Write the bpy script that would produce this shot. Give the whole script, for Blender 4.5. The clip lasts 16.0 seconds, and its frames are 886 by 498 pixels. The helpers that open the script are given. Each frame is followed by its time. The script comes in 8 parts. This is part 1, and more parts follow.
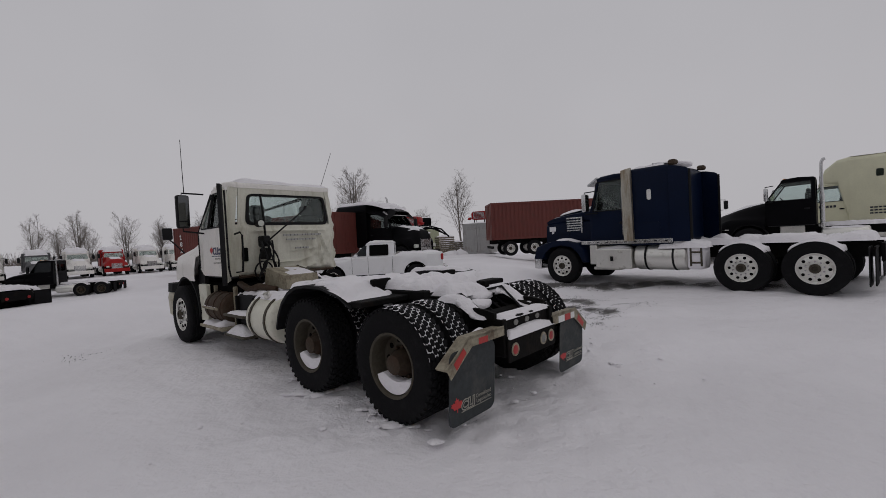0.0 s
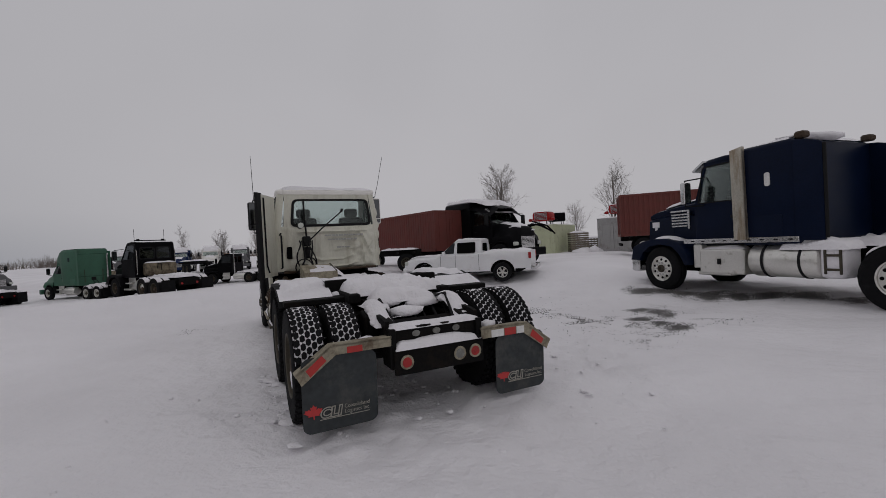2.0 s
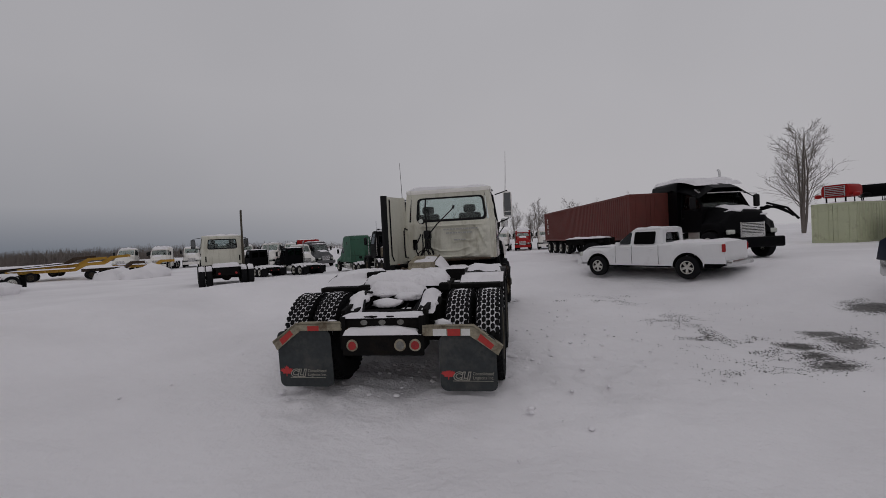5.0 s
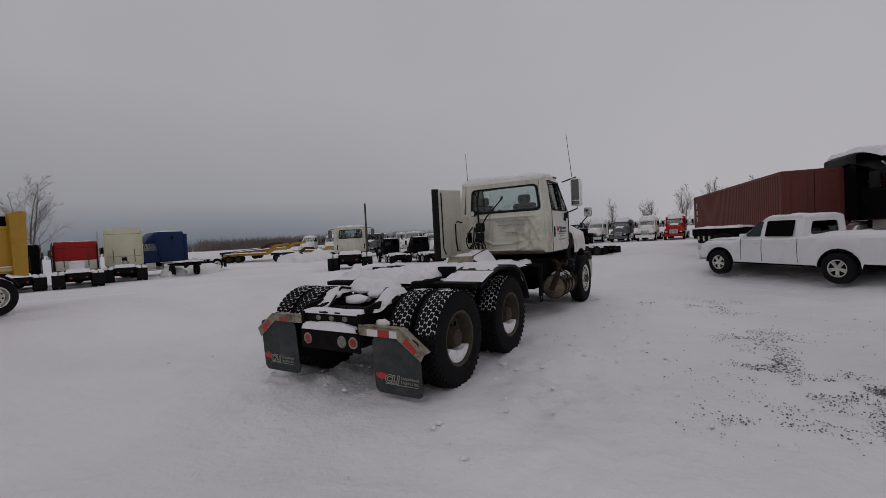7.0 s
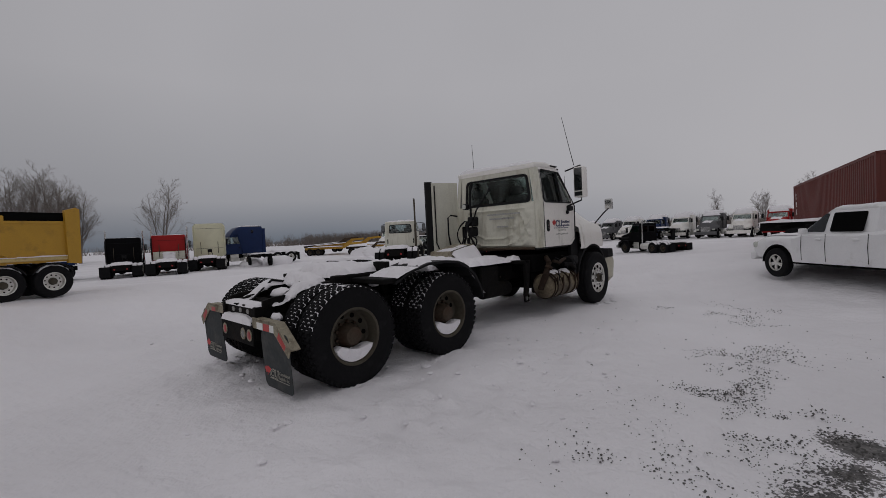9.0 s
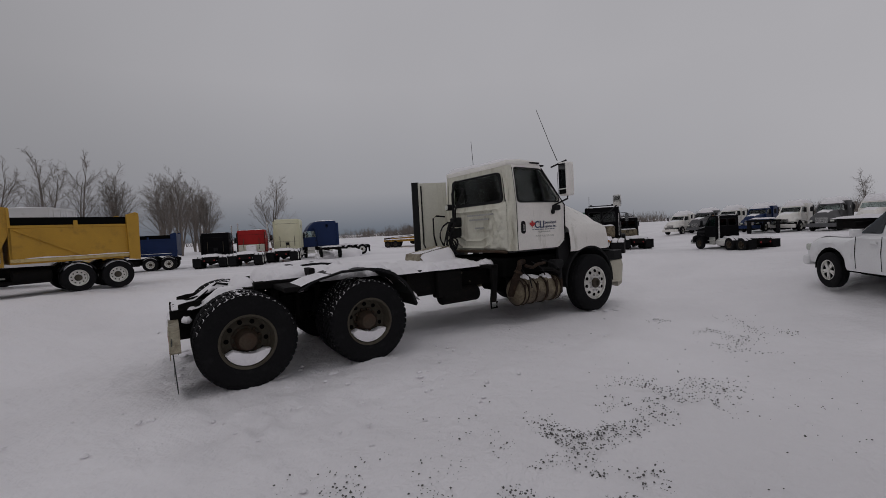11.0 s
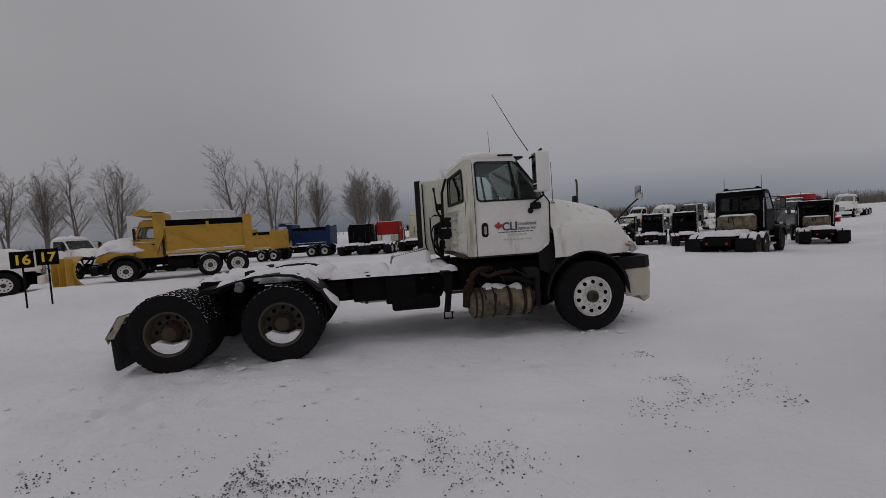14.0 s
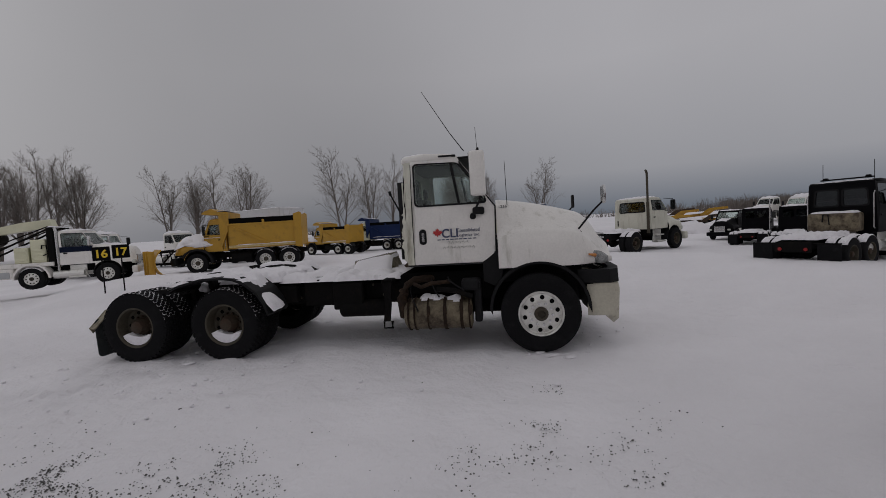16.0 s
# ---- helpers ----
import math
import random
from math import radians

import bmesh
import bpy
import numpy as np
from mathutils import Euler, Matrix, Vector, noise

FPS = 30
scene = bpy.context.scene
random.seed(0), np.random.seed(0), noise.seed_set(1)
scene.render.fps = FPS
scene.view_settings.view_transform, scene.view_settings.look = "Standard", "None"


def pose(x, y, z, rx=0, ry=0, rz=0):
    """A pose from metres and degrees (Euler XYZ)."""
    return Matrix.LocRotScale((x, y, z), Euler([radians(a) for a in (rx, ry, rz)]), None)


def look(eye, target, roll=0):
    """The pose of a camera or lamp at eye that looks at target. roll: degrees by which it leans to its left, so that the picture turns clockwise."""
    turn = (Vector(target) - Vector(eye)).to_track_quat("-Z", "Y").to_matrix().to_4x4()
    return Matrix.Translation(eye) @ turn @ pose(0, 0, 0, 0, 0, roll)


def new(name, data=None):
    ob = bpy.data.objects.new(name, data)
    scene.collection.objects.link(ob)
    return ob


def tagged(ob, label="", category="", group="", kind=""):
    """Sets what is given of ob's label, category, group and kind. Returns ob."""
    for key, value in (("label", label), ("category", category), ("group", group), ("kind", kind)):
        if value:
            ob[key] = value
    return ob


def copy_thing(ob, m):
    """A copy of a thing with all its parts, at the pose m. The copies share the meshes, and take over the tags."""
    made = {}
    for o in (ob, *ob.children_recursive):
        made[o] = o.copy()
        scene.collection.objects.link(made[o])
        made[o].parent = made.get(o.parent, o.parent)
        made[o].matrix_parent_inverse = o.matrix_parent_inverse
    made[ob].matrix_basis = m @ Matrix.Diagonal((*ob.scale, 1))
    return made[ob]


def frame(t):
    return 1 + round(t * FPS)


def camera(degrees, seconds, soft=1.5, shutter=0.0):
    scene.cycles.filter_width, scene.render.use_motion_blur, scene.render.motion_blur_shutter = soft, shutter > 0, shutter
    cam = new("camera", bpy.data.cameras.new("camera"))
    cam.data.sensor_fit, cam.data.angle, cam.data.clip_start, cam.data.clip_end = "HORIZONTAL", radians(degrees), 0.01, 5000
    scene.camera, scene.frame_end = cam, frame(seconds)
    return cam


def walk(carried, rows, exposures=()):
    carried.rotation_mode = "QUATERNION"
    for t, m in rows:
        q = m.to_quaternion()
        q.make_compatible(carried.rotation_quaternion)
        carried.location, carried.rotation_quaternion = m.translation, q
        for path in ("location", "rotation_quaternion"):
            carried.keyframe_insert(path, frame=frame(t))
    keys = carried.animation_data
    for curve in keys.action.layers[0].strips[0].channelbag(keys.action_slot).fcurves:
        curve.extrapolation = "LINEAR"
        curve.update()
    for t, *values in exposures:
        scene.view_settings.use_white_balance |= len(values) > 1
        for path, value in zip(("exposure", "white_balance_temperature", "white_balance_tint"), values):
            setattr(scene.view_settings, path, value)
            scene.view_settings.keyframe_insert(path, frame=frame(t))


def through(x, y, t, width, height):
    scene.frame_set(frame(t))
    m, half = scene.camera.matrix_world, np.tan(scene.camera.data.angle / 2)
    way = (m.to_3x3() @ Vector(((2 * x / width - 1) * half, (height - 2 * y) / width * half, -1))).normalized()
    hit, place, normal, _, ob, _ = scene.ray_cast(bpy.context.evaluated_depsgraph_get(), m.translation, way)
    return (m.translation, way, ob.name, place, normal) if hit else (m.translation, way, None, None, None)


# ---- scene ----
cam = camera(91.9, 16.0, soft=0.6)
# seconds, eye, turn in degrees
ROWS = [
    (0, 0.477, 0.744, 1.514, 88.834, 3.033, 2.461),
    (0.5, 1.089, 0.909, 1.505, 88.980, 2.972, 7.801),
    (1, 1.670, 1.091, 1.494, 89.168, 3.016, 13.418),
    (1.5, 2.250, 1.307, 1.483, 89.274, 3.045, 19.146),
    (2, 2.798, 1.522, 1.471, 89.339, 3.015, 24.468),
    (2.5, 3.292, 1.785, 1.463, 89.414, 2.862, 29.917),
    (3, 3.754, 2.068, 1.455, 89.339, 2.684, 34.582),
    (3.5, 4.180, 2.362, 1.456, 89.129, 2.792, 40.265),
    (4, 4.590, 2.680, 1.474, 89.117, 2.755, 46.586),
    (4.5, 4.982, 2.983, 1.499, 89.050, 2.790, 53.195),
    (7, 5.880, 5.598, 1.529, 88.209, 2.946, 81.487),
    (7.5, 5.849, 6.121, 1.492, 88.229, 2.879, 84.036),
    (8, 5.802, 6.626, 1.460, 88.150, 2.717, 87.394),
    (8.5, 5.733, 7.137, 1.432, 88.105, 2.778, 90.464),
    (9, 5.670, 7.646, 1.409, 88.196, 2.749, 93.887),
    (11.5, 4.857, 10.376, 1.539, 87.172, 3.088, 110.529),
    (12, 4.540, 10.879, 1.542, 86.983, 3.165, 114.097),
    (12.5, 4.224, 11.377, 1.549, 87.078, 3.169, 118.310),
    (13, 3.877, 11.870, 1.559, 86.855, 3.326, 122.766),
    (13.5, 3.464, 12.358, 1.576, 86.806, 3.489, 126.881),
    (14, 2.987, 12.786, 1.601, 86.892, 3.569, 132.044),
    (14.5, 2.466, 13.169, 1.626, 86.924, 3.540, 135.956),
    (15, 1.935, 13.513, 1.646, 86.823, 3.591, 139.521),
    (15.5, 1.399, 13.824, 1.661, 86.698, 3.633, 143.357),
    (16, 0.864, 14.139, 1.671, 86.587, 3.527, 147.053),
]
walk(cam, [(t, pose(x, y, z, rx, ry, rz)) for t, x, y, z, rx, ry, rz in ROWS], exposures=[(0.0, 0.10), (2.5, 0.07), (4.5, 0.0), (16.0, 0.0)])

# ---- overcast winter daylight ----
world = bpy.data.worlds.new("overcast_sky")
scene.world = world
world.use_nodes = True
wt = world.node_tree
wt.nodes.clear()


def wnode(kind, **inputs):
    n = wt.nodes.new(kind)
    for k, v in inputs.items():
        n.inputs[k].default_value = v
    return n


SUN_UP, SUN_ROUND = 28.0, 150.0
sky = wt.nodes.new("ShaderNodeTexSky")
sky.sky_type = "NISHITA"
sky.sun_disc = False
sky.sun_elevation = radians(SUN_UP)
sky.sun_rotation = radians(SUN_ROUND)
sky.air_density, sky.dust_density, sky.ozone_density = 1.0, 5.0, 1.0
grey = wnode("ShaderNodeHueSaturation", Saturation=0.06, Value=0.035)
wt.links.new(sky.outputs[0], grey.inputs["Color"])
coord = wt.nodes.new("ShaderNodeTexCoord")
split = wt.nodes.new("ShaderNodeSeparateXYZ")
wt.links.new(coord.outputs["Generated"], split.inputs[0])
# cloud deck: pale above, a darker slate bank low over the western fields
height = wt.nodes.new("ShaderNodeMapRange")
height.inputs["From Min"].default_value, height.inputs["From Max"].default_value = 0.0, 0.42
wt.links.new(split.outputs["Z"], height.inputs["Value"])
high = wt.nodes.new("ShaderNodeValToRGB")
high.color_ramp.elements[0].position, high.color_ramp.elements[0].color = 0.0, (0.462, 0.450, 0.472, 1)
high.color_ramp.elements[1].position, high.color_ramp.elements[1].color = 1.0, (0.430, 0.423, 0.447, 1)
wt.links.new(height.outputs[0], high.inputs[0])
low = wt.nodes.new("ShaderNodeValToRGB")
low.color_ramp.elements[0].position, low.color_ramp.elements[0].color = 0.02, (0.150, 0.170, 0.205, 1)
low.color_ramp.elements[1].position, low.color_ramp.elements[1].color = 0.75, (0.400, 0.394, 0.418, 1)
mid = low.color_ramp.elements.new(0.22)
mid.color = (0.310, 0.312, 0.338, 1)
wt.links.new(height.outputs[0], low.inputs[0])
west = wt.nodes.new("ShaderNodeMapRange")
west.inputs["From Min"].default_value, west.inputs["From Max"].default_value = 0.25, 0.95
turnv = wt.nodes.new("ShaderNodeVectorMath")
turnv.operation = "DOT_PRODUCT"
turnv.inputs[1].default_value = (-0.80, -0.60, 0.0)
wt.links.new(coord.outputs["Generated"], turnv.inputs[0])
wt.links.new(turnv.outputs["Value"], west.inputs["Value"])
deck = wt.nodes.new("ShaderNodeMix")
deck.data_type = "RGBA"
wt.links.new(west.outputs[0], deck.inputs[0])
wt.links.new(high.outputs[0], deck.inputs[6])
wt.links.new(low.outputs[0], deck.inputs[7])
cloud = wnode("ShaderNodeTexNoise", Scale=2.2, Detail=3.0, Roughness=0.5)
wt.links.new(coord.outputs["Generated"], cloud.inputs["Vector"])
drift = wt.nodes.new("ShaderNodeMapRange")
drift.inputs["To Min"].default_value, drift.inputs["To Max"].default_value = 0.93, 1.07
wt.links.new(cloud.outputs[0], drift.inputs["Value"])
uneven = wt.nodes.new("ShaderNodeVectorMath")
uneven.operation = "SCALE"
wt.links.new(deck.outputs[2], uneven.inputs[0])
# the overcast is heavier to the south
south = wt.nodes.new("ShaderNodeVectorMath")
south.operation = "DOT_PRODUCT"
south.inputs[1].default_value = (0.25, -0.97, 0.0)
wt.links.new(coord.outputs["Generated"], south.inputs[0])
heavy = wt.nodes.new("ShaderNodeMapRange")
heavy.interpolation_type = "SMOOTHSTEP"
heavy.inputs["From Min"].default_value, heavy.inputs["From Max"].default_value = 0.25, 1.0
heavy.inputs["To Min"].default_value, heavy.inputs["To Max"].default_value = 1.0, 0.70
wt.links.new(south.outputs["Value"], heavy.inputs["Value"])
dim = wt.nodes.new("ShaderNodeMath")
dim.operation = "MULTIPLY"
wt.links.new(drift.outputs[0], dim.inputs[0])
wt.links.new(heavy.outputs[0], dim.inputs[1])
wt.links.new(dim.outputs[0], uneven.inputs["Scale"])
veil = wt.nodes.new("ShaderNodeMix")
veil.data_type = "RGBA"
veil.inputs[0].default_value = 0.9
wt.links.new(grey.outputs[0], veil.inputs[6])
wt.links.new(uneven.outputs[0], veil.inputs[7])
back = wnode("ShaderNodeBackground", Strength=1.0)
wt.links.new(veil.outputs[2], back.inputs["Color"])
wout = wt.nodes.new("ShaderNodeOutputWorld")
wt.links.new(back.outputs[0], wout.inputs["Surface"])

sun = new("sun", bpy.data.lights.new("sun", "SUN"))
sun.data.energy, sun.data.angle, sun.data.color = 0.10, radians(40), (1.0, 0.96, 0.93)
sun.matrix_world = look((0, 0, 30), (-8, 6, 12))

# ---- materials ----
MATS = {}


def mat(name, col, rough=0.6, metal=0.0, var=0.18, scale=6.0, bump=0.08, dirt=None, dirt_amount=0.0, dirt_scale=1.6, coat=0.0, spec=0.5, streak=False):
    """A painted, rusty or rubber surface: base colour varied at two scales, blotches of dirt, fine relief."""
    if name in MATS:
        return MATS[name]
    m = bpy.data.materials.new(name)
    m.use_nodes = True
    nt = m.node_tree
    p = nt.nodes["Principled BSDF"]
    tc = nt.nodes.new("ShaderNodeTexCoord")
    big = nt.nodes.new("ShaderNodeTexNoise")
    big.inputs["Scale"].default_value, big.inputs["Detail"].default_value = scale * 0.3, 4
    fine = nt.nodes.new("ShaderNodeTexNoise")
    fine.inputs["Scale"].default_value, fine.inputs["Detail"].default_value = scale * 6, 6
    for n in (big, fine):
        nt.links.new(tc.outputs["Object"], n.inputs["Vector"])
    add = nt.nodes.new("ShaderNodeMath")
    add.operation = "ADD"
    nt.links.new(big.outputs[0], add.inputs[0])
    nt.links.new(fine.outputs[0], add.inputs[1])
    rng = nt.nodes.new("ShaderNodeMapRange")
    rng.inputs["From Min"].default_value, rng.inputs["From Max"].default_value = 0.6, 1.4
    rng.inputs["To Min"].default_value, rng.inputs["To Max"].default_value = 1 - var, 1 + var
    nt.links.new(add.outputs[0], rng.inputs["Value"])
    sc = nt.nodes.new("ShaderNodeVectorMath")
    sc.operation = "SCALE"
    sc.inputs[0].default_value = col
    nt.links.new(rng.outputs[0], sc.inputs["Scale"])
    out = sc.outputs[0]
    if dirt:
        dn = nt.nodes.new("ShaderNodeTexNoise")
        dn.inputs["Scale"].default_value, dn.inputs["Detail"].default_value, dn.inputs["Roughness"].default_value = dirt_scale, 8, 0.7
        if streak:
            mp = nt.nodes.new("ShaderNodeMapping")
            mp.inputs["Scale"].default_value = (1.0, 1.0, 0.16)
            nt.links.new(tc.outputs["Object"], mp.inputs["Vector"])
            nt.links.new(mp.outputs[0], dn.inputs["Vector"])
        else:
            nt.links.new(tc.outputs["Object"], dn.inputs["Vector"])
        dr = nt.nodes.new("ShaderNodeMapRange")
        dr.inputs["From Min"].default_value, dr.inputs["From Max"].default_value = 0.62 - dirt_amount * 0.3, 0.78 - dirt_amount * 0.2
        nt.links.new(dn.outputs[0], dr.inputs["Value"])
        mx = nt.nodes.new("ShaderNodeMix")
        mx.data_type = "RGBA"
        mx.inputs[7].default_value = (*dirt, 1)
        nt.links.new(dr.outputs[0], mx.inputs[0])
        nt.links.new(out, mx.inputs[6])
        out = mx.outputs[2]
    nt.links.new(out, p.inputs["Base Color"])
    rr = nt.nodes.new("ShaderNodeMapRange")
    rr.inputs["To Min"].default_value, rr.inputs["To Max"].default_value = max(0.02, rough - 0.12), min(1, rough + 0.12)
    nt.links.new(big.outputs[0], rr.inputs["Value"])
    nt.links.new(rr.outputs[0], p.inputs["Roughness"])
    p.inputs["Metallic"].default_value = metal
    p.inputs["Specular IOR Level"].default_value = spec
    p.inputs["Coat Weight"].default_value = coat
    if bump:
        bp = nt.nodes.new("ShaderNodeBump")
        bp.inputs["Strength"].default_value, bp.inputs["Distance"].default_value = bump, 0.02
        nt.links.new(fine.outputs[0], bp.inputs["Height"])
        nt.links.new(bp.outputs[0], p.inputs["Normal"])
    MATS[name] = m
    return m


def glass_mat(name, tint, through, rough=0.04):
    """Window glass: part clear, part gloss."""
    m = bpy.data.materials.new(name)
    m.use_nodes = True
    nt = m.node_tree
    nt.nodes.clear()
    o = nt.nodes.new("ShaderNodeOutputMaterial")
    tr = nt.nodes.new("ShaderNodeBsdfTransparent")
    tr.inputs[0].default_value = (*through, 1)
    gl = nt.nodes.new("ShaderNodeBsdfGlossy")
    gl.inputs["Color"].default_value = (*tint, 1)
    gl.inputs["Roughness"].default_value = rough
    fr = nt.nodes.new("ShaderNodeFresnel")
    fr.inputs["IOR"].default_value = 1.5
    mx = nt.nodes.new("ShaderNodeMixShader")
    nt.links.new(fr.outputs[0], mx.inputs[0])
    nt.links.new(tr.outputs[0], mx.inputs[1])
    nt.links.new(gl.outputs[0], mx.inputs[2])
    nt.links.new(mx.outputs[0], o.inputs["Surface"])
    return m


def snow_mat(name, patches=()):
    """Wind-packed snow; where patches are given (x, y, radius), the gravel of the yard comes through."""
    m = bpy.data.materials.new(name)
    m.use_nodes = True
    nt = m.node_tree
    p = nt.nodes["Principled BSDF"]
    tc = nt.nodes.new("ShaderNodeTexCoord")

    def noise_tex(s, d=4, r=0.5):
        n = nt.nodes.new("ShaderNodeTexNoise")
        n.inputs["Scale"].default_value, n.inputs["Detail"].default_value, n.inputs["Roughness"].default_value = s, d, r
        nt.links.new(tc.outputs["Object"], n.inputs["Vector"])
        return n

    wide, grain = noise_tex(0.35, 5), noise_tex(26, 5, 0.65)
    tone = nt.nodes.new("ShaderNodeValToRGB")
    tone.color_ramp.elements[0].position, tone.color_ramp.elements[0].color = 0.3, (0.80, 0.78, 0.805, 1)
    tone.color_ramp.elements[1].position, tone.color_ramp.elements[1].color = 0.7, (0.92, 0.90, 0.928, 1)
    nt.links.new(wide.outputs[0], tone.inputs[0])
    col = tone.outputs[0]
    p.inputs["Roughness"].default_value = 0.6
    p.inputs["Specular IOR Level"].default_value = 0.5
    total = None
    for x, y, r in patches:
        flat = nt.nodes.new("ShaderNodeVectorMath")
        flat.operation = "MULTIPLY"
        flat.inputs[1].default_value = (1, 1, 0)
        nt.links.new(tc.outputs["Object"], flat.inputs[0])
        far = nt.nodes.new("ShaderNodeVectorMath")
        far.operation = "DISTANCE"
        far.inputs[1].default_value = (x, y, 0)
        nt.links.new(flat.outputs[0], far.inputs[0])
        near = nt.nodes.new("ShaderNodeMapRange")
        near.inputs["From Min"].default_value, near.inputs["From Max"].default_value = r, 0.0
        nt.links.new(far.outputs["Value"], near.inputs["Value"])
        if total is None:
            total = near.outputs[0]
        else:
            mxm = nt.nodes.new("ShaderNodeMath")
            mxm.operation = "MAXIMUM"
            nt.links.new(total, mxm.inputs[0])
            nt.links.new(near.outputs[0], mxm.inputs[1])
            total = mxm.outputs[0]
    if total is not None:
        rag, fine = noise_tex(2.0, 6, 0.65), noise_tex(42, 3, 0.6)
        s = nt.nodes.new("ShaderNodeMath")
        s.operation = "MULTIPLY_ADD"
        s.inputs[1].default_value = 0.80
        nt.links.new(total, s.inputs[0])
        nt.links.new(rag.outputs[0], s.inputs[2])
        s2 = nt.nodes.new("ShaderNodeMath")
        s2.operation = "MULTIPLY_ADD"
        s2.inputs[1].default_value = 1.10
        nt.links.new(fine.outputs[0], s2.inputs[0])
        nt.links.new(s.outputs[0], s2.inputs[2])
        cut = nt.nodes.new("ShaderNodeMapRange")
        cut.inputs["From Min"].default_value, cut.inputs["From Max"].default_value = 1.49, 1.56
        nt.links.new(s2.outputs[0], cut.inputs["Value"])
        keep = nt.nodes.new("ShaderNodeMath")
        keep.operation = "MULTIPLY"
        gate = nt.nodes.new("ShaderNodeMapRange")
        gate.inputs["From Min"].default_value, gate.inputs["From Max"].default_value = 0.0, 0.15
        nt.links.new(total, gate.inputs["Value"])
        nt.links.new(cut.outputs[0], keep.inputs[0])
        nt.links.new(gate.outputs[0], keep.inputs[1])
        stones = nt.nodes.new("ShaderNodeTexVoronoi")
        stones.inputs["Scale"].default_value = 38
        nt.links.new(tc.outputs["Object"], stones.inputs["Vector"])
        grit = nt.nodes.new("ShaderNodeValToRGB")
        grit.color_ramp.elements[0].color, grit.color_ramp.elements[1].color = (0.035, 0.033, 0.033, 1), (0.20, 0.19, 0.185, 1)
        nt.links.new(stones.outputs["Color"], grit.inputs[0])
        mx = nt.nodes.new("ShaderNodeMix")
        mx.data_type = "RGBA"
        nt.links.new(keep.outputs[0], mx.inputs[0])
        nt.links.new(col, mx.inputs[6])
        nt.links.new(grit.outputs[0], mx.inputs[7])
        col = mx.outputs[2]
    nt.links.new(col, p.inputs["Base Color"])
    hump = noise_tex(3.2, 6, 0.6)
    both = nt.nodes.new("ShaderNodeMath")
    both.operation = "MULTIPLY_ADD"
    both.inputs[1].default_value = 0.06
    nt.links.new(grain.outputs[0], both.inputs[0])
    nt.links.new(hump.outputs[0], both.inputs[2])
    bp = nt.nodes.new("ShaderNodeBump")
    bp.inputs["Strength"].default_value, bp.inputs["Distance"].default_value = 0.65, 0.12
    nt.links.new(both.outputs[0], bp.inputs["Height"])
    nt.links.new(bp.outputs[0], p.inputs["Normal"])
    return m


# bare ground: x, y, radius
PATCHES = [(2.75, 10.85, 0.5), (3.05, 10.6, 0.5), (3.25, 10.4, 0.4), (3.35, 9.45, 0.5), (3.1, 9.75, 0.5), (2.75, 10.05, 0.4),
           (2.9, 12.6, 0.9), (3.3, 12.6, 0.9), (3.7, 12.4, 0.9), (4.1, 12.15, 0.9), (4.6, 12.1, 1.0), (5.1, 12.0, 1.0), (5.6, 11.8, 1.0), (6.2, 11.2, 0.8), (7.0, 10.4, 0.8)]
# loose stones on the snow: x, y, radius, number
SCATTER = [(1.88, 9.60, 0.30, 380), (1.65, 9.88, 0.28, 480), (1.38, 10.15, 0.24, 240), (1.12, 10.5, 0.24, 90), (0.7, 10.4, 0.30, 260), (0.5, 11.0, 0.28, 160), (0.95, 10.8, 0.30, 200), (2.4, 9.5, 0.40, 380),
           (2.85, 8.45, 0.40, 300), (3.1, 9.0, 0.40, 260), (2.6, 10.1, 0.45, 420), (3.1, 9.7, 0.45, 900), (3.0, 10.65, 0.45, 900), (3.6, 10.1, 0.40, 350), (3.95, 9.95, 0.35, 250), (2.25, 10.3, 0.35, 160),
           (-1.68, 11.58, 0.16, 80), (-1.30, 11.85, 0.20, 80), (-0.90, 11.60, 0.26, 70), (-0.75, 11.8, 0.30, 60), (-1.85, 12.2, 0.22, 70), (-1.65, 12.55, 0.22, 70), (-2.3, 11.05, 0.14, 40), (-2.5, 12.15, 0.25, 60),
           (3.4, 12.5, 0.5, 500), (4.2, 12.1, 0.6, 500), (5.2, 11.9, 0.7, 400), (1.5, 8.9, 0.6, 60), (-0.2, 10.8, 1.2, 70), (1.0, 11.9, 0.6, 60), (-5.9, 7.5, 0.4, 90)]
SNOW = snow_mat("snow")
GROUND = snow_mat("yard_snow", PATCHES)
RUBBER = mat("tyre_rubber", (0.010, 0.010, 0.011), 0.85, var=0.3, scale=10, bump=0.2, dirt=(0.020, 0.020, 0.021), dirt_amount=0.25, dirt_scale=5, spec=0.10)
CREAM = mat("dirty_cream_paint", (0.66, 0.65, 0.55), 0.5, var=0.10, dirt=(0.36, 0.34, 0.27), dirt_amount=0.25, dirt_scale=2.2, coat=0.15)
WHITE = mat("white_truck_paint", (0.81, 0.785, 0.745), 0.42, var=0.08, dirt=(0.52, 0.50, 0.44), dirt_amount=0.22, dirt_scale=6.0, coat=0.2, streak=True)
FRAME = mat("black_chassis_paint", (0.006, 0.0056, 0.0055), 0.8, var=0.4, dirt=(0.016, 0.012, 0.009), dirt_amount=0.25, dirt_scale=4, bump=0.25, spec=0.12)
STEEL = mat("dirty_steel_wheel", (0.070, 0.062, 0.046), 0.65, var=0.25, dirt=(0.05, 0.038, 0.026), dirt_amount=0.5, dirt_scale=6, bump=0.2, spec=0.25)
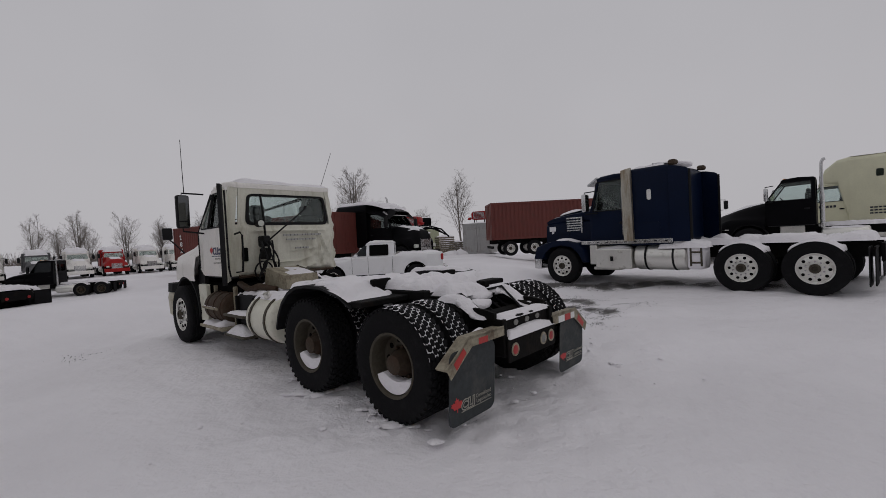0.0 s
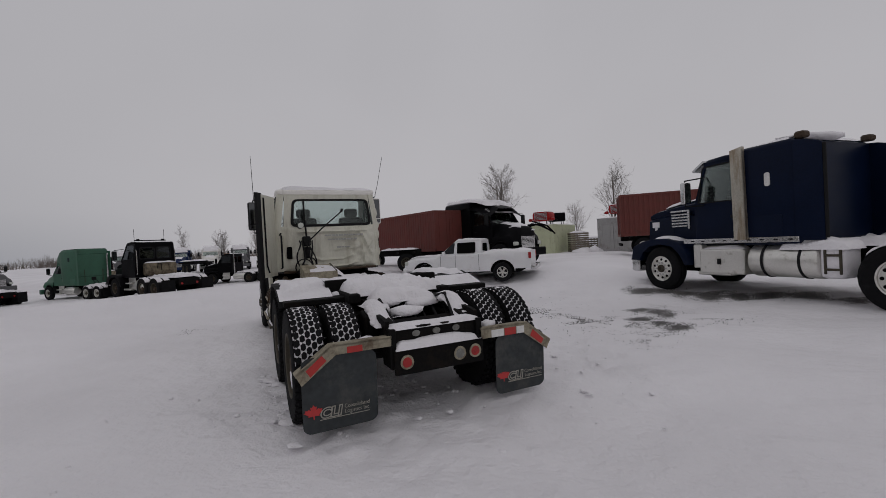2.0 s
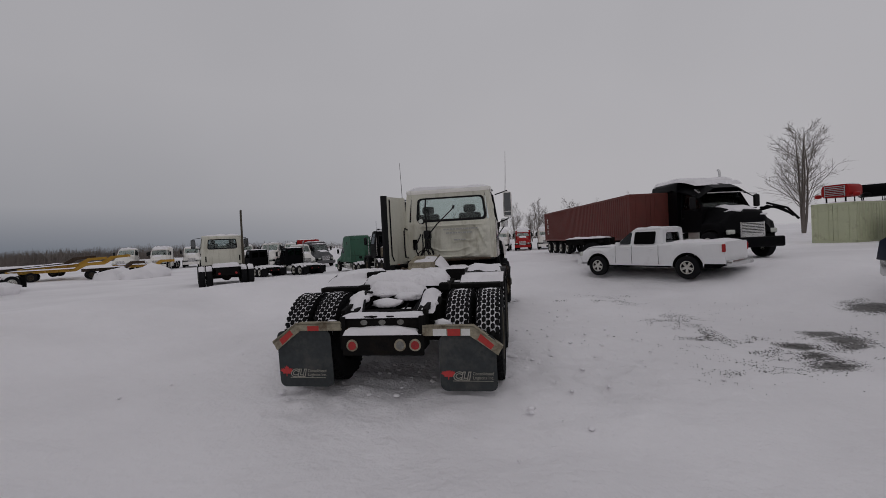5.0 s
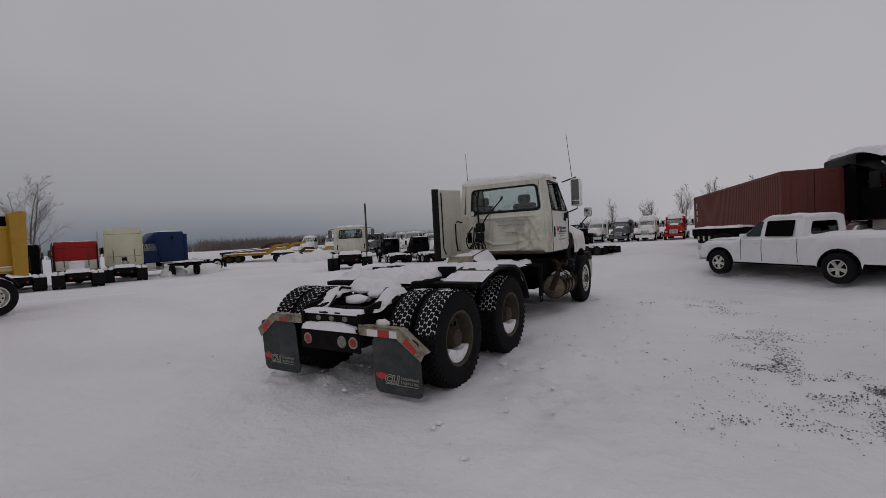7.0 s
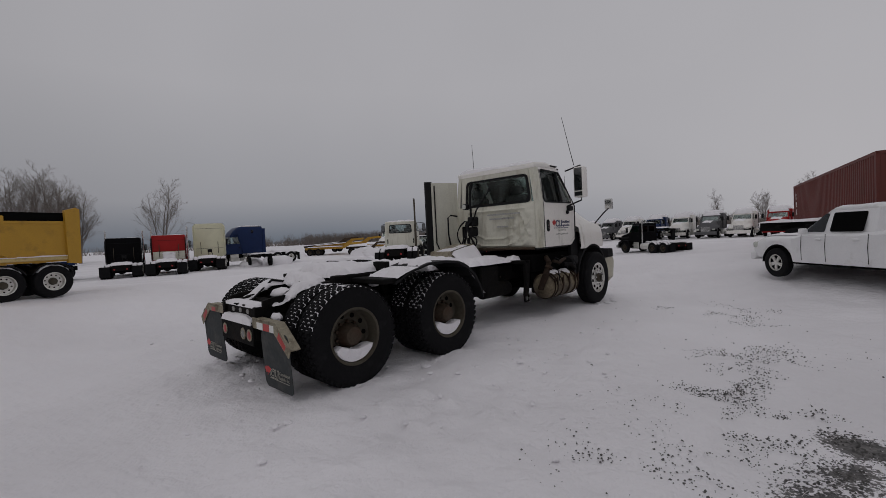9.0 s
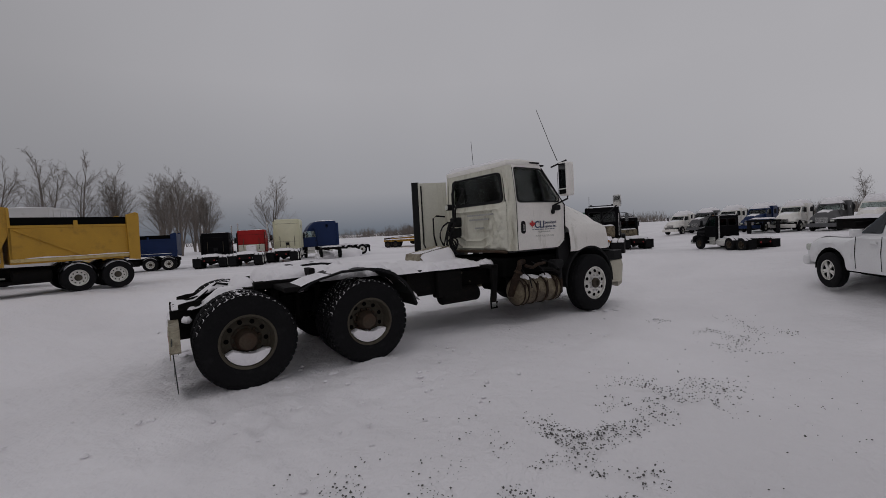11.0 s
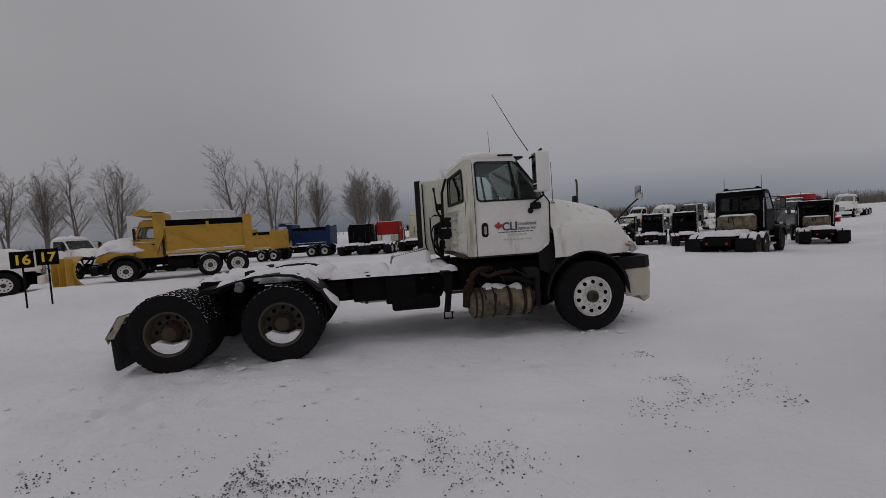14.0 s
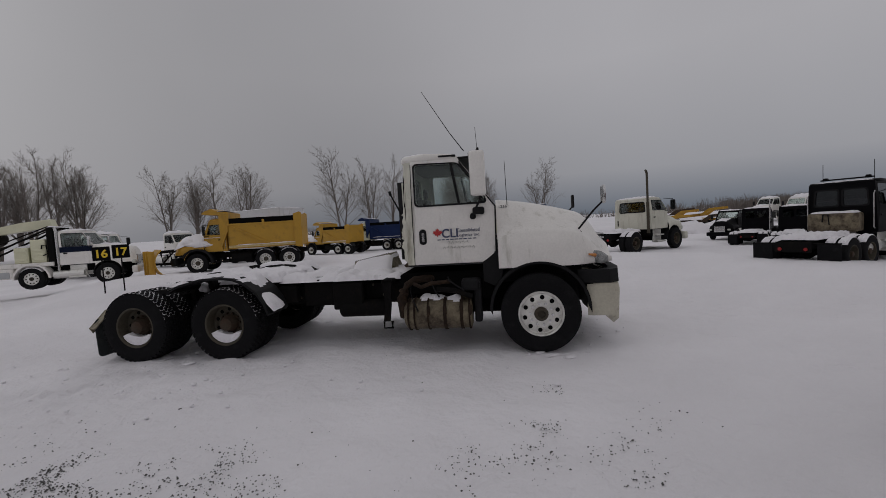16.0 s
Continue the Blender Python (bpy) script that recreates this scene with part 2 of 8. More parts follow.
ALU = mat("polished_aluminium", (0.74, 0.73, 0.69), 0.36, metal=0.85, var=0.1, dirt=(0.40, 0.38, 0.33), dirt_amount=0.2, dirt_scale=5)
CHROME = mat("dull_chrome", (0.62, 0.62, 0.62), 0.22, metal=1.0, var=0.1)
BLACK = mat("black_truck_paint", (0.004, 0.004, 0.005), 0.45, var=0.3, spec=0.05)
REARPAINT = mat("weathered_cab_rear_paint", (0.62, 0.61, 0.52), 0.5, var=0.12, dirt=(0.40, 0.375, 0.29), dirt_amount=0.35, dirt_scale=5.0, coat=0.1, streak=True)
PLASTIC = mat("black_plastic", (0.012, 0.012, 0.013), 0.65, var=0.25, spec=0.15)
# gloss-free near-black: the shade in openings and under bodies is put into its colour
DEADBLACK = mat("dead_black", (0.006, 0.006, 0.006), 0.95, var=0.1, bump=0, spec=0)
FLAP = mat("grey_rubber_flap", (0.040, 0.045, 0.047), 0.75, var=0.3, scale=3, dirt=(0.085, 0.085, 0.08), dirt_amount=0.3, dirt_scale=3, spec=0.25)
RUSTY = mat("rusty_steel", (0.065, 0.048, 0.034), 0.75, var=0.4, dirt=(0.05, 0.026, 0.015), dirt_amount=0.6, dirt_scale=5, bump=0.3, spec=0.25)
DARKRUST = mat("dark_rusty_pipe", (0.024, 0.015, 0.010), 0.8, var=0.4, dirt=(0.05, 0.03, 0.018), dirt_amount=0.4, dirt_scale=8, bump=0.3, spec=0.2)
TANK = mat("stained_tank_metal", (0.21, 0.175, 0.115), 0.55, metal=0.3, var=0.3, dirt=(0.04, 0.026, 0.016), dirt_amount=0.75, dirt_scale=4)
BRACKET = mat("weathered_bracket_paint", (0.31, 0.28, 0.205), 0.7, var=0.3, dirt=(0.11, 0.08, 0.05), dirt_amount=0.55, dirt_scale=7)
NAVY = mat("navy_blue_paint", (0.0025, 0.007, 0.024), 0.35, var=0.25, spec=0.12)
GREEN = mat("faded_green_paint", (0.040, 0.125, 0.078), 0.55, var=0.2, dirt=(0.03, 0.08, 0.05), dirt_amount=0.2)
RED = mat("red_truck_paint", (0.33, 0.014, 0.014), 0.45, var=0.15, spec=0.2)
YELLOW = mat("ochre_yellow_paint", (0.45, 0.25, 0.022), 0.5, var=0.14, dirt=(0.26, 0.14, 0.02), dirt_amount=0.25)
FADED = mat("faded_yellow_paint", (0.56, 0.43, 0.19), 0.6, var=0.2, dirt=(0.30, 0.20, 0.08), dirt_amount=0.35, dirt_scale=5)
RUSTRED = mat("container_red_paint", (0.135, 0.030, 0.023), 0.65, var=0.2, dirt=(0.10, 0.03, 0.02), dirt_amount=0.3)
GREYBOX = mat("grey_container_paint", (0.36, 0.36, 0.355), 0.6, var=0.15, dirt=(0.22, 0.2, 0.18), dirt_amount=0.3)
GREENBOX = mat("pale_green_container_paint", (0.50, 0.53, 0.36), 0.6, var=0.12, dirt=(0.3, 0.3, 0.2), dirt_amount=0.25)
CREAMSL = mat("pale_cream_paint", (0.66, 0.65, 0.47), 0.45, var=0.10, coat=0.2)
ROYAL = mat("royal_blue_paint", (0.008, 0.022, 0.080), 0.45, var=0.15, spec=0.2)
CARWHITE = mat("white_car_paint", (0.80, 0.80, 0.81), 0.35, var=0.05, coat=0.4, dirt=(0.6, 0.59, 0.57), dirt_amount=0.15)
TRAILERGREY = mat("grey_trailer_skin", (0.42, 0.43, 0.44), 0.5, var=0.1)
PALEBOX = mat("pale_box_trailer_skin", (0.62, 0.62, 0.63), 0.55, var=0.08, dirt=(0.45, 0.44, 0.42), dirt_amount=0.2)
SHIELD = mat("streaked_steel_shield", (0.50, 0.47, 0.40), 0.35, metal=0.7, var=0.25, dirt=(0.20, 0.12, 0.05), dirt_amount=0.45, dirt_scale=4, streak=True)
CAB_TRIM = mat("grey_cab_trim", (0.10, 0.10, 0.105), 0.8, var=0.2)
INTERIOR = mat("dark_cab_interior", (0.030, 0.030, 0.032), 0.8, var=0.2)
TAPE_RED = mat("red_reflective_tape", (0.42, 0.025, 0.02), 0.45, var=0.12)
TAPE_WHITE = mat("white_reflective_tape", (0.70, 0.70, 0.68), 0.35, var=0.12)
LENS_RED = mat("red_lamp_lens", (0.34, 0.012, 0.012), 0.35, var=0.2, dirt=(0.12, 0.01, 0.01), dirt_amount=0.3, dirt_scale=12)
LENS_DULL = mat("dull_lamp_lens", (0.20, 0.20, 0.185), 0.3, var=0.3, dirt=(0.08, 0.075, 0.065), dirt_amount=0.4, dirt_scale=12)
LENS_CLEAR = mat("clear_lamp_lens", (0.55, 0.57, 0.52), 0.12, var=0.2, coat=0.5)
HEADLAMP = mat("headlamp_lens", (0.30, 0.31, 0.30), 0.15, var=0.5, scale=14, coat=0.6, dirt=(0.10, 0.10, 0.10), dirt_amount=0.4, dirt_scale=14)
LENS_AMBER = mat("amber_lamp_lens", (0.55, 0.20, 0.03), 0.2, var=0.15, coat=0.5)
INK_BLACK = mat("black_lettering", (0.03, 0.03, 0.04), 0.6, bump=0)
INK_NAVY = mat("navy_lettering", (0.06, 0.07, 0.13), 0.6, bump=0)
INK_RED = mat("red_leaf_decal", (0.45, 0.03, 0.03), 0.5, bump=0)
INK_GREY = mat("faded_lettering", (0.38, 0.38, 0.36), 0.7, bump=0)
INK_FLAP = mat("worn_flap_lettering", (0.30, 0.29, 0.25), 0.7, bump=0, var=0.25)
BUMPER = mat("pale_worn_bumper", (0.52, 0.49, 0.40), 0.55, var=0.15, dirt=(0.30, 0.27, 0.20), dirt_amount=0.35, dirt_scale=4)
INK_WHITE = mat("white_lettering", (0.72, 0.71, 0.69), 0.6, bump=0)
BARK = mat("grey_brown_bark", (0.15, 0.13, 0.115), 0.9, var=0.3, scale=3, bump=0.4)
WOODY = mat("weathered_plank", (0.21, 0.18, 0.14), 0.85, var=0.35, scale=4, bump=0.3)
GRAVEL = mat("gravel_stone", (0.10, 0.097, 0.093), 0.9, var=0.5, scale=20, bump=0.2)
GLASS = glass_mat("window_glass", (0.9, 0.95, 0.93), (0.86, 0.90, 0.89))
DARKGLASS = glass_mat("dark_window_glass", (0.9, 0.95, 1.0), (0.18, 0.22, 0.22))
MIRROR = mat("mirror_glass", (0.12, 0.125, 0.13), 0.05, metal=1.0, var=0.02, bump=0)

# ---- mesh helpers ----


def V(*a):
    return Vector(a)


def B():
    return bmesh.new()


def part(name, bm, material, parent=None, label="", smooth=None):
    """One mesh object from a bmesh, under a thing or a part. smooth: the angle below which edges are shaded smooth."""
    bmesh.ops.recalc_face_normals(bm, faces=bm.faces[:])
    if smooth:
        lim = radians(smooth)
        for f in bm.faces:
            f.smooth = True
        for e in bm.edges:
            if len(e.link_faces) == 2 and e.calc_face_angle(0) > lim:
                e.smooth = False
    me = bpy.data.meshes.new(name)
    bm.to_mesh(me)
    bm.free()
    me.materials.append(material)
    ob = new(name, me)
    if parent:
        ob.parent = parent
    if label:
        ob["label"] = label
    return ob


def shared(name, me, parent, m):
    """Another object on a mesh that is there already."""
    ob = new(name, me)
    ob.parent = parent
    ob.matrix_local = m
    return ob


def box(bm, a, b, bev=0.0, seg=1, m=None):
    lo = V(*(min(p, q) for p, q in zip(a, b)))
    hi = V(*(max(p, q) for p, q in zip(a, b)))
    r = bmesh.ops.create_cube(bm, size=1.0)
    vs = r["verts"]
    for v in vs:
        v.co = V(*(lo[i] + (v.co[i] + 0.5) * (hi[i] - lo[i]) for i in range(3)))
    if bev:
        es = list({e for v in vs for e in v.link_edges})
        out = bmesh.ops.bevel(bm, geom=es, offset=bev, segments=seg, affect="EDGES", profile=0.5)
        vs = list({v for f in out["faces"] for v in f.verts} | {v for v in vs if v.is_valid})
    if m is not None:
        for v in vs:
            v.co = m @ v.co
    return vs


def frame_axes(d):
    d = d.normalized()
    up = V(0, 0, 1) if abs(d.z) < 0.95 else V(1, 0, 0)
    s = d.cross(up).normalized()
    return s, s.cross(d)


def tube(bm, pts, r, n=8, r1=None, caps=True):
    """A round bar along points, tapering from r to r1."""
    pts = [V(*p) for p in pts]
    rings = []
    for i, p in enumerate(pts):
        d = pts[min(i + 1, len(pts) - 1)] - pts[max(i - 1, 0)]
        s, u = frame_axes(d)
        rr = r if r1 is None else r + (r1 - r) * i / (len(pts) - 1)
        rings.append([bm.verts.new(p + s * rr * math.cos(k * math.tau / n) + u * rr * math.sin(k * math.tau / n)) for k in range(n)])
    for a, b in zip(rings, rings[1:]):
        for k in range(n):
            bm.faces.new((a[k], a[(k + 1) % n], b[(k + 1) % n], b[k]))
    if caps:
        bm.faces.new(rings[0][::-1])
        bm.faces.new(rings[-1])
    return rings


def rings_mesh(bm, sections, closed=True, cap=True):
    """Skin between rings with the same number of points."""
    rows = [[bm.verts.new(p) for p in s] for s in sections]
    n = len(rows[0])
    for a, b in zip(rows, rows[1:]):
        for k in range(n if closed else n - 1):
            bm.faces.new((a[k], a[(k + 1) % n], b[(k + 1) % n], b[k]))
    if cap and closed:
        bm.faces.new(rows[0][::-1])
        bm.faces.new(rows[-1])
    return rows


def prism(bm, poly, y0, y1, bev=0.0, plane="xz"):
    """A flat outline given thickness: outline in xz (pushed along y), xy (along z) or yz (along x)."""
    def at(p, d):
        return {"xz": V(p[0], d, p[1]), "xy": V(p[0], p[1], d), "yz": V(d, p[0], p[1])}[plane]
    a = [bm.verts.new(at(p, y0)) for p in poly]
    b = [bm.verts.new(at(p, y1)) for p in poly]
    n = len(poly)
    fs = [bm.faces.new(a), bm.faces.new(b[::-1])]
    for k in range(n):
        fs.append(bm.faces.new((a[k], b[k], b[(k + 1) % n], a[(k + 1) % n])))
    if bev:
        es = list({e for f in fs[:2] for e in f.edges})
        bmesh.ops.bevel(bm, geom=es, offset=bev, segments=2, affect="EDGES", profile=0.5)


def rounded(x0, x1, z0, z1, r, n=4):
    """Outline of a rectangle with round corners, counter-clockwise."""
    out = []
    for cx, cz, a0 in ((x1 - r, z0 + r, -90), (x1 - r, z1 - r, 0), (x0 + r, z1 - r, 90), (x0 + r, z0 + r, 180)):
        for k in range(n + 1):
            a = radians(a0 + 90 * k / n)
            out.append((cx + r * math.cos(a), cz + r * math.sin(a)))
    return out


def round_quad(corners, r, n=4):
    """Outline of any four-cornered shape with its corners rounded."""
    out = []
    pts = [Vector(c) for c in corners]
    for i, p in enumerate(pts):
        a, b = (pts[i - 1] - p), (pts[(i + 1) % len(pts)] - p)
        ra, rb = min(r, a.length * 0.45), min(r, b.length * 0.45)
        s, e = p + a.normalized() * ra, p + b.normalized() * rb
        for k in range(n + 1):
            t = k / n
            out.append(tuple((1 - t) ** 2 * s + 2 * t * (1 - t) * p + t * t * e))
    return out


def panel(bm, outer, inner, put, thick):
    """A sheet with a window through it. outer and inner: outlines of equal length; put: maps (u, v, depth) to a place."""
    n = len(outer)
    o0 = [bm.verts.new(put(*p, 0)) for p in outer]
    o1 = [bm.verts.new(put(*p, thick)) for p in outer]
    i0 = [bm.verts.new(put(*p, 0)) for p in inner]
    i1 = [bm.verts.new(put(*p, thick)) for p in inner]
    for k in range(n):
        j = (k + 1) % n
        bm.faces.new((o0[k], o0[j], i0[j], i0[k]))
        bm.faces.new((o1[k], i1[k], i1[j], o1[j]))
        bm.faces.new((o0[k], o1[k], o1[j], o0[j]))
        bm.faces.new((i0[k], i0[j], i1[j], i1[k]))


def sheet(bm, outline, put, thick):
    a = [bm.verts.new(put(*p, 0)) for p in outline]
    b = [bm.verts.new(put(*p, thick)) for p in outline]
    n = len(outline)
    bm.faces.new(a)
    bm.faces.new(b[::-1])
    for k in range(n):
        bm.faces.new((a[k], b[k], b[(k + 1) % n], a[(k + 1) % n]))


def revolve(bm, profile, n=40, y=0.0):
    """Skin of a turned shape round the y axis: profile of (radius, y)."""
    rows = []
    for k in range(n):
        a = k * math.tau / n
        rows.append([bm.verts.new((r * math.cos(a), y + yy, r * math.sin(a))) for r, yy in profile])
    for k in range(n):
        a, b = rows[k], rows[(k + 1) % n]
        for i in range(len(profile) - 1):
            bm.faces.new((a[i], a[i + 1], b[i + 1], b[i]))


def snow_pad(bm, x0, x1, y0, y1, z, t, seed=0, nx=14, ny=10, ragged=0.12, zf=None):
    """A lumpy cover of snow with rounded, uneven edges on a flat or sloping top."""
    rows = []
    cx, cy = (x0 + x1) / 2, (y0 + y1) / 2
    for i in range(nx + 1):
        row = []
        for j in range(ny + 1):
            u, w = i / nx, j / ny
            x, y = x0 + u * (x1 - x0), y0 + w * (y1 - y0)
            edge = min(u, 1 - u) * nx, min(w, 1 - w) * ny
            e = min(1.0, min(edge) / 2.2)
            g = noise.noise(V(x * 2.3 + seed * 7.1, y * 2.3, seed))
            if min(edge) < 0.5:
                k = 1 - ragged * (0.5 + noise.noise(V(x * 4.1, y * 4.1, seed + 3.3)))
                x, y = cx + (x - cx) * k, cy + (y - cy) * k
            h = t * math.sqrt(e) * (0.75 + 0.65 * g)
            row.append(bm.verts.new((x, y, (zf(x, y) if zf else z) + (h if e > 0 else -0.004))))
        rows.append(row)
    for i in range(nx):
        for j in range(ny):
            bm.faces.new((rows[i][j], rows[i + 1][j], rows[i + 1][j + 1], rows[i][j + 1]))


def snow_sheet(bm, x0, x1, y0, y1, z, t, seed=0, cover=0.5, step=0.05, zf=None, rough=3.0):
    """Patchy wind-blown snow with an uneven outline: hollows drop under the surface and leave it bare."""
    nx, ny = max(4, int((x1 - x0) / step)), max(4, int((y1 - y0) / step))
    rows = []
    for i in range(nx + 1):
        row = []
        for j in range(ny + 1):
            x, y = x0 + (x1 - x0) * i / nx, y0 + (y1 - y0) * j / ny
            e = min(1.0, min(min(x - x0, x1 - x), min(y - y0, y1 - y)) / 0.09)
            q = noise.noise(V(x * rough, y * rough, seed * 3.7)) * 0.55 + noise.noise(V(x * rough * 2.7, y * rough * 2.7, seed + 0.5)) * 0.30 + noise.noise(V(x * 19, y * 19, seed)) * 0.10
            h = min(1.0, (q + cover) * 2.2) * (0.25 + 0.75 * e) - 0.55 * (1 - e)
            h = t * math.sqrt(h) * (0.8 + 0.5 * q) if h > 0 else -0.03
            row.append(bm.verts.new((x, y, (zf(x, y) if zf else z) + h)))
        rows.append(row)
    for i in range(nx):
        for j in range(ny):
            bm.faces.new((rows[i][j], rows[i + 1][j], rows[i + 1][j + 1], rows[i][j + 1]))


def snow_lump(bm, c, r, seed=0, flat=0.6):
    res = bmesh.ops.create_icosphere(bm, subdivisions=2, radius=1.0)
    for v in res["verts"]:
        k = 1 + 0.35 * noise.noise(v.co * 1.7 + V(seed, 0, 0))
        v.co = V(c[0] + v.co.x * r[0] * k, c[1] + v.co.y * r[1] * k, c[2] + v.co.z * r[2] * k * (1 if v.co.z > 0 else flat))


def words(name, text, size, m, material, parent, label="", extrude=0.002, bold=0.0, squash=1.0):
    """Flat lettering as a mesh in the local xy plane of m, from its left end."""
    cu = bpy.data.curves.new(name, "FONT")
    cu.body, cu.size, cu.extrude, cu.offset = text, size, extrude, bold
    tmp = bpy.data.objects.new(name, cu)
    scene.collection.objects.link(tmp)
    dg = bpy.context.evaluated_depsgraph_get()
    me = bpy.data.meshes.new_from_object(tmp.evaluated_get(dg))
    bpy.data.objects.remove(tmp)
    me.transform(Matrix.Diagonal((squash, 1, 1, 1)))
    me.transform(m)
    me.materials.clear()
    me.materials.append(material)
    ob = new(name, me)
    ob.parent = parent
    if label:
        ob["label"] = label
    return ob


def smoothstep(a, b, v):
    t = min(1.0, max(0.0, (v - a) / (b - a)))
    return t * t * (3 - 2 * t)


def ground_z(x, y):
    """The yard's height: a shallow dish round the parked tractor, open to the east, falling to the west, a ploughed ridge before the dump truck."""
    d = math.hypot(x + 1.6, y - 7.6)
    east = smoothstep(1.5, 4.5, x) * (1 - smoothstep(7, 12, x))
    z = -0.10 + 0.62 * smoothstep(4.6, 9.0, d) * (1 - 0.6 * east) - 0.12 * smoothstep(11, 22, d) + 0.008 * min(20, max(0, y - 13))
    west = smoothstep(0, 1, (-3 - x) / 6)
    z -= 0.32 * west * (0.55 + 0.45 * smoothstep(-6, 2, y)) * (1 - smoothstep(0, 1, (y - 14) / 5)) * smoothstep(7.5, 13, d)
    u, w = (x + 2.2) * 0.88 + (y - 0.6) * -0.47, (x + 2.2) * 0.47 + (y - 0.6) * 0.88
    z += 0.14 * math.exp(-((w / 0.75) ** 2)) * smoothstep(-5.5, -3.5, u) * (1 - smoothstep(6.0, 9.5, u))
    return z


def standing(x, y, heading, sink=0.0):
    return pose(x, y, ground_z(x, y) - sink, 0, 0, heading)


def thing(name, m, label, category, group=""):
    ob = new(name)
    ob.empty_display_size = 0.3
    ob.matrix_world = m
    return tagged(ob, label, category, group)

# ---- ground ----


def build_ground():

    def axis(c, fine, near, far):
        out, v, step = [0.0], 0.0, fine
        while v < far:
            step = fine if v < near else min(step * 1.16, 260)
            v += step
            out.append(v)
        return [c - q for q in out[:0:-1]] + [c + q for q in out]

    xs, ys = axis(0.0, 0.09, 6.5, 3200), axis(7.5, 0.09, 6.5, 3200)
    ruts = [((-3.2, 10.3), (2.6, 5.6)), ((-1.2, 13.0), (6.5, 8.2)), ((1.5, 12.6), (-6.5, 13.2))]
    rows = []
    for x in xs:
        row = []
        for y in ys:
            z = ground_z(x, y)
            near = 1 - smoothstep(9, 30, math.hypot(x, y - 7.5))
            z += near * (0.040 * noise.noise(V(x * 0.9, y * 0.9, 1.0)) + 0.030 * noise.noise(V(x * 2.6, y * 2.6, 5.0)))
            # trodden snow and clods along the tractor's left wheels and behind it
            dx, dy = x + 0.2, y - 4.9
            trod = math.exp(-((dx / 1.5) ** 2 + (dy / 1.1) ** 2)) + 0.9 * math.exp(-(((x - 1.9) / 1.2) ** 2 + ((y - 7.1) / 1.0) ** 2))
            z += trod * (0.15 * abs(noise.noise(V(x * 3.6, y * 3.6, 9.0))) - 0.045 + 0.06 * noise.noise(V(x * 6.5, y * 6.5, 2.0)))
            for (ax, ay), (bx, by) in ruts:
                ln = math.hypot(bx - ax, by - ay)
                t = ((x - ax) * (bx - ax) + (y - ay) * (by - ay)) / ln / ln
                if -0.2 < t < 1.2:
                    w = ((x - ax) * (by - ay) - (y - ay) * (bx - ax)) / ln + 0.12 * math.sin(t * 6)
                    z -= near * 0.020 * math.exp(-((abs(w) - 0.95) / 0.16) ** 2)
            row.append((x, y, z))
        rows.append(row)
    n, k = len(xs), len(ys)
    me = bpy.data.meshes.new("ground")
    me.from_pydata([p for r in rows for p in r], [], [(i * k + j, (i + 1) * k + j, (i + 1) * k + j + 1, i * k + j + 1) for i in range(n - 1) for j in range(k - 1)])
    me.polygons.foreach_set("use_smooth", [True] * len(me.polygons))
    me.materials.append(GROUND)
    tagged(new("ground", me), "snow-covered truck yard with patches of bare gravel", "ground", kind="structure")


build_ground()


def build_gravel():
    """Loose stones lying on the bare patches."""
    rnd = random.Random(4)
    verts, faces = [], []
    for x, y, r, n in SCATTER:
        for _ in range(n):
            px, py = x + rnd.gauss(0, r * 0.62), y + rnd.gauss(0, r * 0.62)
            if noise.noise(V(px * 3.1, py * 3.1, 3.0)) < -0.10:
                continue
            s = 0.0035 + 0.0075 * rnd.random() ** 2
            z = ground_z(px, py) + 0.004
            k = len(verts)
            tw = rnd.random() * math.tau
            for dx, dy, dz in ((1, 0, 0), (0, 1, 0), (-1, 0, 0), (0, -1, 0), (0.2, 0.1, 0.8), (0, 0, -0.7)):
                q = 0.7 + 0.6 * rnd.random()
                verts.append((px + s * q * (dx * math.cos(tw) - dy * math.sin(tw)), py + s * q * (dx * math.sin(tw) + dy * math.cos(tw)), z + s * q * dz))
            faces += [(k + i, k + (i + 1) % 4, k + 4) for i in range(4)] + [(k + (i + 1) % 4, k + i, k + 5) for i in range(4)]
    me = bpy.data.meshes.new("gravel")
    me.from_pydata(verts, [], faces)
    me.materials.append(GRAVEL)
    tagged(new("gravel", me), "loose dark gravel showing through thin snow", "gravel", kind="stuff")


build_gravel()


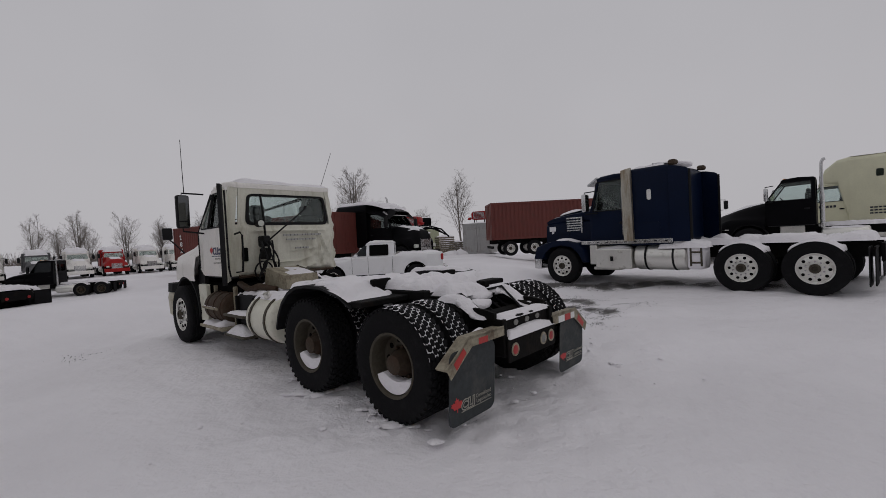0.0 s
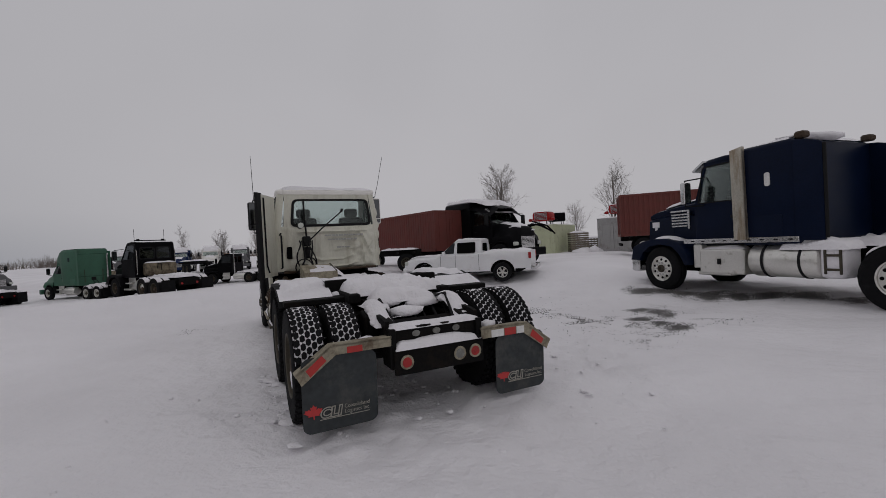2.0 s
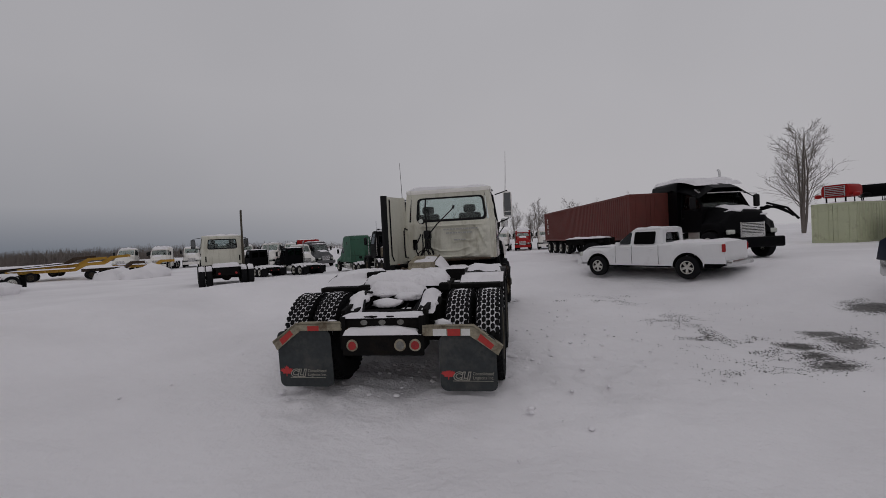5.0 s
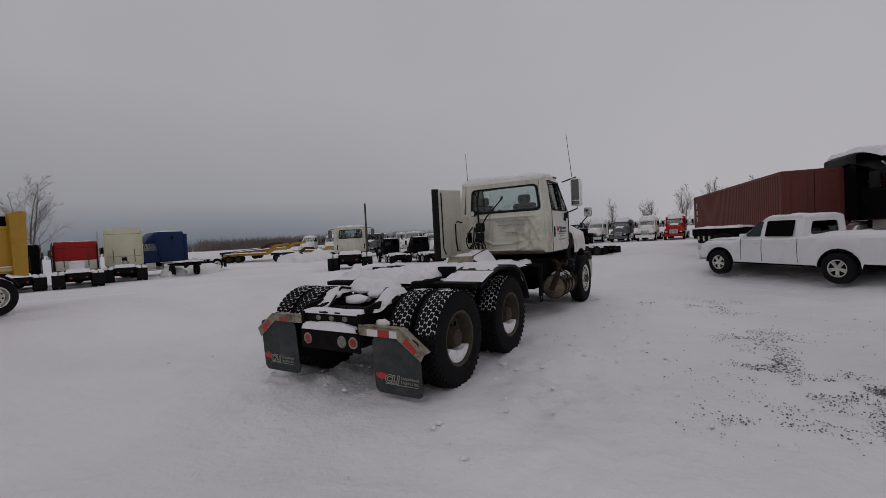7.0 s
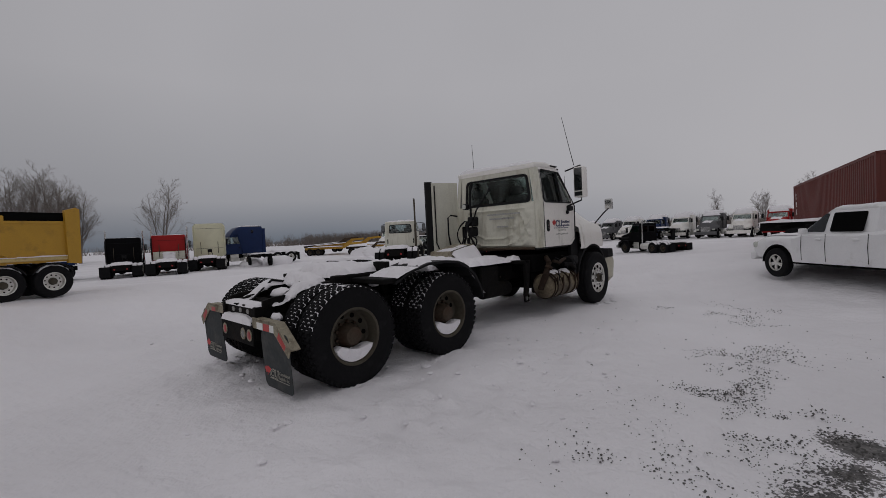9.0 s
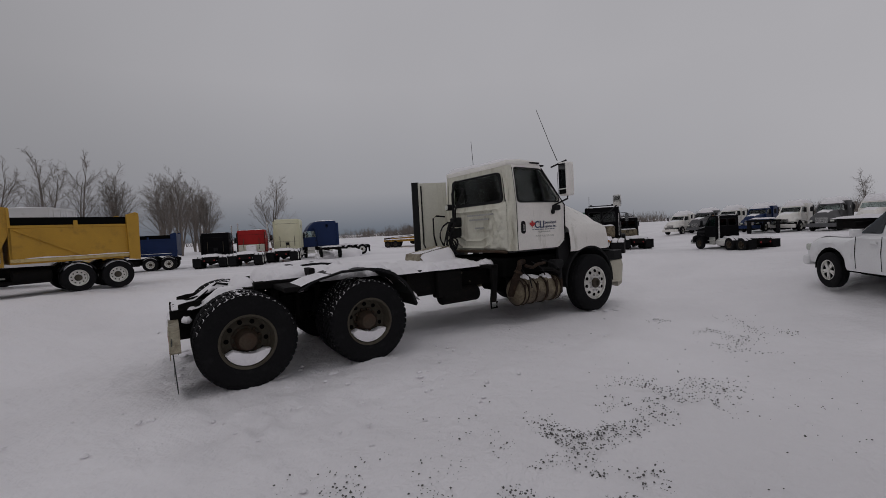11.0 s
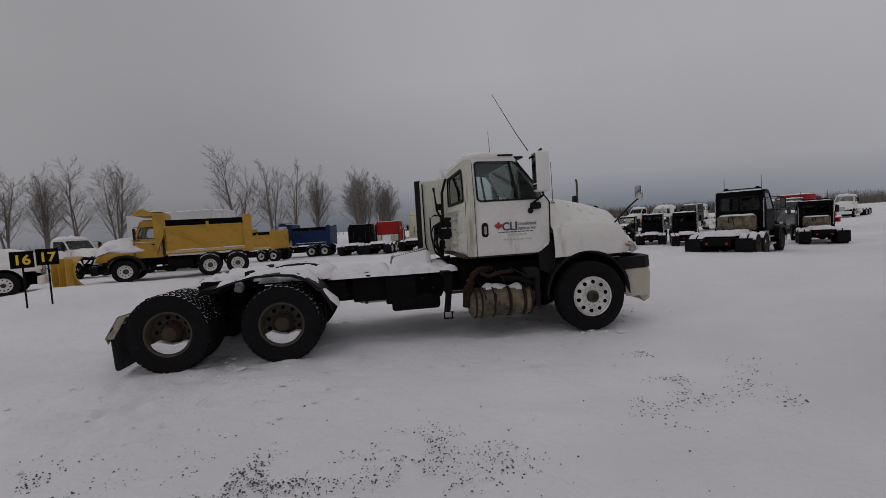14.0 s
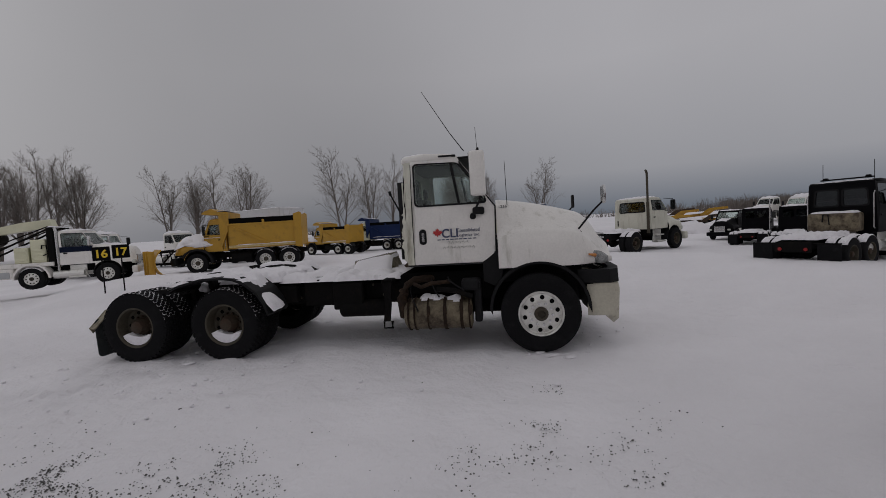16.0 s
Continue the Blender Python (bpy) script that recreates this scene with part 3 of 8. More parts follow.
def build_clods():
    """Broken crusts of snow kicked up round the wheels and along footprints."""
    rnd = random.Random(12)
    bm = B()
    spots = [(-0.6, 4.7, 0.45, 60), (0.6, 5.6, 0.5, 60), (1.1, 4.9, 0.5, 30), (1.5, 7.3, 0.6, 60), (0.5, 8.3, 0.55, 60), (2.4, 6.4, 0.7, 30), (-0.4, 8.9, 0.5, 25), (-3.9, 9.9, 0.5, 30), (-2.4, 9.7, 0.9, 25), (-1.5, 4.0, 0.8, 20)]
    for x, y, sp, n in spots:
        for k in range(n):
            px, py = x + rnd.gauss(0, sp), y + rnd.gauss(0, sp)
            r = 0.006 + 0.024 * rnd.random() ** 3
            snow_lump(bm, (px, py, ground_z(px, py) + r * 0.2), (r * (0.8 + 0.6 * rnd.random()), r * (0.8 + 0.6 * rnd.random()), r * 0.7), k + x)
    # snow heaped against the tractor's tyres
    m = pose(-0.517, 6.380, -0.105, 0, 0, 140.05)
    for x in (-1.42, 0.0, 4.45):
        for y in (1.10, -1.10):
            for k in range(16 if x < 4 else 9):
                p = m @ V(x + rnd.gauss(0, 0.26), y + rnd.gauss(0, 0.13) + 0.06 * y, 0)
                r = 0.015 + 0.045 * rnd.random() ** 2
                snow_lump(bm, (p.x, p.y, ground_z(p.x, p.y) - r * 0.05), (r * 2.2, r * 1.6, r * 0.5), k + x + y)
    tagged(part("snow_clods", bm, SNOW, smooth=50), "small broken clods of trodden snow round the wheels", "snow", kind="stuff")


build_clods()

# ---- wheels, shared by all trucks ----
TYRE = [(0.285, 0.100), (0.300, 0.128), (0.340, 0.136), (0.400, 0.143), (0.460, 0.139), (0.492, 0.130), (0.508, 0.112), (0.510, 0.0),
        (0.508, -0.112), (0.492, -0.130), (0.460, -0.139), (0.400, -0.143), (0.340, -0.136), (0.300, -0.128), (0.285, -0.100)]
MESH = {}


def keep(name, bm, material, smooth=35):
    ob = part(name, bm, material, smooth=smooth)
    me = ob.data
    bpy.data.objects.remove(ob)
    MESH[name] = me
    return me


def make_wheels():
    bm = B()
    revolve(bm, TYRE, 44)
    hexa = [(-0.0355, 0.001), (-0.018, -0.0222), (0.022, -0.0222), (0.0355, 0.001), (0.018, 0.0222), (-0.022, 0.0222)]
    for k in range(44):
        for row in range(5):
            m = Matrix.Rotation((k + 0.5 * (row % 2)) * math.tau / 44, 4, "Y")
            yc = (row - 2) * 0.0465
            lo = [bm.verts.new(m @ V(x, yc + y, 0.500)) for x, y in hexa]
            up = [bm.verts.new(m @ V(x * 0.93, yc + y * 0.92, 0.527)) for x, y in hexa]
            bm.faces.new(up)
            for q in range(6):
                bm.faces.new((lo[q], lo[(q + 1) % 6], up[(q + 1) % 6], up[q]))
    for k in range(44):
        for s in (1, -1):
            m = Matrix.Rotation((k + 0.25) * math.tau / 44, 4, "Y")
            box(bm, (-0.016, s * 0.108, 0.480), (0.016, s * 0.1345, 0.514), 0, 1, m)
    keep("tyre_drive", bm, RUBBER)
    bm = B()
    revolve(bm, TYRE[:7] + [(0.520, 0.100), (0.520, 0.062), (0.508, 0.056), (0.508, 0.046), (0.522, 0.040), (0.522, 0.006), (0.508, 0.003), (0.508, -0.003),
                            (0.522, -0.006), (0.522, -0.040), (0.508, -0.046), (0.508, -0.056), (0.520, -0.062), (0.520, -0.100)] + TYRE[8:], 56)
    keep("tyre_steer", bm, RUBBER)
    bm = B()
    revolve(bm, [(r + (0.01 if r > 0.5 else 0), y) for r, y in TYRE], 28)
    keep("tyre_far", bm, RUBBER)

    def rim(name, prof, material, holes, hr, hrad, hy, nuts, nr, ny, hub):
        bm = B()
        revolve(bm, prof, 44)
        keep(name + "_rim", bm, material)
        bm = B()
        for k in range(holes):
            a = k * math.tau / holes
            c = V(hr * math.cos(a), hy, hr * math.sin(a))
            tube(bm, [c - V(0, 0.03, 0), c + V(0, 0.002, 0)], hrad, 12)
        keep(name + "_hand_holes", bm, DEADBLACK)
        bm = B()
        c = V(hr, hy, 0)
        tube(bm, [c - V(0, 0.03, 0), c + V(0, 0.002, 0)], hrad, 14)
        keep(name + "_hand_hole", bm, DEADBLACK)
        bm = B()
        revolve(bm, hub, 24)
        keep(name + "_hub", bm, RUSTY if name == "steel" else STEEL)
        bm = B()
        tube(bm, [(nr, ny, 0), (nr, ny + 0.038, 0)], 0.017, 6)
        keep(name + "_nut", bm, RUSTY if name == "steel" else CHROME)

    flange = [(0.285, 0.112), (0.300, 0.128), (0.296, 0.134), (0.276, 0.126)]
    rim("steel", flange + [(0.262, 0.06), (0.258, -0.02), (0.235, -0.035), (0.165, -0.03), (0.15, -0.045), (0.0, -0.045)], STEEL, 10, 0.205, 0.026, -0.030, 10, 0.142, -0.045,
        [(0.125, -0.045), (0.12, 0.02), (0.095, 0.06), (0.09, 0.10), (0.06, 0.115), (0.0, 0.118)])
    rim("alu", flange + [(0.270, 0.10), (0.255, 0.094), (0.18, 0.118), (0.165, 0.120), (0.10, 0.122), (0.0, 0.122)], ALU, 10, 0.216, 0.029, 0.1155, 10, 0.142, 0.118,
        [(0.092, 0.12), (0.090, 0.155), (0.075, 0.175), (0.055, 0.178), (0.050, 0.14), (0.0, 0.135)])
    rim("white", flange + [(0.262, 0.06), (0.255, 0.0), (0.235, -0.010), (0.165, 0.0), (0.15, 0.0), (0.0, 0.0)], ALU, 10, 0.205, 0.024, -0.002, 10, 0.142, 0.0,
        [(0.12, 0.0), (0.115, 0.05), (0.09, 0.10), (0.05, 0.11), (0.0, 0.112)])
    # snow that fills the lower part of a deep rim
    bm = B()
    pts = [(0.262 * math.cos(radians(a)), 0.262 * math.sin(radians(a))) for a in range(207, 334, 9)]
    top = [(0.15, -0.085), (0.05, -0.125), (-0.05, -0.155), (-0.16, -0.11)]
    prism(bm, pts + top, 0.105, -0.02, 0.012)
    keep("rim_snow", bm, SNOW)
    # snow packed in the grooves over the top of a drive tyre
    bm = B()
    rows = []
    for i in range(40):
        a = radians(12 + 156 * i / 39)
        row = []
        for j in range(7):
            y = -0.122 + 0.244 * j / 6
            r = 0.517 + 0.010 * noise.noise(V(i * 0.7, j * 0.8, 2)) - (0.014 if i in (0, 39) or j in (0, 6) else 0) + 0.008 * math.sin(a) ** 8
            row.append(bm.verts.new((r * math.cos(a), y, r * math.sin(a))))
        rows.append(row)
    for a, b in zip(rows, rows[1:]):
        for j in range(6):
            bm.faces.new((a[j], a[j + 1], b[j + 1], b[j]))
    keep("packed_tread_snow", bm, SNOW)
    bm = B()
    rows = []
    for i in range(22):
        a = radians(38 + 104 * i / 21)
        row = []
        for j in range(7):
            e = 0 if i in (0, 21) or j in (0, 6) else 1
            r = 0.522 + e * (0.030 + 0.035 * noise.noise(V(i * 0.5, j * 0.9, 7)))
            row.append(bm.verts.new((r * math.cos(a), -0.13 + 0.26 * j / 6, r * math.sin(a))))
        rows.append(row)
    for a, b in zip(rows, rows[1:]):
        for j in range(6):
            bm.faces.new((a[j], a[j + 1], b[j + 1], b[j]))
    keep("tyre_top_snow", bm, SNOW)


make_wheels()


def wheel(parent, x, y, kind="steel", tyre="tyre_far", z=0.52, r=1.0, wide=1.0, snow=(), turn=0.0, hub=True, name="wheel", near=False):
    """A wheel whose outer face looks away from the truck's middle."""
    out = 1 if y > 0 else -1
    m = Matrix.Translation((x, y, z)) @ Matrix.Rotation(0 if out > 0 else math.pi, 4, "Z") @ Matrix.Diagonal((r, r * wide, r, 1))
    spin = Matrix.Rotation(radians(turn), 4, "Y")
    w = shared(name, MESH[tyre], parent, m)
    if hub:
        shared("rim", MESH[kind + "_rim"], w, spin)
        shared("hub", MESH[kind + "_hub"], w, spin)
        if near:
            for k in range(10):
                shared("hand_hole", MESH[kind + "_hand_hole"], w, spin @ Matrix.Rotation(k * math.tau / 10, 4, "Y"))
                shared("wheel_nut", MESH[kind + "_nut"], w, spin @ Matrix.Rotation((k + 0.5) * math.tau / 10, 4, "Y"))
        else:
            tagged(shared("hand_holes", MESH[kind + "_hand_holes"], w, spin), kind="stuff")
    for s in snow:
        shared("snow", MESH[s], w, Matrix.Identity(4))
    return w


# ---- truck bodies ----


def cab(parent, x0, x1, hw, z0, z1, paint, belt=None, slope=0.45, hwt=None, rear=((-0.6, 0.6, 0.55, 0.9),), side=None, crown=0.06, glass=None, corner=0.0,
        door_from=None, seats=True, roof_label="", window_trim=True, roof_paint=None, rear_paint=None, dent=0.0):
    """A hollow cab: rear wall, two doors, front with windscreen, roof, floor, panes and seats. x0 rear, x1 foot of the screen."""
    belt = belt or z0 + (z1 - z0) * 0.55
    hwt = hwt or hw * 0.92
    glass = glass or GLASS
    xt = x1 - slope
    door_from = door_from if door_from is not None else x0

    def half(z):
        return hw + (hwt - hw) * max(0.0, (z - belt) / (z1 - belt))

    # rear wall
    bm = B()
    n = len(rear)
    put = lambda u, v, d: V(x0 + d, u * (half(v) - corner) / (hw - corner), v)  # noqa: E731
    edges = [corner - hw] + [(rear[i][1] + rear[i + 1][0]) / 2 for i in range(n - 1)] + [hw - corner]
    for i, (a, b, c, d) in enumerate(rear):
        panel(bm, round_quad([(edges[i], z0), (edges[i + 1], z0), (edges[i + 1], z1), (edges[i], z1)], 0.005), round_quad([(a, c), (b, c), (b, d), (a, d)], 0.09), put, 0.04)
    wall = part("rear_wall", bm, rear_paint or paint, parent, smooth=30)
    for a, b, c, d in rear:
        bm = B()
        sheet(bm, round_quad([(a - 0.01, c - 0.01), (b + 0.01, c - 0.01), (b + 0.01, d + 0.01), (a - 0.01, d + 0.01)], 0.09), lambda u, v, t: put(u, v, 0.018 + t), 0.006)
        pane = part("rear_window", bm, glass, wall)
        pane.visible_shadow = False
        if window_trim:
            bm = B()
            panel(bm, round_quad([(a - 0.05, c - 0.05), (b + 0.05, c - 0.05), (b + 0.05, d + 0.05), (a - 0.05, d + 0.05)], 0.12),
                  round_quad([(a, c), (b, c), (b, d), (a, d)], 0.09), lambda u, v, t: put(u, v, t - 0.012), 0.03)
            part("window_seal", bm, PLASTIC, wall)
    # rounded rear corners
    if corner:
        for s in (1, -1):
            bm = B()
            secs = []
            for zi in range(21):
                zz = z0 + (z1 - z0) * zi / 20
                ring = []
                for k in range(7):
                    a = radians(180 - 90 * k / 6)
                    dn = dent * (2 * abs(noise.noise(V(zz * 2.6, k * 0.35 + s, 4))) + noise.noise(V(zz * 7, k * 0.6, s))) * min(1, zi / 2, (20 - zi) / 2) if s < 0 else 0
                    ring.append(V(x0 + corner + (corner - dn * 0.6) * math.cos(a), s * (half(zz) - corner + (corner - dn) * math.sin(a)), zz))
                ring += [V(door_from, s * half(zz), zz), V(door_from, s * (half(zz) - 0.03), zz), V(x0 + 0.04, s * (half(zz) - corner), zz)]
                secs.append(ring)
            rings_mesh(bm, secs)
            part("cab_corner", bm, rear_paint or paint, parent, smooth=50)
    # doors
    sw = side or [(door_from + 0.14, belt + 0.02), (x1 - 0.10, belt + 0.02), (x1 - 0.12, belt + 0.12), (xt + 0.03, z1 - 0.10), (door_from + 0.12, z1 - 0.08)]
    for s in (1, -1):
        put_s = lambda u, v, d, s=s: V(u, s * (half(v) - d), v)  # noqa: E731
        bm = B()
        outer = round_quad([(door_from + 0.006, z0), (x1, z0), (x1, belt), (xt, z1), (door_from + 0.006, z1)], 0.03)
        panel(bm, outer, round_quad(sw, 0.06), put_s, 0.05)
        door = part("door", bm, paint, parent, smooth=30)
        bm = B()
        sheet(bm, round_quad(sw, 0.06), lambda u, v, d: put_s(u, v, 0.02 + d), 0.006)
        pane = part("side_window", bm, glass, door)
        pane.visible_shadow = False
        if window_trim:
            bm = B()
            cx, cz = sum(p[0] for p in sw) / 5, sum(p[1] for p in sw) / 5
            grow = [(p[0] + 0.025 * (1 if p[0] > cx else -1), p[1] + 0.025 * (1 if p[1] > cz else -1)) for p in sw]
            panel(bm, round_quad(grow, 0.075), round_quad(sw, 0.06), lambda u, v, d: put_s(u, v, d - 0.006), 0.02)
            part("window_seal", bm, PLASTIC, door)
    # windscreen and scuttle
    bm = B()
    ln = math.hypot(slope, z1 - belt)
    put_f = lambda u, v, d: V(x1 - slope * (v / ln) - d, u * half(belt + (z1 - belt) * v / ln) / hw, belt + (z1 - belt) * v / ln)  # noqa: E731
    panel(bm, round_quad([(-hw, 0), (hw, 0), (hw, ln), (-hw, ln)], 0.005), round_quad([(-hw + 0.10, 0.06), (hw - 0.10, 0.06), (hw - 0.12, ln - 0.10), (-hw + 0.12, ln - 0.10)], 0.08), put_f, 0.05)
    box(bm, (x1 - 0.05, -hw + 0.01, z0), (x1 - 0.002, hw - 0.01, belt))
    fr = part("windscreen_frame", bm, paint, parent)
    bm = B()
    sheet(bm, round_quad([(-hw + 0.09, 0.05), (hw - 0.09, 0.05), (hw - 0.11, ln - 0.09), (-hw + 0.11, ln - 0.09)], 0.08), lambda u, v, d: put_f(u, v, 0.02 + d), 0.006)
    ws = part("windscreen", bm, glass, fr)
    ws.visible_shadow = False
    # roof
    bm = B()
    secs = []
    for x, k, up in ((x0 - 0.005, 0.94, -0.03), (x0 + 0.06, 1.0, 0.0), (x0 + (xt - x0) * 0.5, 1.01, crown * 0.5), (xt - 0.08, 1.0, 0.0), (xt + 0.03, 0.94, -0.045)):
        secs.append([V(x, a * k, b) for a, b in rounded(-hwt - 0.01, hwt + 0.01, z1 - 0.05, z1 + crown + up, min(0.05, (crown + up + 0.05) * 0.45))])
    rings_mesh(bm, secs)
    part("roof", bm, roof_paint or paint, parent, roof_label, smooth=60)
    bm = B()
    box(bm, (x0 + 0.05, -hw + 0.06, z0 - 0.03), (x1 - 0.06, hw - 0.06, z0 + 0.03))
    box(bm, (x1 - 0.45, -hw + 0.10, belt - 0.25), (x1 - 0.06, hw - 0.10, belt - 0.02), 0.05)
    part("floor_and_dash", bm, INTERIOR, parent)
    if window_trim:
        bm = B()
        box(bm, (x0 + 0.06, -hwt + 0.06, z1 - 0.085), (xt - 0.02, hwt - 0.06, z1 - 0.055))
        part("headliner", bm, INTERIOR, parent)
        for s in (1, -1):
            bm = B()
            box(bm, (door_from + 0.03, s * (hw - 0.075), z0 + 0.03), (x1 - 0.08, s * (hw - 0.055), belt - 0.01))
            part("door_card", bm, INTERIOR, parent)
        bm = B()
        box(bm, (x0 + 0.045, -hw + 0.18, z0 + 0.03), (x0 + 0.06, hw - 0.18, min(r[2] for r in rear) - 0.03))
        part("rear_lining", bm, INTERIOR, parent)
        bm = B()
        ring = [(x1 - 0.52 + 0.12 * math.cos(q * math.tau / 16), 0.42 + 0.21 * math.sin(q * math.tau / 16), belt - 0.02 + 0.16 * math.cos(q * math.tau / 16)) for q in range(17)]
        tube(bm, ring, 0.016, 6)
        tube(bm, [(x1 - 0.52, 0.42, belt - 0.02), (x1 - 0.30, 0.42, belt - 0.20)], 0.03, 6)
        part("steering_wheel", bm, PLASTIC, parent)
    if seats:
        for s in (1, -1):
            bm = B()
            box(bm, (x0 + 0.25, s * 0.45 - 0.24, z0 + 0.2), (x0 + 0.75, s * 0.45 + 0.24, z0 + 0.45), 0.06, 2)
            box(bm, (x0 + 0.14, s * 0.45 - 0.24, z0 + 0.35), (x0 + 0.30, s * 0.45 + 0.24, min(belt + 0.22, z1 - 0.2)), 0.06, 2)
            box(bm, (x0 + 0.15, s * 0.45 - 0.13, min(belt + 0.22, z1 - 0.2)), (x0 + 0.27, s * 0.45 + 0.13, min(belt + 0.40, z1 - 0.1)), 0.05, 2)
            part("seat", bm, INTERIOR, parent)
    return half


def hood(parent, x0, x1, hw, zt0, zt1, zf, axle, arch=0.66, zlow=1.05, nose=0.9, paint=None, hc0=0.62, hc1=0.5, name="bonnet", zaxle=0.54, flare=0.0, liner=True, nose_drop=0.35, bulge=0.04, drop=0.5, fall=0.80):
    """Bonnet and fenders as one moulding, arched over the front wheels. x0 at the cab, x1 the nose."""
    bm = B()
    secs = []
    xs = sorted({x0, x0 + 0.06, x0 + 0.16, x1, x1 - 0.03, x1 - 0.10, x1 - 0.22} | {axle + arch * math.cos(radians(a)) for a in range(0, 181, 15) if x0 < axle + arch * math.cos(radians(a)) < x1 - 0.02})
    if fall < 0.75:
        xs = sorted(set(xs) | {x0 + (x1 - x0) * k / 26 for k in range(1, 26)})
    for x in xs:
        u = (x - x0) / (x1 - x0)
        dx = abs(x - axle)
        zb = zlow
        if dx < arch:
            zb = max(zlow - drop, zaxle + math.sqrt(arch * arch - dx * dx)) if dx < arch * 0.97 else min(zlow, max(zlow - drop, zaxle + 0.30))
        zb = min(zb, zf - 0.10) if dx < arch else min(zb, zlow)
        rise = math.exp(-((x - axle) / (arch * 1.15)) ** 2)
        crest = zf + bulge * rise - nose_drop * smoothstep(fall, 1.0, u)
        w = (hw + flare * rise) * (1 - (1 - nose) * smoothstep(fall - 0.08, 1.0, u) ** 1.5)
        zt = zt0 + (zt1 - zt0) * u ** 1.45 - nose_drop * smoothstep(fall + 0.06, 1.0, u) ** 2
        zt = max(zt, crest + 0.02)
        hc = hc0 + (hc1 - hc0) * u
        halfring = [V(x, w, zb), V(x, w + 0.012, min(zb + 0.05, crest - 0.06)), V(x, w, (zb + crest) / 2 + 0.02), V(x, w - 0.03, crest - 0.04), V(x, w - 0.09, crest),
                    V(x, hc + (w - hc) * 0.42, crest + (zt - crest) * 0.28), V(x, hc + 0.03, crest + (zt - crest) * 0.72), V(x, hc - 0.10, zt - 0.02), V(x, hc * 0.45, zt + 0.015), V(x, 0, zt + 0.025)]
        secs.append(halfring + [V(p.x, -p.y, p.z) for p in halfring[-2::-1]])
    rings_mesh(bm, secs, closed=False)
    last = secs[-1]
    bm.faces.new([bm.verts.new(p) for p in last])
    ob = part(name, bm, paint, parent, smooth=50)
    if liner:
        for s in (1, -1):
            bm = B()
            outer = [(axle + (arch + 0.01) * math.cos(radians(a)), zaxle + (arch + 0.01) * math.sin(radians(a))) for a in range(-4, 185, 12)]
            inner = [(axle + (arch - 0.03) * math.cos(radians(a)), zaxle + (arch - 0.03) * math.sin(radians(a))) for a in range(184, -5, -12)]
            prism(bm, outer + inner, s * (hw - 0.02 + flare), s * 0.45)
            box(bm, (axle - arch, s * 0.42, 0.55), (axle + arch, s * 0.48, zf - 0.05))
            part("wheel_arch_liner", bm, PLASTIC, ob)
    return ob


def chassis(parent, rear, front, y=0.42, z=(0.70, 0.98), axles=(), drive=(), spread=1.0):
    for s in (1, -1):
        bm = B()
        w = [(s * (y + 0.012), z[0]), (s * (y + 0.012), z[1]), (s * (y - 0.08), z[1]), (s * (y - 0.08), z[1] - 0.016), (s * (y - 0.012), z[1] - 0.016), (s * (y - 0.012), z[0] + 0.016), (s * (y - 0.08), z[0] + 0.016), (s * (y - 0.08), z[0])]
        prism(bm, w, rear, front, plane="yz")
        part("chassis_rail", bm, FRAME, parent)
    x = rear + 0.3
    while x < front - 0.3:
        bm = B()
        box(bm, (x, -y, z[0] + 0.06), (x + 0.09, y, z[1] - 0.04), 0.01)
        part("cross_member", bm, FRAME, parent)
        x += 0.95 if len(drive) else 1.5
    for x in axles:
        bm = B()
        tube(bm, [(x, -spread, 0.52), (x, spread, 0.52)], 0.075, 12)
        if x in drive:
            revolve_at = [(0.0, -0.2), (0.12, -0.2), (0.21, -0.08), (0.21, 0.08), (0.12, 0.2), (0.0, 0.2)]
            n0 = len(bm.verts)
            revolve(bm, revolve_at, 16)
            bm.verts.ensure_lookup_table()
            for v in bm.verts[n0:]:
                v.co += V(x, 0, 0.54)
            for s in (1, -1):
                box(bm, (x - 0.45, s * 0.50, 0.60), (x + 0.45, s * 0.60, 0.69), 0.03)
                tube(bm, [(x + 0.22, s * 0.55, 0.62), (x + 0.22, s * 0.55, 0.90)], 0.13, 12)
        part("axle", bm, FRAME, parent)


def flaps(parent, x, y0, y1, z0, z1, mount=True):
    for s in (1, -1):
        bm = B()
        prism(bm, rounded(s * y0 if s > 0 else s * y1, s * y1 if s > 0 else s * y0, z0, z1, 0.05), x, x - 0.015, plane="yz")
        part("mud_flap", bm, RUBBER, parent)
    if mount:
        bm = B()
        tube(bm, [(x, -y1, z1 - 0.02), (x, y1, z1 - 0.02)], 0.025, 8)
        part("flap_bar", bm, FRAME, parent)


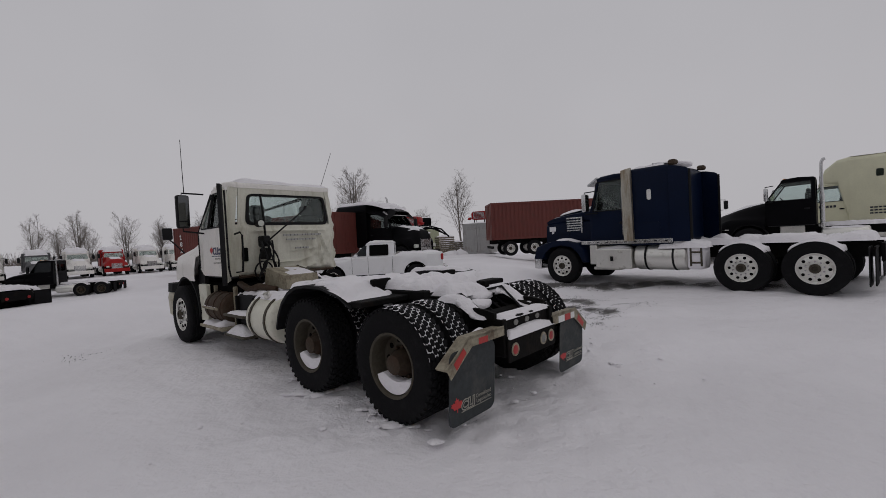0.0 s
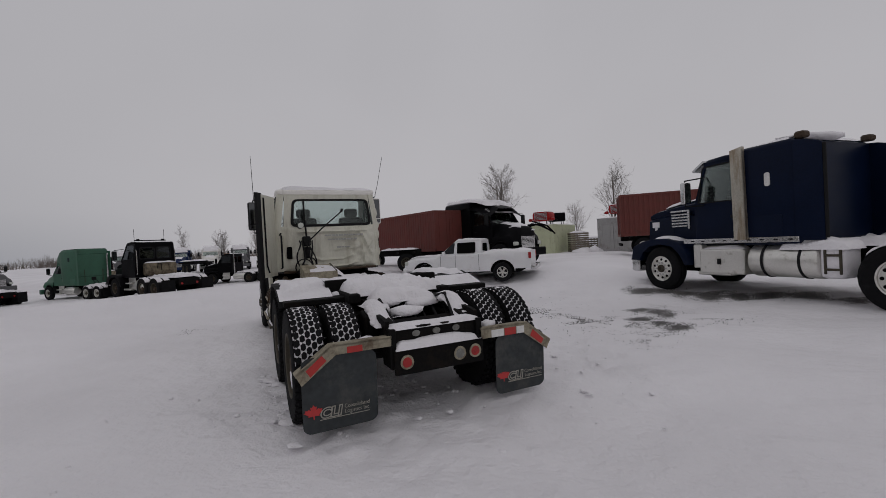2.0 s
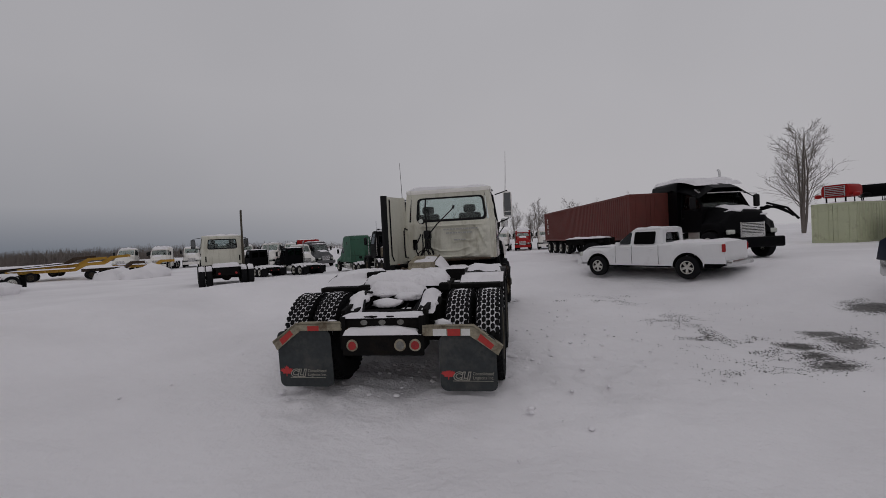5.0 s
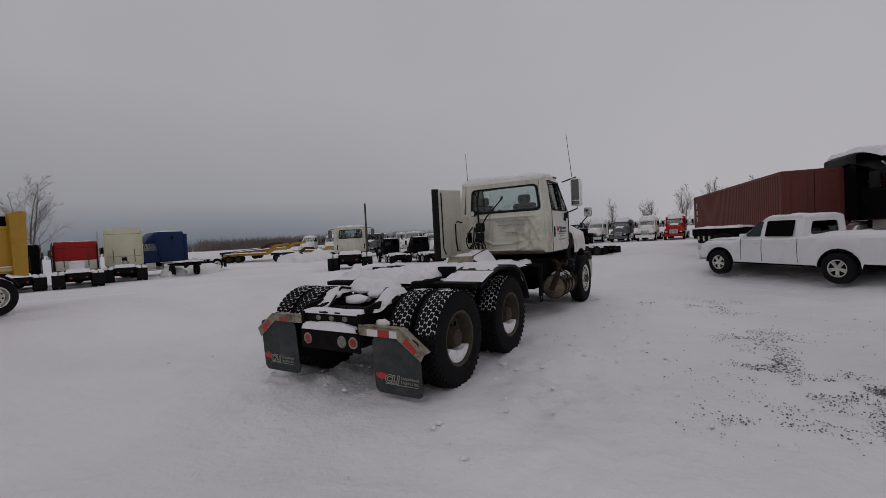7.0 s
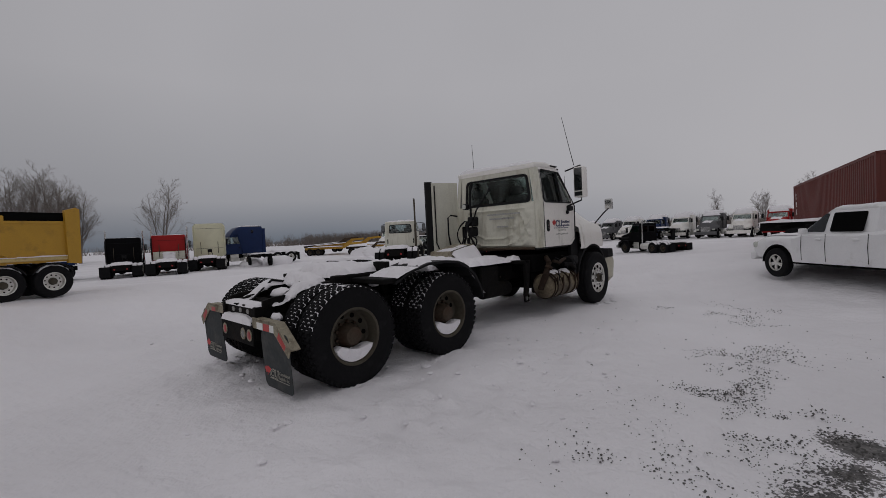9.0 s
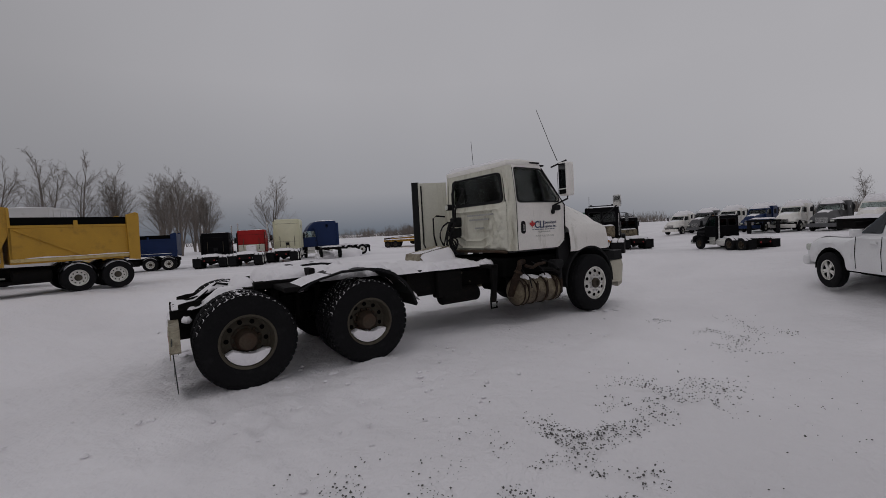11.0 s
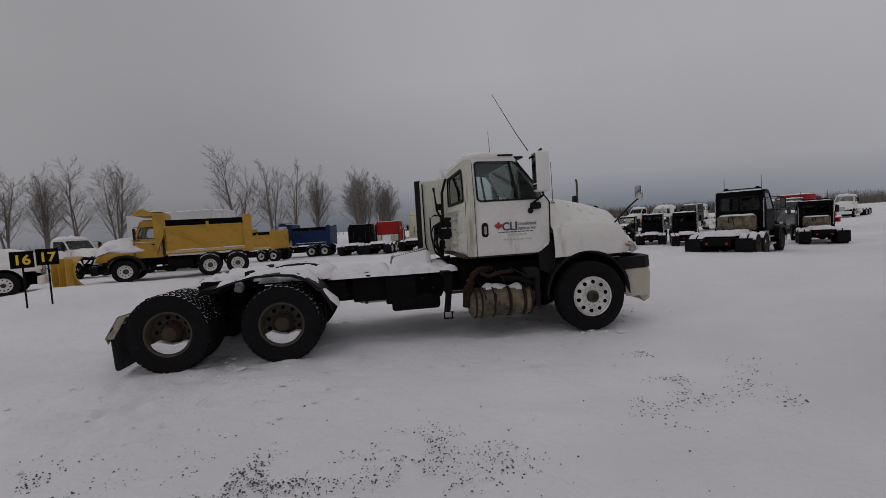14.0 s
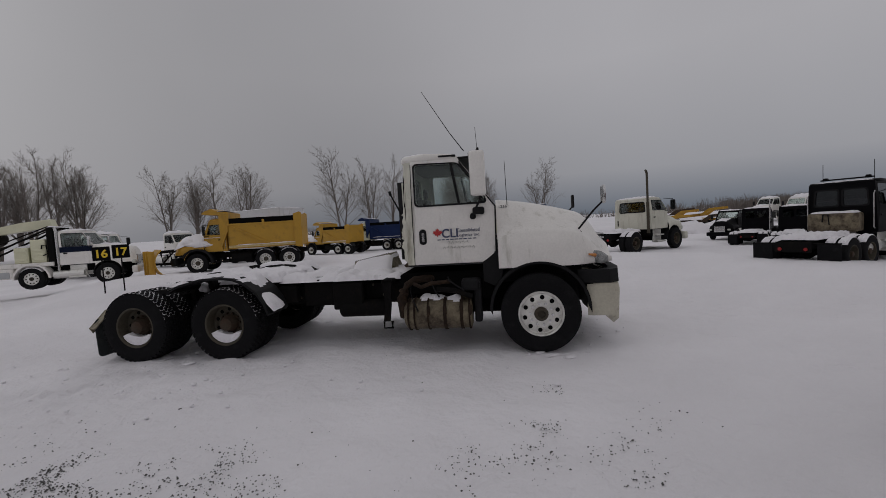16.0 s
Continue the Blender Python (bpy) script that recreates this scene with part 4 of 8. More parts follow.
def mirror(parent, x, y, z0, z1, paint, arm_to, deep=0.10, wide=0.22):
    s = 1 if y > 0 else -1
    bm = B()
    box(bm, (x, y - wide / 2, z0), (x + deep, y + wide / 2, z1), 0.04, 3)
    sh = part("mirror", bm, paint, parent, smooth=40)
    bm = B()
    box(bm, (x - 0.004, y - wide / 2 + 0.025, z0 + 0.20 * (z1 - z0)), (x + 0.004, y + wide / 2 - 0.025, z1 - 0.03), 0.002)
    box(bm, (x - 0.004, y - wide / 2 + 0.025, z0 + 0.03), (x + 0.004, y + wide / 2 - 0.025, z0 + 0.17 * (z1 - z0)), 0.002)
    part("mirror_glass", bm, MIRROR, sh)
    bm = B()
    ax, ay, az0, az1 = arm_to
    tube(bm, [(ax, s * ay, az1), (x + deep * 0.6, y, z1 + 0.04), (x + deep * 0.6, y, z1 - 0.03)], 0.016, 6)
    part("mirror_arm", bm, PLASTIC, sh)
    bm = B()
    tube(bm, [(ax, s * ay, az0), (x + deep * 0.6, y, z0 - 0.05), (x + deep * 0.6, y, z0 + 0.03)], 0.016, 6)
    part("mirror_arm", bm, PLASTIC, sh)
    return sh


def stack(parent, x, y, z0, z1, r=0.07, material=None, shield=True):
    bm = B()
    tube(bm, [(x, y, z0), (x, y, z1 - 0.22), (x - 0.01, y, z1 - 0.12), (x - 0.05, y, z1 - 0.03), (x - 0.11, y, z1)], r * 0.75, 12)
    if shield:
        tube(bm, [(x, y, z0), (x, y, z0 + (z1 - z0) * 0.5)], r, 14)
    return part("exhaust_chimney", bm, material or CHROME, parent, smooth=40)


def barrel(bm, x0, x1, y, z, r, n=24, dome=0.05):
    """A tank lying along x with slightly domed ends."""
    secs = []
    for x, k in ((x0, 0.0), (x0, 0.72), (x0 + dome * 0.4, 0.93), (x0 + dome, 1.0), (x1 - dome, 1.0), (x1 - dome * 0.4, 0.93), (x1, 0.72), (x1, 0.0)):
        secs.append([V(x, y + max(k, 0.001) * r * math.cos(q * math.tau / n), z + max(k, 0.001) * r * math.sin(q * math.tau / n)) for q in range(n)])
    rings_mesh(bm, secs, cap=False)


def strap(bm, x, y, z, r, w=0.05):
    secs = [[V(xx, y + rr * math.cos(q * math.tau / 24), z + rr * math.sin(q * math.tau / 24)) for q in range(24)] for xx, rr in ((x, r), (x, r + 0.012), (x + w, r + 0.012), (x + w, r))]
    rings_mesh(bm, secs, cap=False)

# ---- the parked day-cab tractor ----


def leaf_shape(s, x, z):
    pts = [(0, 1.0), (0.14, 0.72), (0.32, 0.80), (0.27, 0.42), (0.52, 0.60), (0.56, 0.47), (0.86, 0.50), (0.76, 0.34), (0.95, 0.22), (0.50, -0.10), (0.54, -0.26), (0.08, -0.22), (0.05, -0.62)]
    full = pts + [(-a, b) for a, b in pts[::-1] if a > 0]
    return [(x + a * s, z + b * s) for a, b in full]


def day_cab_tractor():
    t = thing("day_cab_tractor", pose(-0.517, 6.380, -0.105, 0, 0, 140.05), "cream white day-cab tractor with snowy roof and bare frame", "truck")
    # wheels
    for x in (-1.42, 0.0):
        for s in (1, -1):
            snow = ["rim_snow"] + (["packed_tread_snow"] if x < 0 or s < 0 else [])
            wheel(t, x, s * 1.095, "steel", "tyre_drive", snow=snow, turn=17 * s + 40 * x, near=True)
            wheel(t, x, s * 0.765, "steel", "tyre_drive", snow=["packed_tread_snow"], hub=False, name="inner_wheel")
    for s in (1, -1):
        wheel(t, 4.45, s * 1.06, "alu", "tyre_steer", turn=12, near=True)
    chassis(t, -2.12, 5.65, axles=(-1.32, 0.0, 4.74), drive=(-1.32, 0.0))
    # cab
    half = cab(t, 2.70, 4.16, 0.99, 1.22, 2.86, WHITE, belt=2.08, slope=0.50, hwt=0.90, rear=((-0.78, 0.66, 2.17, 2.64),), corner=0.12, door_from=2.95,
               side=[(3.02, 2.13), (4.03, 2.13), (4.02, 2.22), (3.66, 2.75), (3.01, 2.77)], roof_label="white roof under a cap of snow", rear_paint=REARPAINT, dent=0.055)
    # quarter-window bar in each door, door handle, grab recess
    for s in (1, -1):
        y = lambda z, s=s: s * (half(z) + 0.004)  # noqa: E731
        bm = B()
        tube(bm, [(3.68, y(2.12), 2.12), (3.58, y(2.76), 2.76)], 0.022, 6)
        part("window_bar", bm, PLASTIC, t)
        bm = B()
        prism(bm, rounded(3.04, 3.15, 1.56, 1.80, 0.05), y(1.6), s * (half(1.6) - 0.01))
        h = part("door_handle", bm, PLASTIC, t)
        bm = B()
        prism(bm, rounded(3.075, 3.115, 1.61, 1.75, 0.018), s * (half(1.6) + 0.004), s * (half(1.6) + 0.018))
        part("pull", bm, CHROME, h)
        bm = B()
        prism(bm, round_quad([(2.97, 1.225), (3.98, 1.235), (4.13, 1.37), (4.08, 1.40), (3.94, 1.275), (2.97, 1.265)], 0.02), y(1.2), s * (half(1.2) + 0.012))
        part("door_sill", bm, WHITE, t)
        bm = B()
        tube(bm, [(2.955, y(1.24), 1.24), (2.955, y(2.04), 2.04), (2.955, s * (half(2.78) + 0.004), 2.78)], 0.006, 5)
        tube(bm, [(4.15, y(1.36), 1.36), (4.165, y(2.06), 2.06), (3.70, s * (half(2.78) + 0.004), 2.78)], 0.012, 5)
        part("door_seam", bm, PLASTIC, t)
    # lettering on both doors
    for s in (-1, 1):
        yy = s * (half(1.6) + 0.003)
        turnm = Matrix.Rotation(radians(90), 4, "X")
        if s < 0:
            def at(x, z):
                return Matrix.Translation((x, yy, z)) @ turnm
        else:
            def at(x, z):
                return Matrix.Translation((7.02 - x - 0.1, yy, z)) @ Matrix.Rotation(math.pi, 4, "Z") @ turnm
        words("lettering", "CLI", 0.175, at(3.395, 1.665), INK_NAVY, t, "navy slanted capital letters", bold=0.004)
        words("lettering", "Consolidated", 0.072, at(3.625, 1.735), INK_NAVY, t, "navy company lettering", squash=0.82)
        words("lettering", "Logistics Inc.", 0.072, at(3.625, 1.668), INK_NAVY, t, "navy company lettering", squash=0.86)
        bm = B()
        ox = 3.335 if s < 0 else 7.02 - 3.335 - 0.1
        prism(bm, leaf_shape(0.082, ox, 1.725), yy, yy + s * 0.003)
        part("leaf_decal", bm, INK_RED, t, "red leaf shape")
        bm = B()
        for k in range(9):
            a = 3.33 + k * 0.064
            a = a if s < 0 else 7.02 - a - 0.16
            box(bm, (a, yy, 1.622), (a + 0.048, yy + s * 0.002, 1.637))
        part("small_print", bm, INK_NAVY, t, "row of small dark unreadable lettering")
        bm = B()
        rnd = random.Random(3 + s)
        for row, z in ((0, 1.555), (1, 1.47)):
            for k in range(6 if row == 0 else 9):
                a = 3.48 - 0.07 * row + k * 0.052
                a = a if s < 0 else 7.02 - a - 0.14
                tube(bm, [(a, yy, z + 0.03 * rnd.random()), (a + 0.025, yy, z + 0.04), (a + 0.035, yy, z + 0.01 * rnd.random())], 0.0035, 4)
        part("scribble", bm, INK_GREY, t, "faint grey hand-written marks")
        tilt = Matrix.Rotation(0 if s < 0 else math.pi, 4, "Z") @ Matrix.Rotation(radians(49), 4, "X")
        words("unit_number", "1266", 0.062, Matrix.Translation((3.965 if s < 0 else 4.105, s * 0.815, 1.945)) @ tilt, INK_BLACK, t, "small dark unit number")
    # rear wall: pressed ribs, faded sign, air lines, work lamp, vent
    # creased lower skin of the rear wall, pressed ribs in it, worst at the right corner
    ribs = [((-0.50, 1.36), (-0.28, 1.28)), ((-0.28, 1.28), (0.30, 1.28)), ((0.30, 1.28), (0.52, 1.40)), ((-0.42, 1.52), (-0.20, 1.44)), ((-0.20, 1.44), (0.20, 1.44)), ((0.20, 1.44), (0.40, 1.54)),
            ((-0.70, 2.02), (0.60, 2.02)), ((-0.66, 1.30), (-0.58, 1.98)), ((-0.48, 1.70), (-0.10, 1.66)), ((-0.80, 1.5), (-0.62, 1.95)), ((-0.84, 1.85), (-0.55, 1.40))]
    bm = B()
    rows = []
    for i in range(61):
        row = []
        for j in range(41):
            z = 1.235 + 0.90 * j / 40
            y = (half(z) - 0.115) * (-1 + 2 * i / 60)
            d = 0.006
            for (ay, az), (by, bz) in ribs:
                ll = (by - ay) ** 2 + (bz - az) ** 2
                q = min(1, max(0, ((y - ay) * (by - ay) + (z - az) * (bz - az)) / ll))
                dd = math.hypot(y - ay - q * (by - ay), z - az - q * (bz - az))
                d += 0.026 * math.exp(-(dd / 0.020) ** 2)
            worst = 0.35 + smoothstep(0.1, -0.8, y)
            d += worst * (0.050 * abs(noise.noise(V(y * 3.1, z * 2.3, 1))) + 0.024 * abs(noise.noise(V(y * 6 + z * 2, z * 6, 3))))
            edge = min(1, i / 2, (60 - i) / 2, j / 2, (40 - j) / 2)
            row.append(bm.verts.new((2.699 - max(0.001, d) * edge, y, z)))
        rows.append(row)
    for a, b in zip(rows, rows[1:]):
        for j in range(40):
            bm.faces.new((a[j], a[j + 1], b[j + 1], b[j]))
    part("creased_skin", bm, REARPAINT, t, "creased and dented cream sheet metal", smooth=40)
    bm = B()
    tube(bm, [(2.69, -0.86, 1.21), (2.66, -0.4, 1.215), (2.69, 0.1, 1.205), (2.66, 0.86, 1.21)], 0.03, 6)
    part("rear_sill_lip", bm, RUSTY, t)
    bm = B()
    rnd = random.Random(8)
    for z, a, b in ((1.93, -0.62, 0.06), (1.85, -0.50, -0.02), (1.70, -0.36, -0.10)):
        y = a
        while y < b:
            w = 0.03 + 0.05 * rnd.random()
            box(bm, (2.640, y, z), (2.655, y + w, z + 0.030))
            y += w + 0.014
    part("faded_sign", bm, INK_GREY, t, "faded unreadable lettering")["kind"] = "stuff"
    bm = B()
    prism(bm, rounded(0.70, 0.79, 1.50, 1.76, 0.02), 2.70, 2.67, plane="yz")
    part("vent", bm, DEADBLACK, t)
    bm = B()
    box(bm, (2.57, 0.38, 1.76), (2.70, 0.52, 1.94), 0.02)
    box(bm, (2.55, 0.40, 1.52), (2.70, 0.50, 1.74), 0.02)
    tube(bm, [(2.60, 0.45, 1.90), (2.61, 0.47, 2.40), (2.66, 0.46, 2.68)], 0.017, 6)
    part("air_coupling_box", bm, PLASTIC, t)
    for k in range(6):
        y0 = 0.36 + 0.045 * k
        pts = []
        for i in range(11):
            u = i / 10
            pts.append((2.58 - 0.12 * math.sin(u * math.pi) * (0.6 + 0.2 * (k % 3)), y0 + 0.12 * math.sin(u * 5 + k) * u, 1.86 - 0.72 * u + (0.14 * math.sin(u * math.pi) if k % 2 else -0.12 * math.sin(u * math.pi))))
        bm = B()
        tube(bm, pts, 0.014, 6)
        part("air_hose", bm, PLASTIC, t, "looped black air hose" if k == 0 else "")
    for r, zc, yc in ((0.15, 1.30, 0.52), (0.11, 1.38, 0.42)):
        bm = B()
        tube(bm, [(2.58 - 0.01 * math.sin(a * 2), yc + r * math.cos(a), zc + r * 1.25 * math.sin(a)) for a in [k * math.tau / 14 for k in range(15)]], 0.013, 6)
        part("air_hose", bm, PLASTIC, t)
    bm = B()
    tube(bm, [(2.60, 0.40, 1.86), (2.52, 0.20, 2.06), (2.45, -0.16, 2.38)], 0.013, 6)
    tube(bm, [(2.45, -0.16, 2.37), (2.44, -0.18, 2.44)], 0.024, 6)
    part("hose_arm", bm, PLASTIC, t)
    bm = B()
    tube(bm, [(2.62, 0.55, 2.14), (2.55, 0.55, 2.14)], 0.06, 16)
    lamp = part("work_lamp", bm, PLASTIC, t, smooth=40)
    bm = B()
    tube(bm, [(2.552, 0.55, 2.14), (2.544, 0.55, 2.14)], 0.05, 16)
    part("lens", bm, LENS_CLEAR, lamp)
    # side extender on the left of the cab, swung outwards
    bm = B()
    prism(bm, [(2.80, 0.985), (2.78, 0.955), (2.33, 1.20), (2.35, 1.23)], 1.16, 2.74, plane="xy")
    ext = part("side_extender", bm, REARPAINT, t, "cream side extender bent outwards")
    bm = B()
    prism(bm, [(2.345, 1.195), (2.36, 1.245), (2.23, 1.31), (2.22, 1.265)], 1.13, 2.77, plane="xy")
    part("rubber_edge", bm, PLASTIC, ext)
    bm = B()
    tube(bm, [(2.38, 1.16, 2.66), (2.38, 1.155, 1.4), (2.42, 1.12, 1.24)], 0.014, 6)
    part("edge_cable", bm, PLASTIC, ext)
    bm = B()
    tube(bm, [(2.66, 0.90, 1.30), (2.52, 0.90, 1.32), (2.48, 0.90, 1.60), (2.48, 0.90, 1.95), (2.54, 0.90, 2.0), (2.66, 0.90, 1.98)], 0.016, 8)
    part("grab_rail", bm, PLASTIC, t)
    # bonnet
    hood(t, 3.935, 5.46, 1.05, 2.06, 1.70, 1.50, 4.45, arch=0.66, zlow=1.13, nose=0.74, paint=WHITE, hc0=0.80, hc1=0.50, flare=0.06, nose_drop=0.30, bulge=0.13, drop=0.0, fall=0.66)
    bm = B()
    for k in range(9):
        z = 0.98 + k * 0.07
        box(bm, (5.86, -0.42, z), (5.98 - k * 0.006, 0.42, z + 0.03), 0.008)
    part("grille", bm, CHROME, t)
    for s in (1, -1):
        bm = B()
        secs = []
        for u in range(7):
            k = u / 6
            c = V(5.40 + 0.46 * k, s * (0.990 - 0.20 * k), 1.262 - 0.10 * k)
            w = 0.085 * math.sin(math.pi * (0.12 + 0.76 * k)) + 0.012
            secs.append([c + V(0, s * 0.022 * math.cos(q * math.tau / 10), w * math.sin(q * math.tau / 10)) for q in range(10)])
        rings_mesh(bm, secs)
        hl = part("headlight", bm, HEADLAMP, t, smooth=60)
        bm = B()
        tube(bm, [(5.47, s * 1.012, 1.262), (5.52, s * 0.99, 1.250), (5.57, s * 0.965, 1.236)], 0.016, 10, 0.03)
        part("turn_lamp", bm, LENS_AMBER, hl)
        # bumper end: dark cap over a pale shell
        bm = B()
        secs = []
        for x, y, d in ((5.54, 1.12, 0.0), (5.72, 1.13, 0.0), (5.92, 1.04, 0.01), (6.02, 0.80, 0.0), (6.06, 0.4, 0.0), (6.07, 0.0, 0.0)):
            secs.append([V(x + 0.02, s * y, 0.88), V(x + 0.05, s * (y + 0.015), 0.78), V(x + 0.02, s * y, 0.40 if y < 1.1 else 0.46), V(x - 0.07, s * (y - 0.05), 0.33 if y < 1.1 else 0.45),
                         V(x - 0.12, s * (y - 0.08), 0.45), V(x - 0.12, s * (y - 0.08), 0.86)])
        rings_mesh(bm, secs)
        part("bumper", bm, BUMPER, t, "pale worn metal bumper", smooth=30)
        bm = B()
        secs = []
        for x, y in ((5.44, 1.12), (5.72, 1.13), (5.92, 1.04), (6.02, 0.80), (6.06, 0.4), (6.07, 0.0)):
            secs.append([V(x + 0.03, s * y, 1.06), V(x + 0.04, s * (y + 0.01), 0.89), V(x - 0.14, s * (y - 0.1), 0.89), V(x - 0.14, s * (y - 0.1), 1.06)])
        rings_mesh(bm, secs)
        part("bumper_cap", bm, PLASTIC, t)
        # black triangular skirt between door and arch
        bm = B()
        prism(bm, [(3.96, 1.22), (4.12, 1.38), (4.20, 1.46), (4.26, 1.40), (4.24, 1.10), (4.16, 0.86), (3.96, 0.96)], s * 1.0, s * 0.94)
        part("cowl_skirt", bm, PLASTIC, t)
    # bonnet mirrors
    for s, x in ((-1, 5.36), (1, 5.36)):
        bm = B()
        tube(bm, [(x, s * 0.86, 1.66), (x + 0.20, s * 1.02, 1.92), (x + 0.32, s * 1.10, 2.03)], 0.014, 6)
        box(bm, (x - 0.06, s * 0.80, 1.57), (x + 0.05, s * 0.92, 1.65), 0.02)
        arm = part("bonnet_mirror_arm", bm, PLASTIC, t)
        bm = B()
        box(bm, (x + 0.30, s * 1.10 - 0.09, 2.00), (x + 0.36, s * 1.10 + 0.09, 2.24), 0.028, 2)
        part("bonnet_mirror", bm, CHROME if s < 0 else PLASTIC, arm, smooth=40)
    # door mirrors
    mirror(t, 3.86, -1.24, 2.20, 2.86, WHITE, (3.90, 0.96, 2.04, 2.80), 0.20, 0.20)
    mirror(t, 3.90, 1.28, 2.14, 2.78, PLASTIC, (3.90, 0.96, 2.04, 2.80), 0.12, 0.20)
    bm = B()
    box(bm, (3.86, -1.05, 1.96), (4.02, -0.97, 2.06), 0.025, 2)
    box(bm, (3.82, -1.03, 1.90), (3.90, -0.98, 1.98), 0.02)
    part("mirror_foot", bm, PLASTIC, t)
    # aerials
    bm = B()
    tube(bm, [(3.80, -1.20, 2.88), (3.62, -1.22, 3.15), (3.26, -1.25, 3.70)], 0.007, 5, 0.004)
    part("aerial", bm, PLASTIC, t)
    bm = B()
    tube(bm, [(3.90, 1.26, 2.80), (3.89, 1.27, 3.25), (3.87, 1.28, 3.74)], 0.007, 5, 0.004)
    part("aerial", bm, PLASTIC, t)
    bm = B()
    tube(bm, [(4.35, -0.72, 2.0), (4.34, -0.72, 2.76)], 0.006, 5, 0.004)
    part("aerial", bm, PLASTIC, t)
    # roof snow and wind visor
    bm = B()
    snow_pad(bm, 2.71, 3.60, -0.88, 0.88, 2.91, 0.085, 2, 14, 18, 0.05)
    part("roof_snow", bm, SNOW, t, smooth=80)
    bm = B()
    box(bm, (3.62, -0.86, 2.83), (3.84, 0.86, 2.865), 0.012)
    box(bm, (3.40, -0.93, 2.865), (3.66, -0.86, 2.895), 0.01)
    part("sun_visor", bm, PLASTIC, t)
    # fenders over the forward drive wheels
    for s in (1, -1):
        prof = [(-0.80, 1.02), (-0.62, 1.12), (-0.3, 1.195), (0.0, 1.20), (0.20, 1.18), (0.38, 1.11), (0.55, 0.98), (0.66, 0.82), (0.72, 0.66)]
        bm = B()
        prism(bm, prof + [(a - 0.02, b - 0.03) for a, b in prof[::-1]], s * 0.66, s * 1.24)
        part("fender", bm, PLASTIC, t)
        bm = B()
        y0, y1 = (0.67, 1.23) if s > 0 else (-1.23, -0.67)
        snow_sheet(bm, -0.79, 0.50, y0, y1, 0, 0.060, 4 + s, 0.02, 0.035, zf=lambda x, y: 1.205 - 0.42 * max(0, abs(x + 0.10) - 0.16) ** 2 - 0.5 * max(0, x - 0.32))
        part("fender_snow", bm, SNOW, t, smooth=80)
        bm = B()
        box(bm, (-0.95, s * 0.44, 1.00), (-0.70, s * 1.20, 1.06), 0.01)
        box(bm, (-0.55, s * 0.44, 0.98), (-0.48, s * 0.70, 1.22), 0.01)
        part("fender_bracket", bm, FRAME, t)
    # deck and its snow
    bm = B()
    box(bm, (-1.25, -0.44, 0.98), (2.55, 0.44, 1.03))
    box(bm, (-0.75, -0.42, 1.03), (0.10, 0.42, 1.12), 0.03)
    part("deck_plate", bm, FRAME, t)
    bm = B()
    snow_sheet(bm, -1.34, -1.06, -0.40, 0.40, 1.03, 0.12, 11, 0.42, 0.035, rough=4)
    snow_sheet(bm, -1.06, -0.36, -0.56, 0.56, 1.09, 0.14, 15, 0.36, 0.035, rough=4)
    snow_sheet(bm, -0.40, 0.62, -0.66, 0.66, 1.06, 0.13, 16, 0.42, 0.035, rough=5)
    snow_sheet(bm, 0.58, 1.55, -0.62, 0.62, 1.03, 0.11, 12, 0.28, 0.045)
    snow_sheet(bm, 1.50, 2.64, -0.66, 0.66, 1.03, 0.10, 13, 0.28, 0.045)
    for k, (x, y) in enumerate([(-0.92, 0.16), (-0.70, -0.14), (-0.46, 0.08), (-0.14, -0.18), (-0.10, 0.28), (0.18, 0.06), (0.44, -0.24), (0.48, 0.26)]):
        snow_lump(bm, (x, y, 1.10), (0.085 + 0.02 * (k % 3), 0.22 + 0.05 * (k % 2), 0.065), k, 0.9)
    part("deck_snow", bm, SNOW, t, "broken lumpy snow over the frame", smooth=80)
    # spring hangers, brake pots and hoses between the drive wheels
    for s in (1, -1):
        for x in (-1.72, -0.92, -0.42, 0.44):
            bm = B()
            tube(bm, [(x, s * 0.50, 0.72), (x - 0.02, s * 0.60, 0.70), (x - 0.02, s * 0.62, 0.70)], 0.085, 10)
            box(bm, (x - 0.04, s * 0.43, 0.64), (x + 0.04, s * 0.52, 1.0), 0.01)
            part("brake_chamber", bm, FRAME, t)
        bm = B()
        tube(bm, [(-1.9, s * 0.30, 0.95), (-1.5, s * 0.36, 1.06), (-1.1, s * 0.28, 0.98), (-0.6, s * 0.36, 1.12)], 0.016, 6)
        part("brake_hose", bm, PLASTIC, t)
    for k in range(7):
        bm = B()
        y = -0.36 + 0.12 * k
        tube(bm, [(-1.9, y, 0.92), (-1.7, y + 0.03, 0.86 - 0.03 * (k % 3)), (-1.3, y - 0.02, 0.94), (-1.0, y * 0.8, 0.98)], 0.012 + 0.004 * (k % 2), 6)
        part("brake_hose", bm, PLASTIC, t)
    for s in (1, -1):
        bm = B()
        prism(bm, [(-2.10, 0.98), (-1.86, 0.98), (-1.80, 1.08), (-1.98, 1.14), (-2.10, 1.10)], s * 0.47, s * 0.43)
        part("rail_gusset", bm, FRAME, t)
        bm = B()
        snow_lump(bm, (-2.02, s * 0.62, 0.84), (0.06, 0.09, 0.07), s)
        snow_lump(bm, (-0.66, s * 0.60, 0.98), (0.07, 0.10, 0.11), s + 3)
        part("ice_lump", bm, SNOW, t, smooth=60)
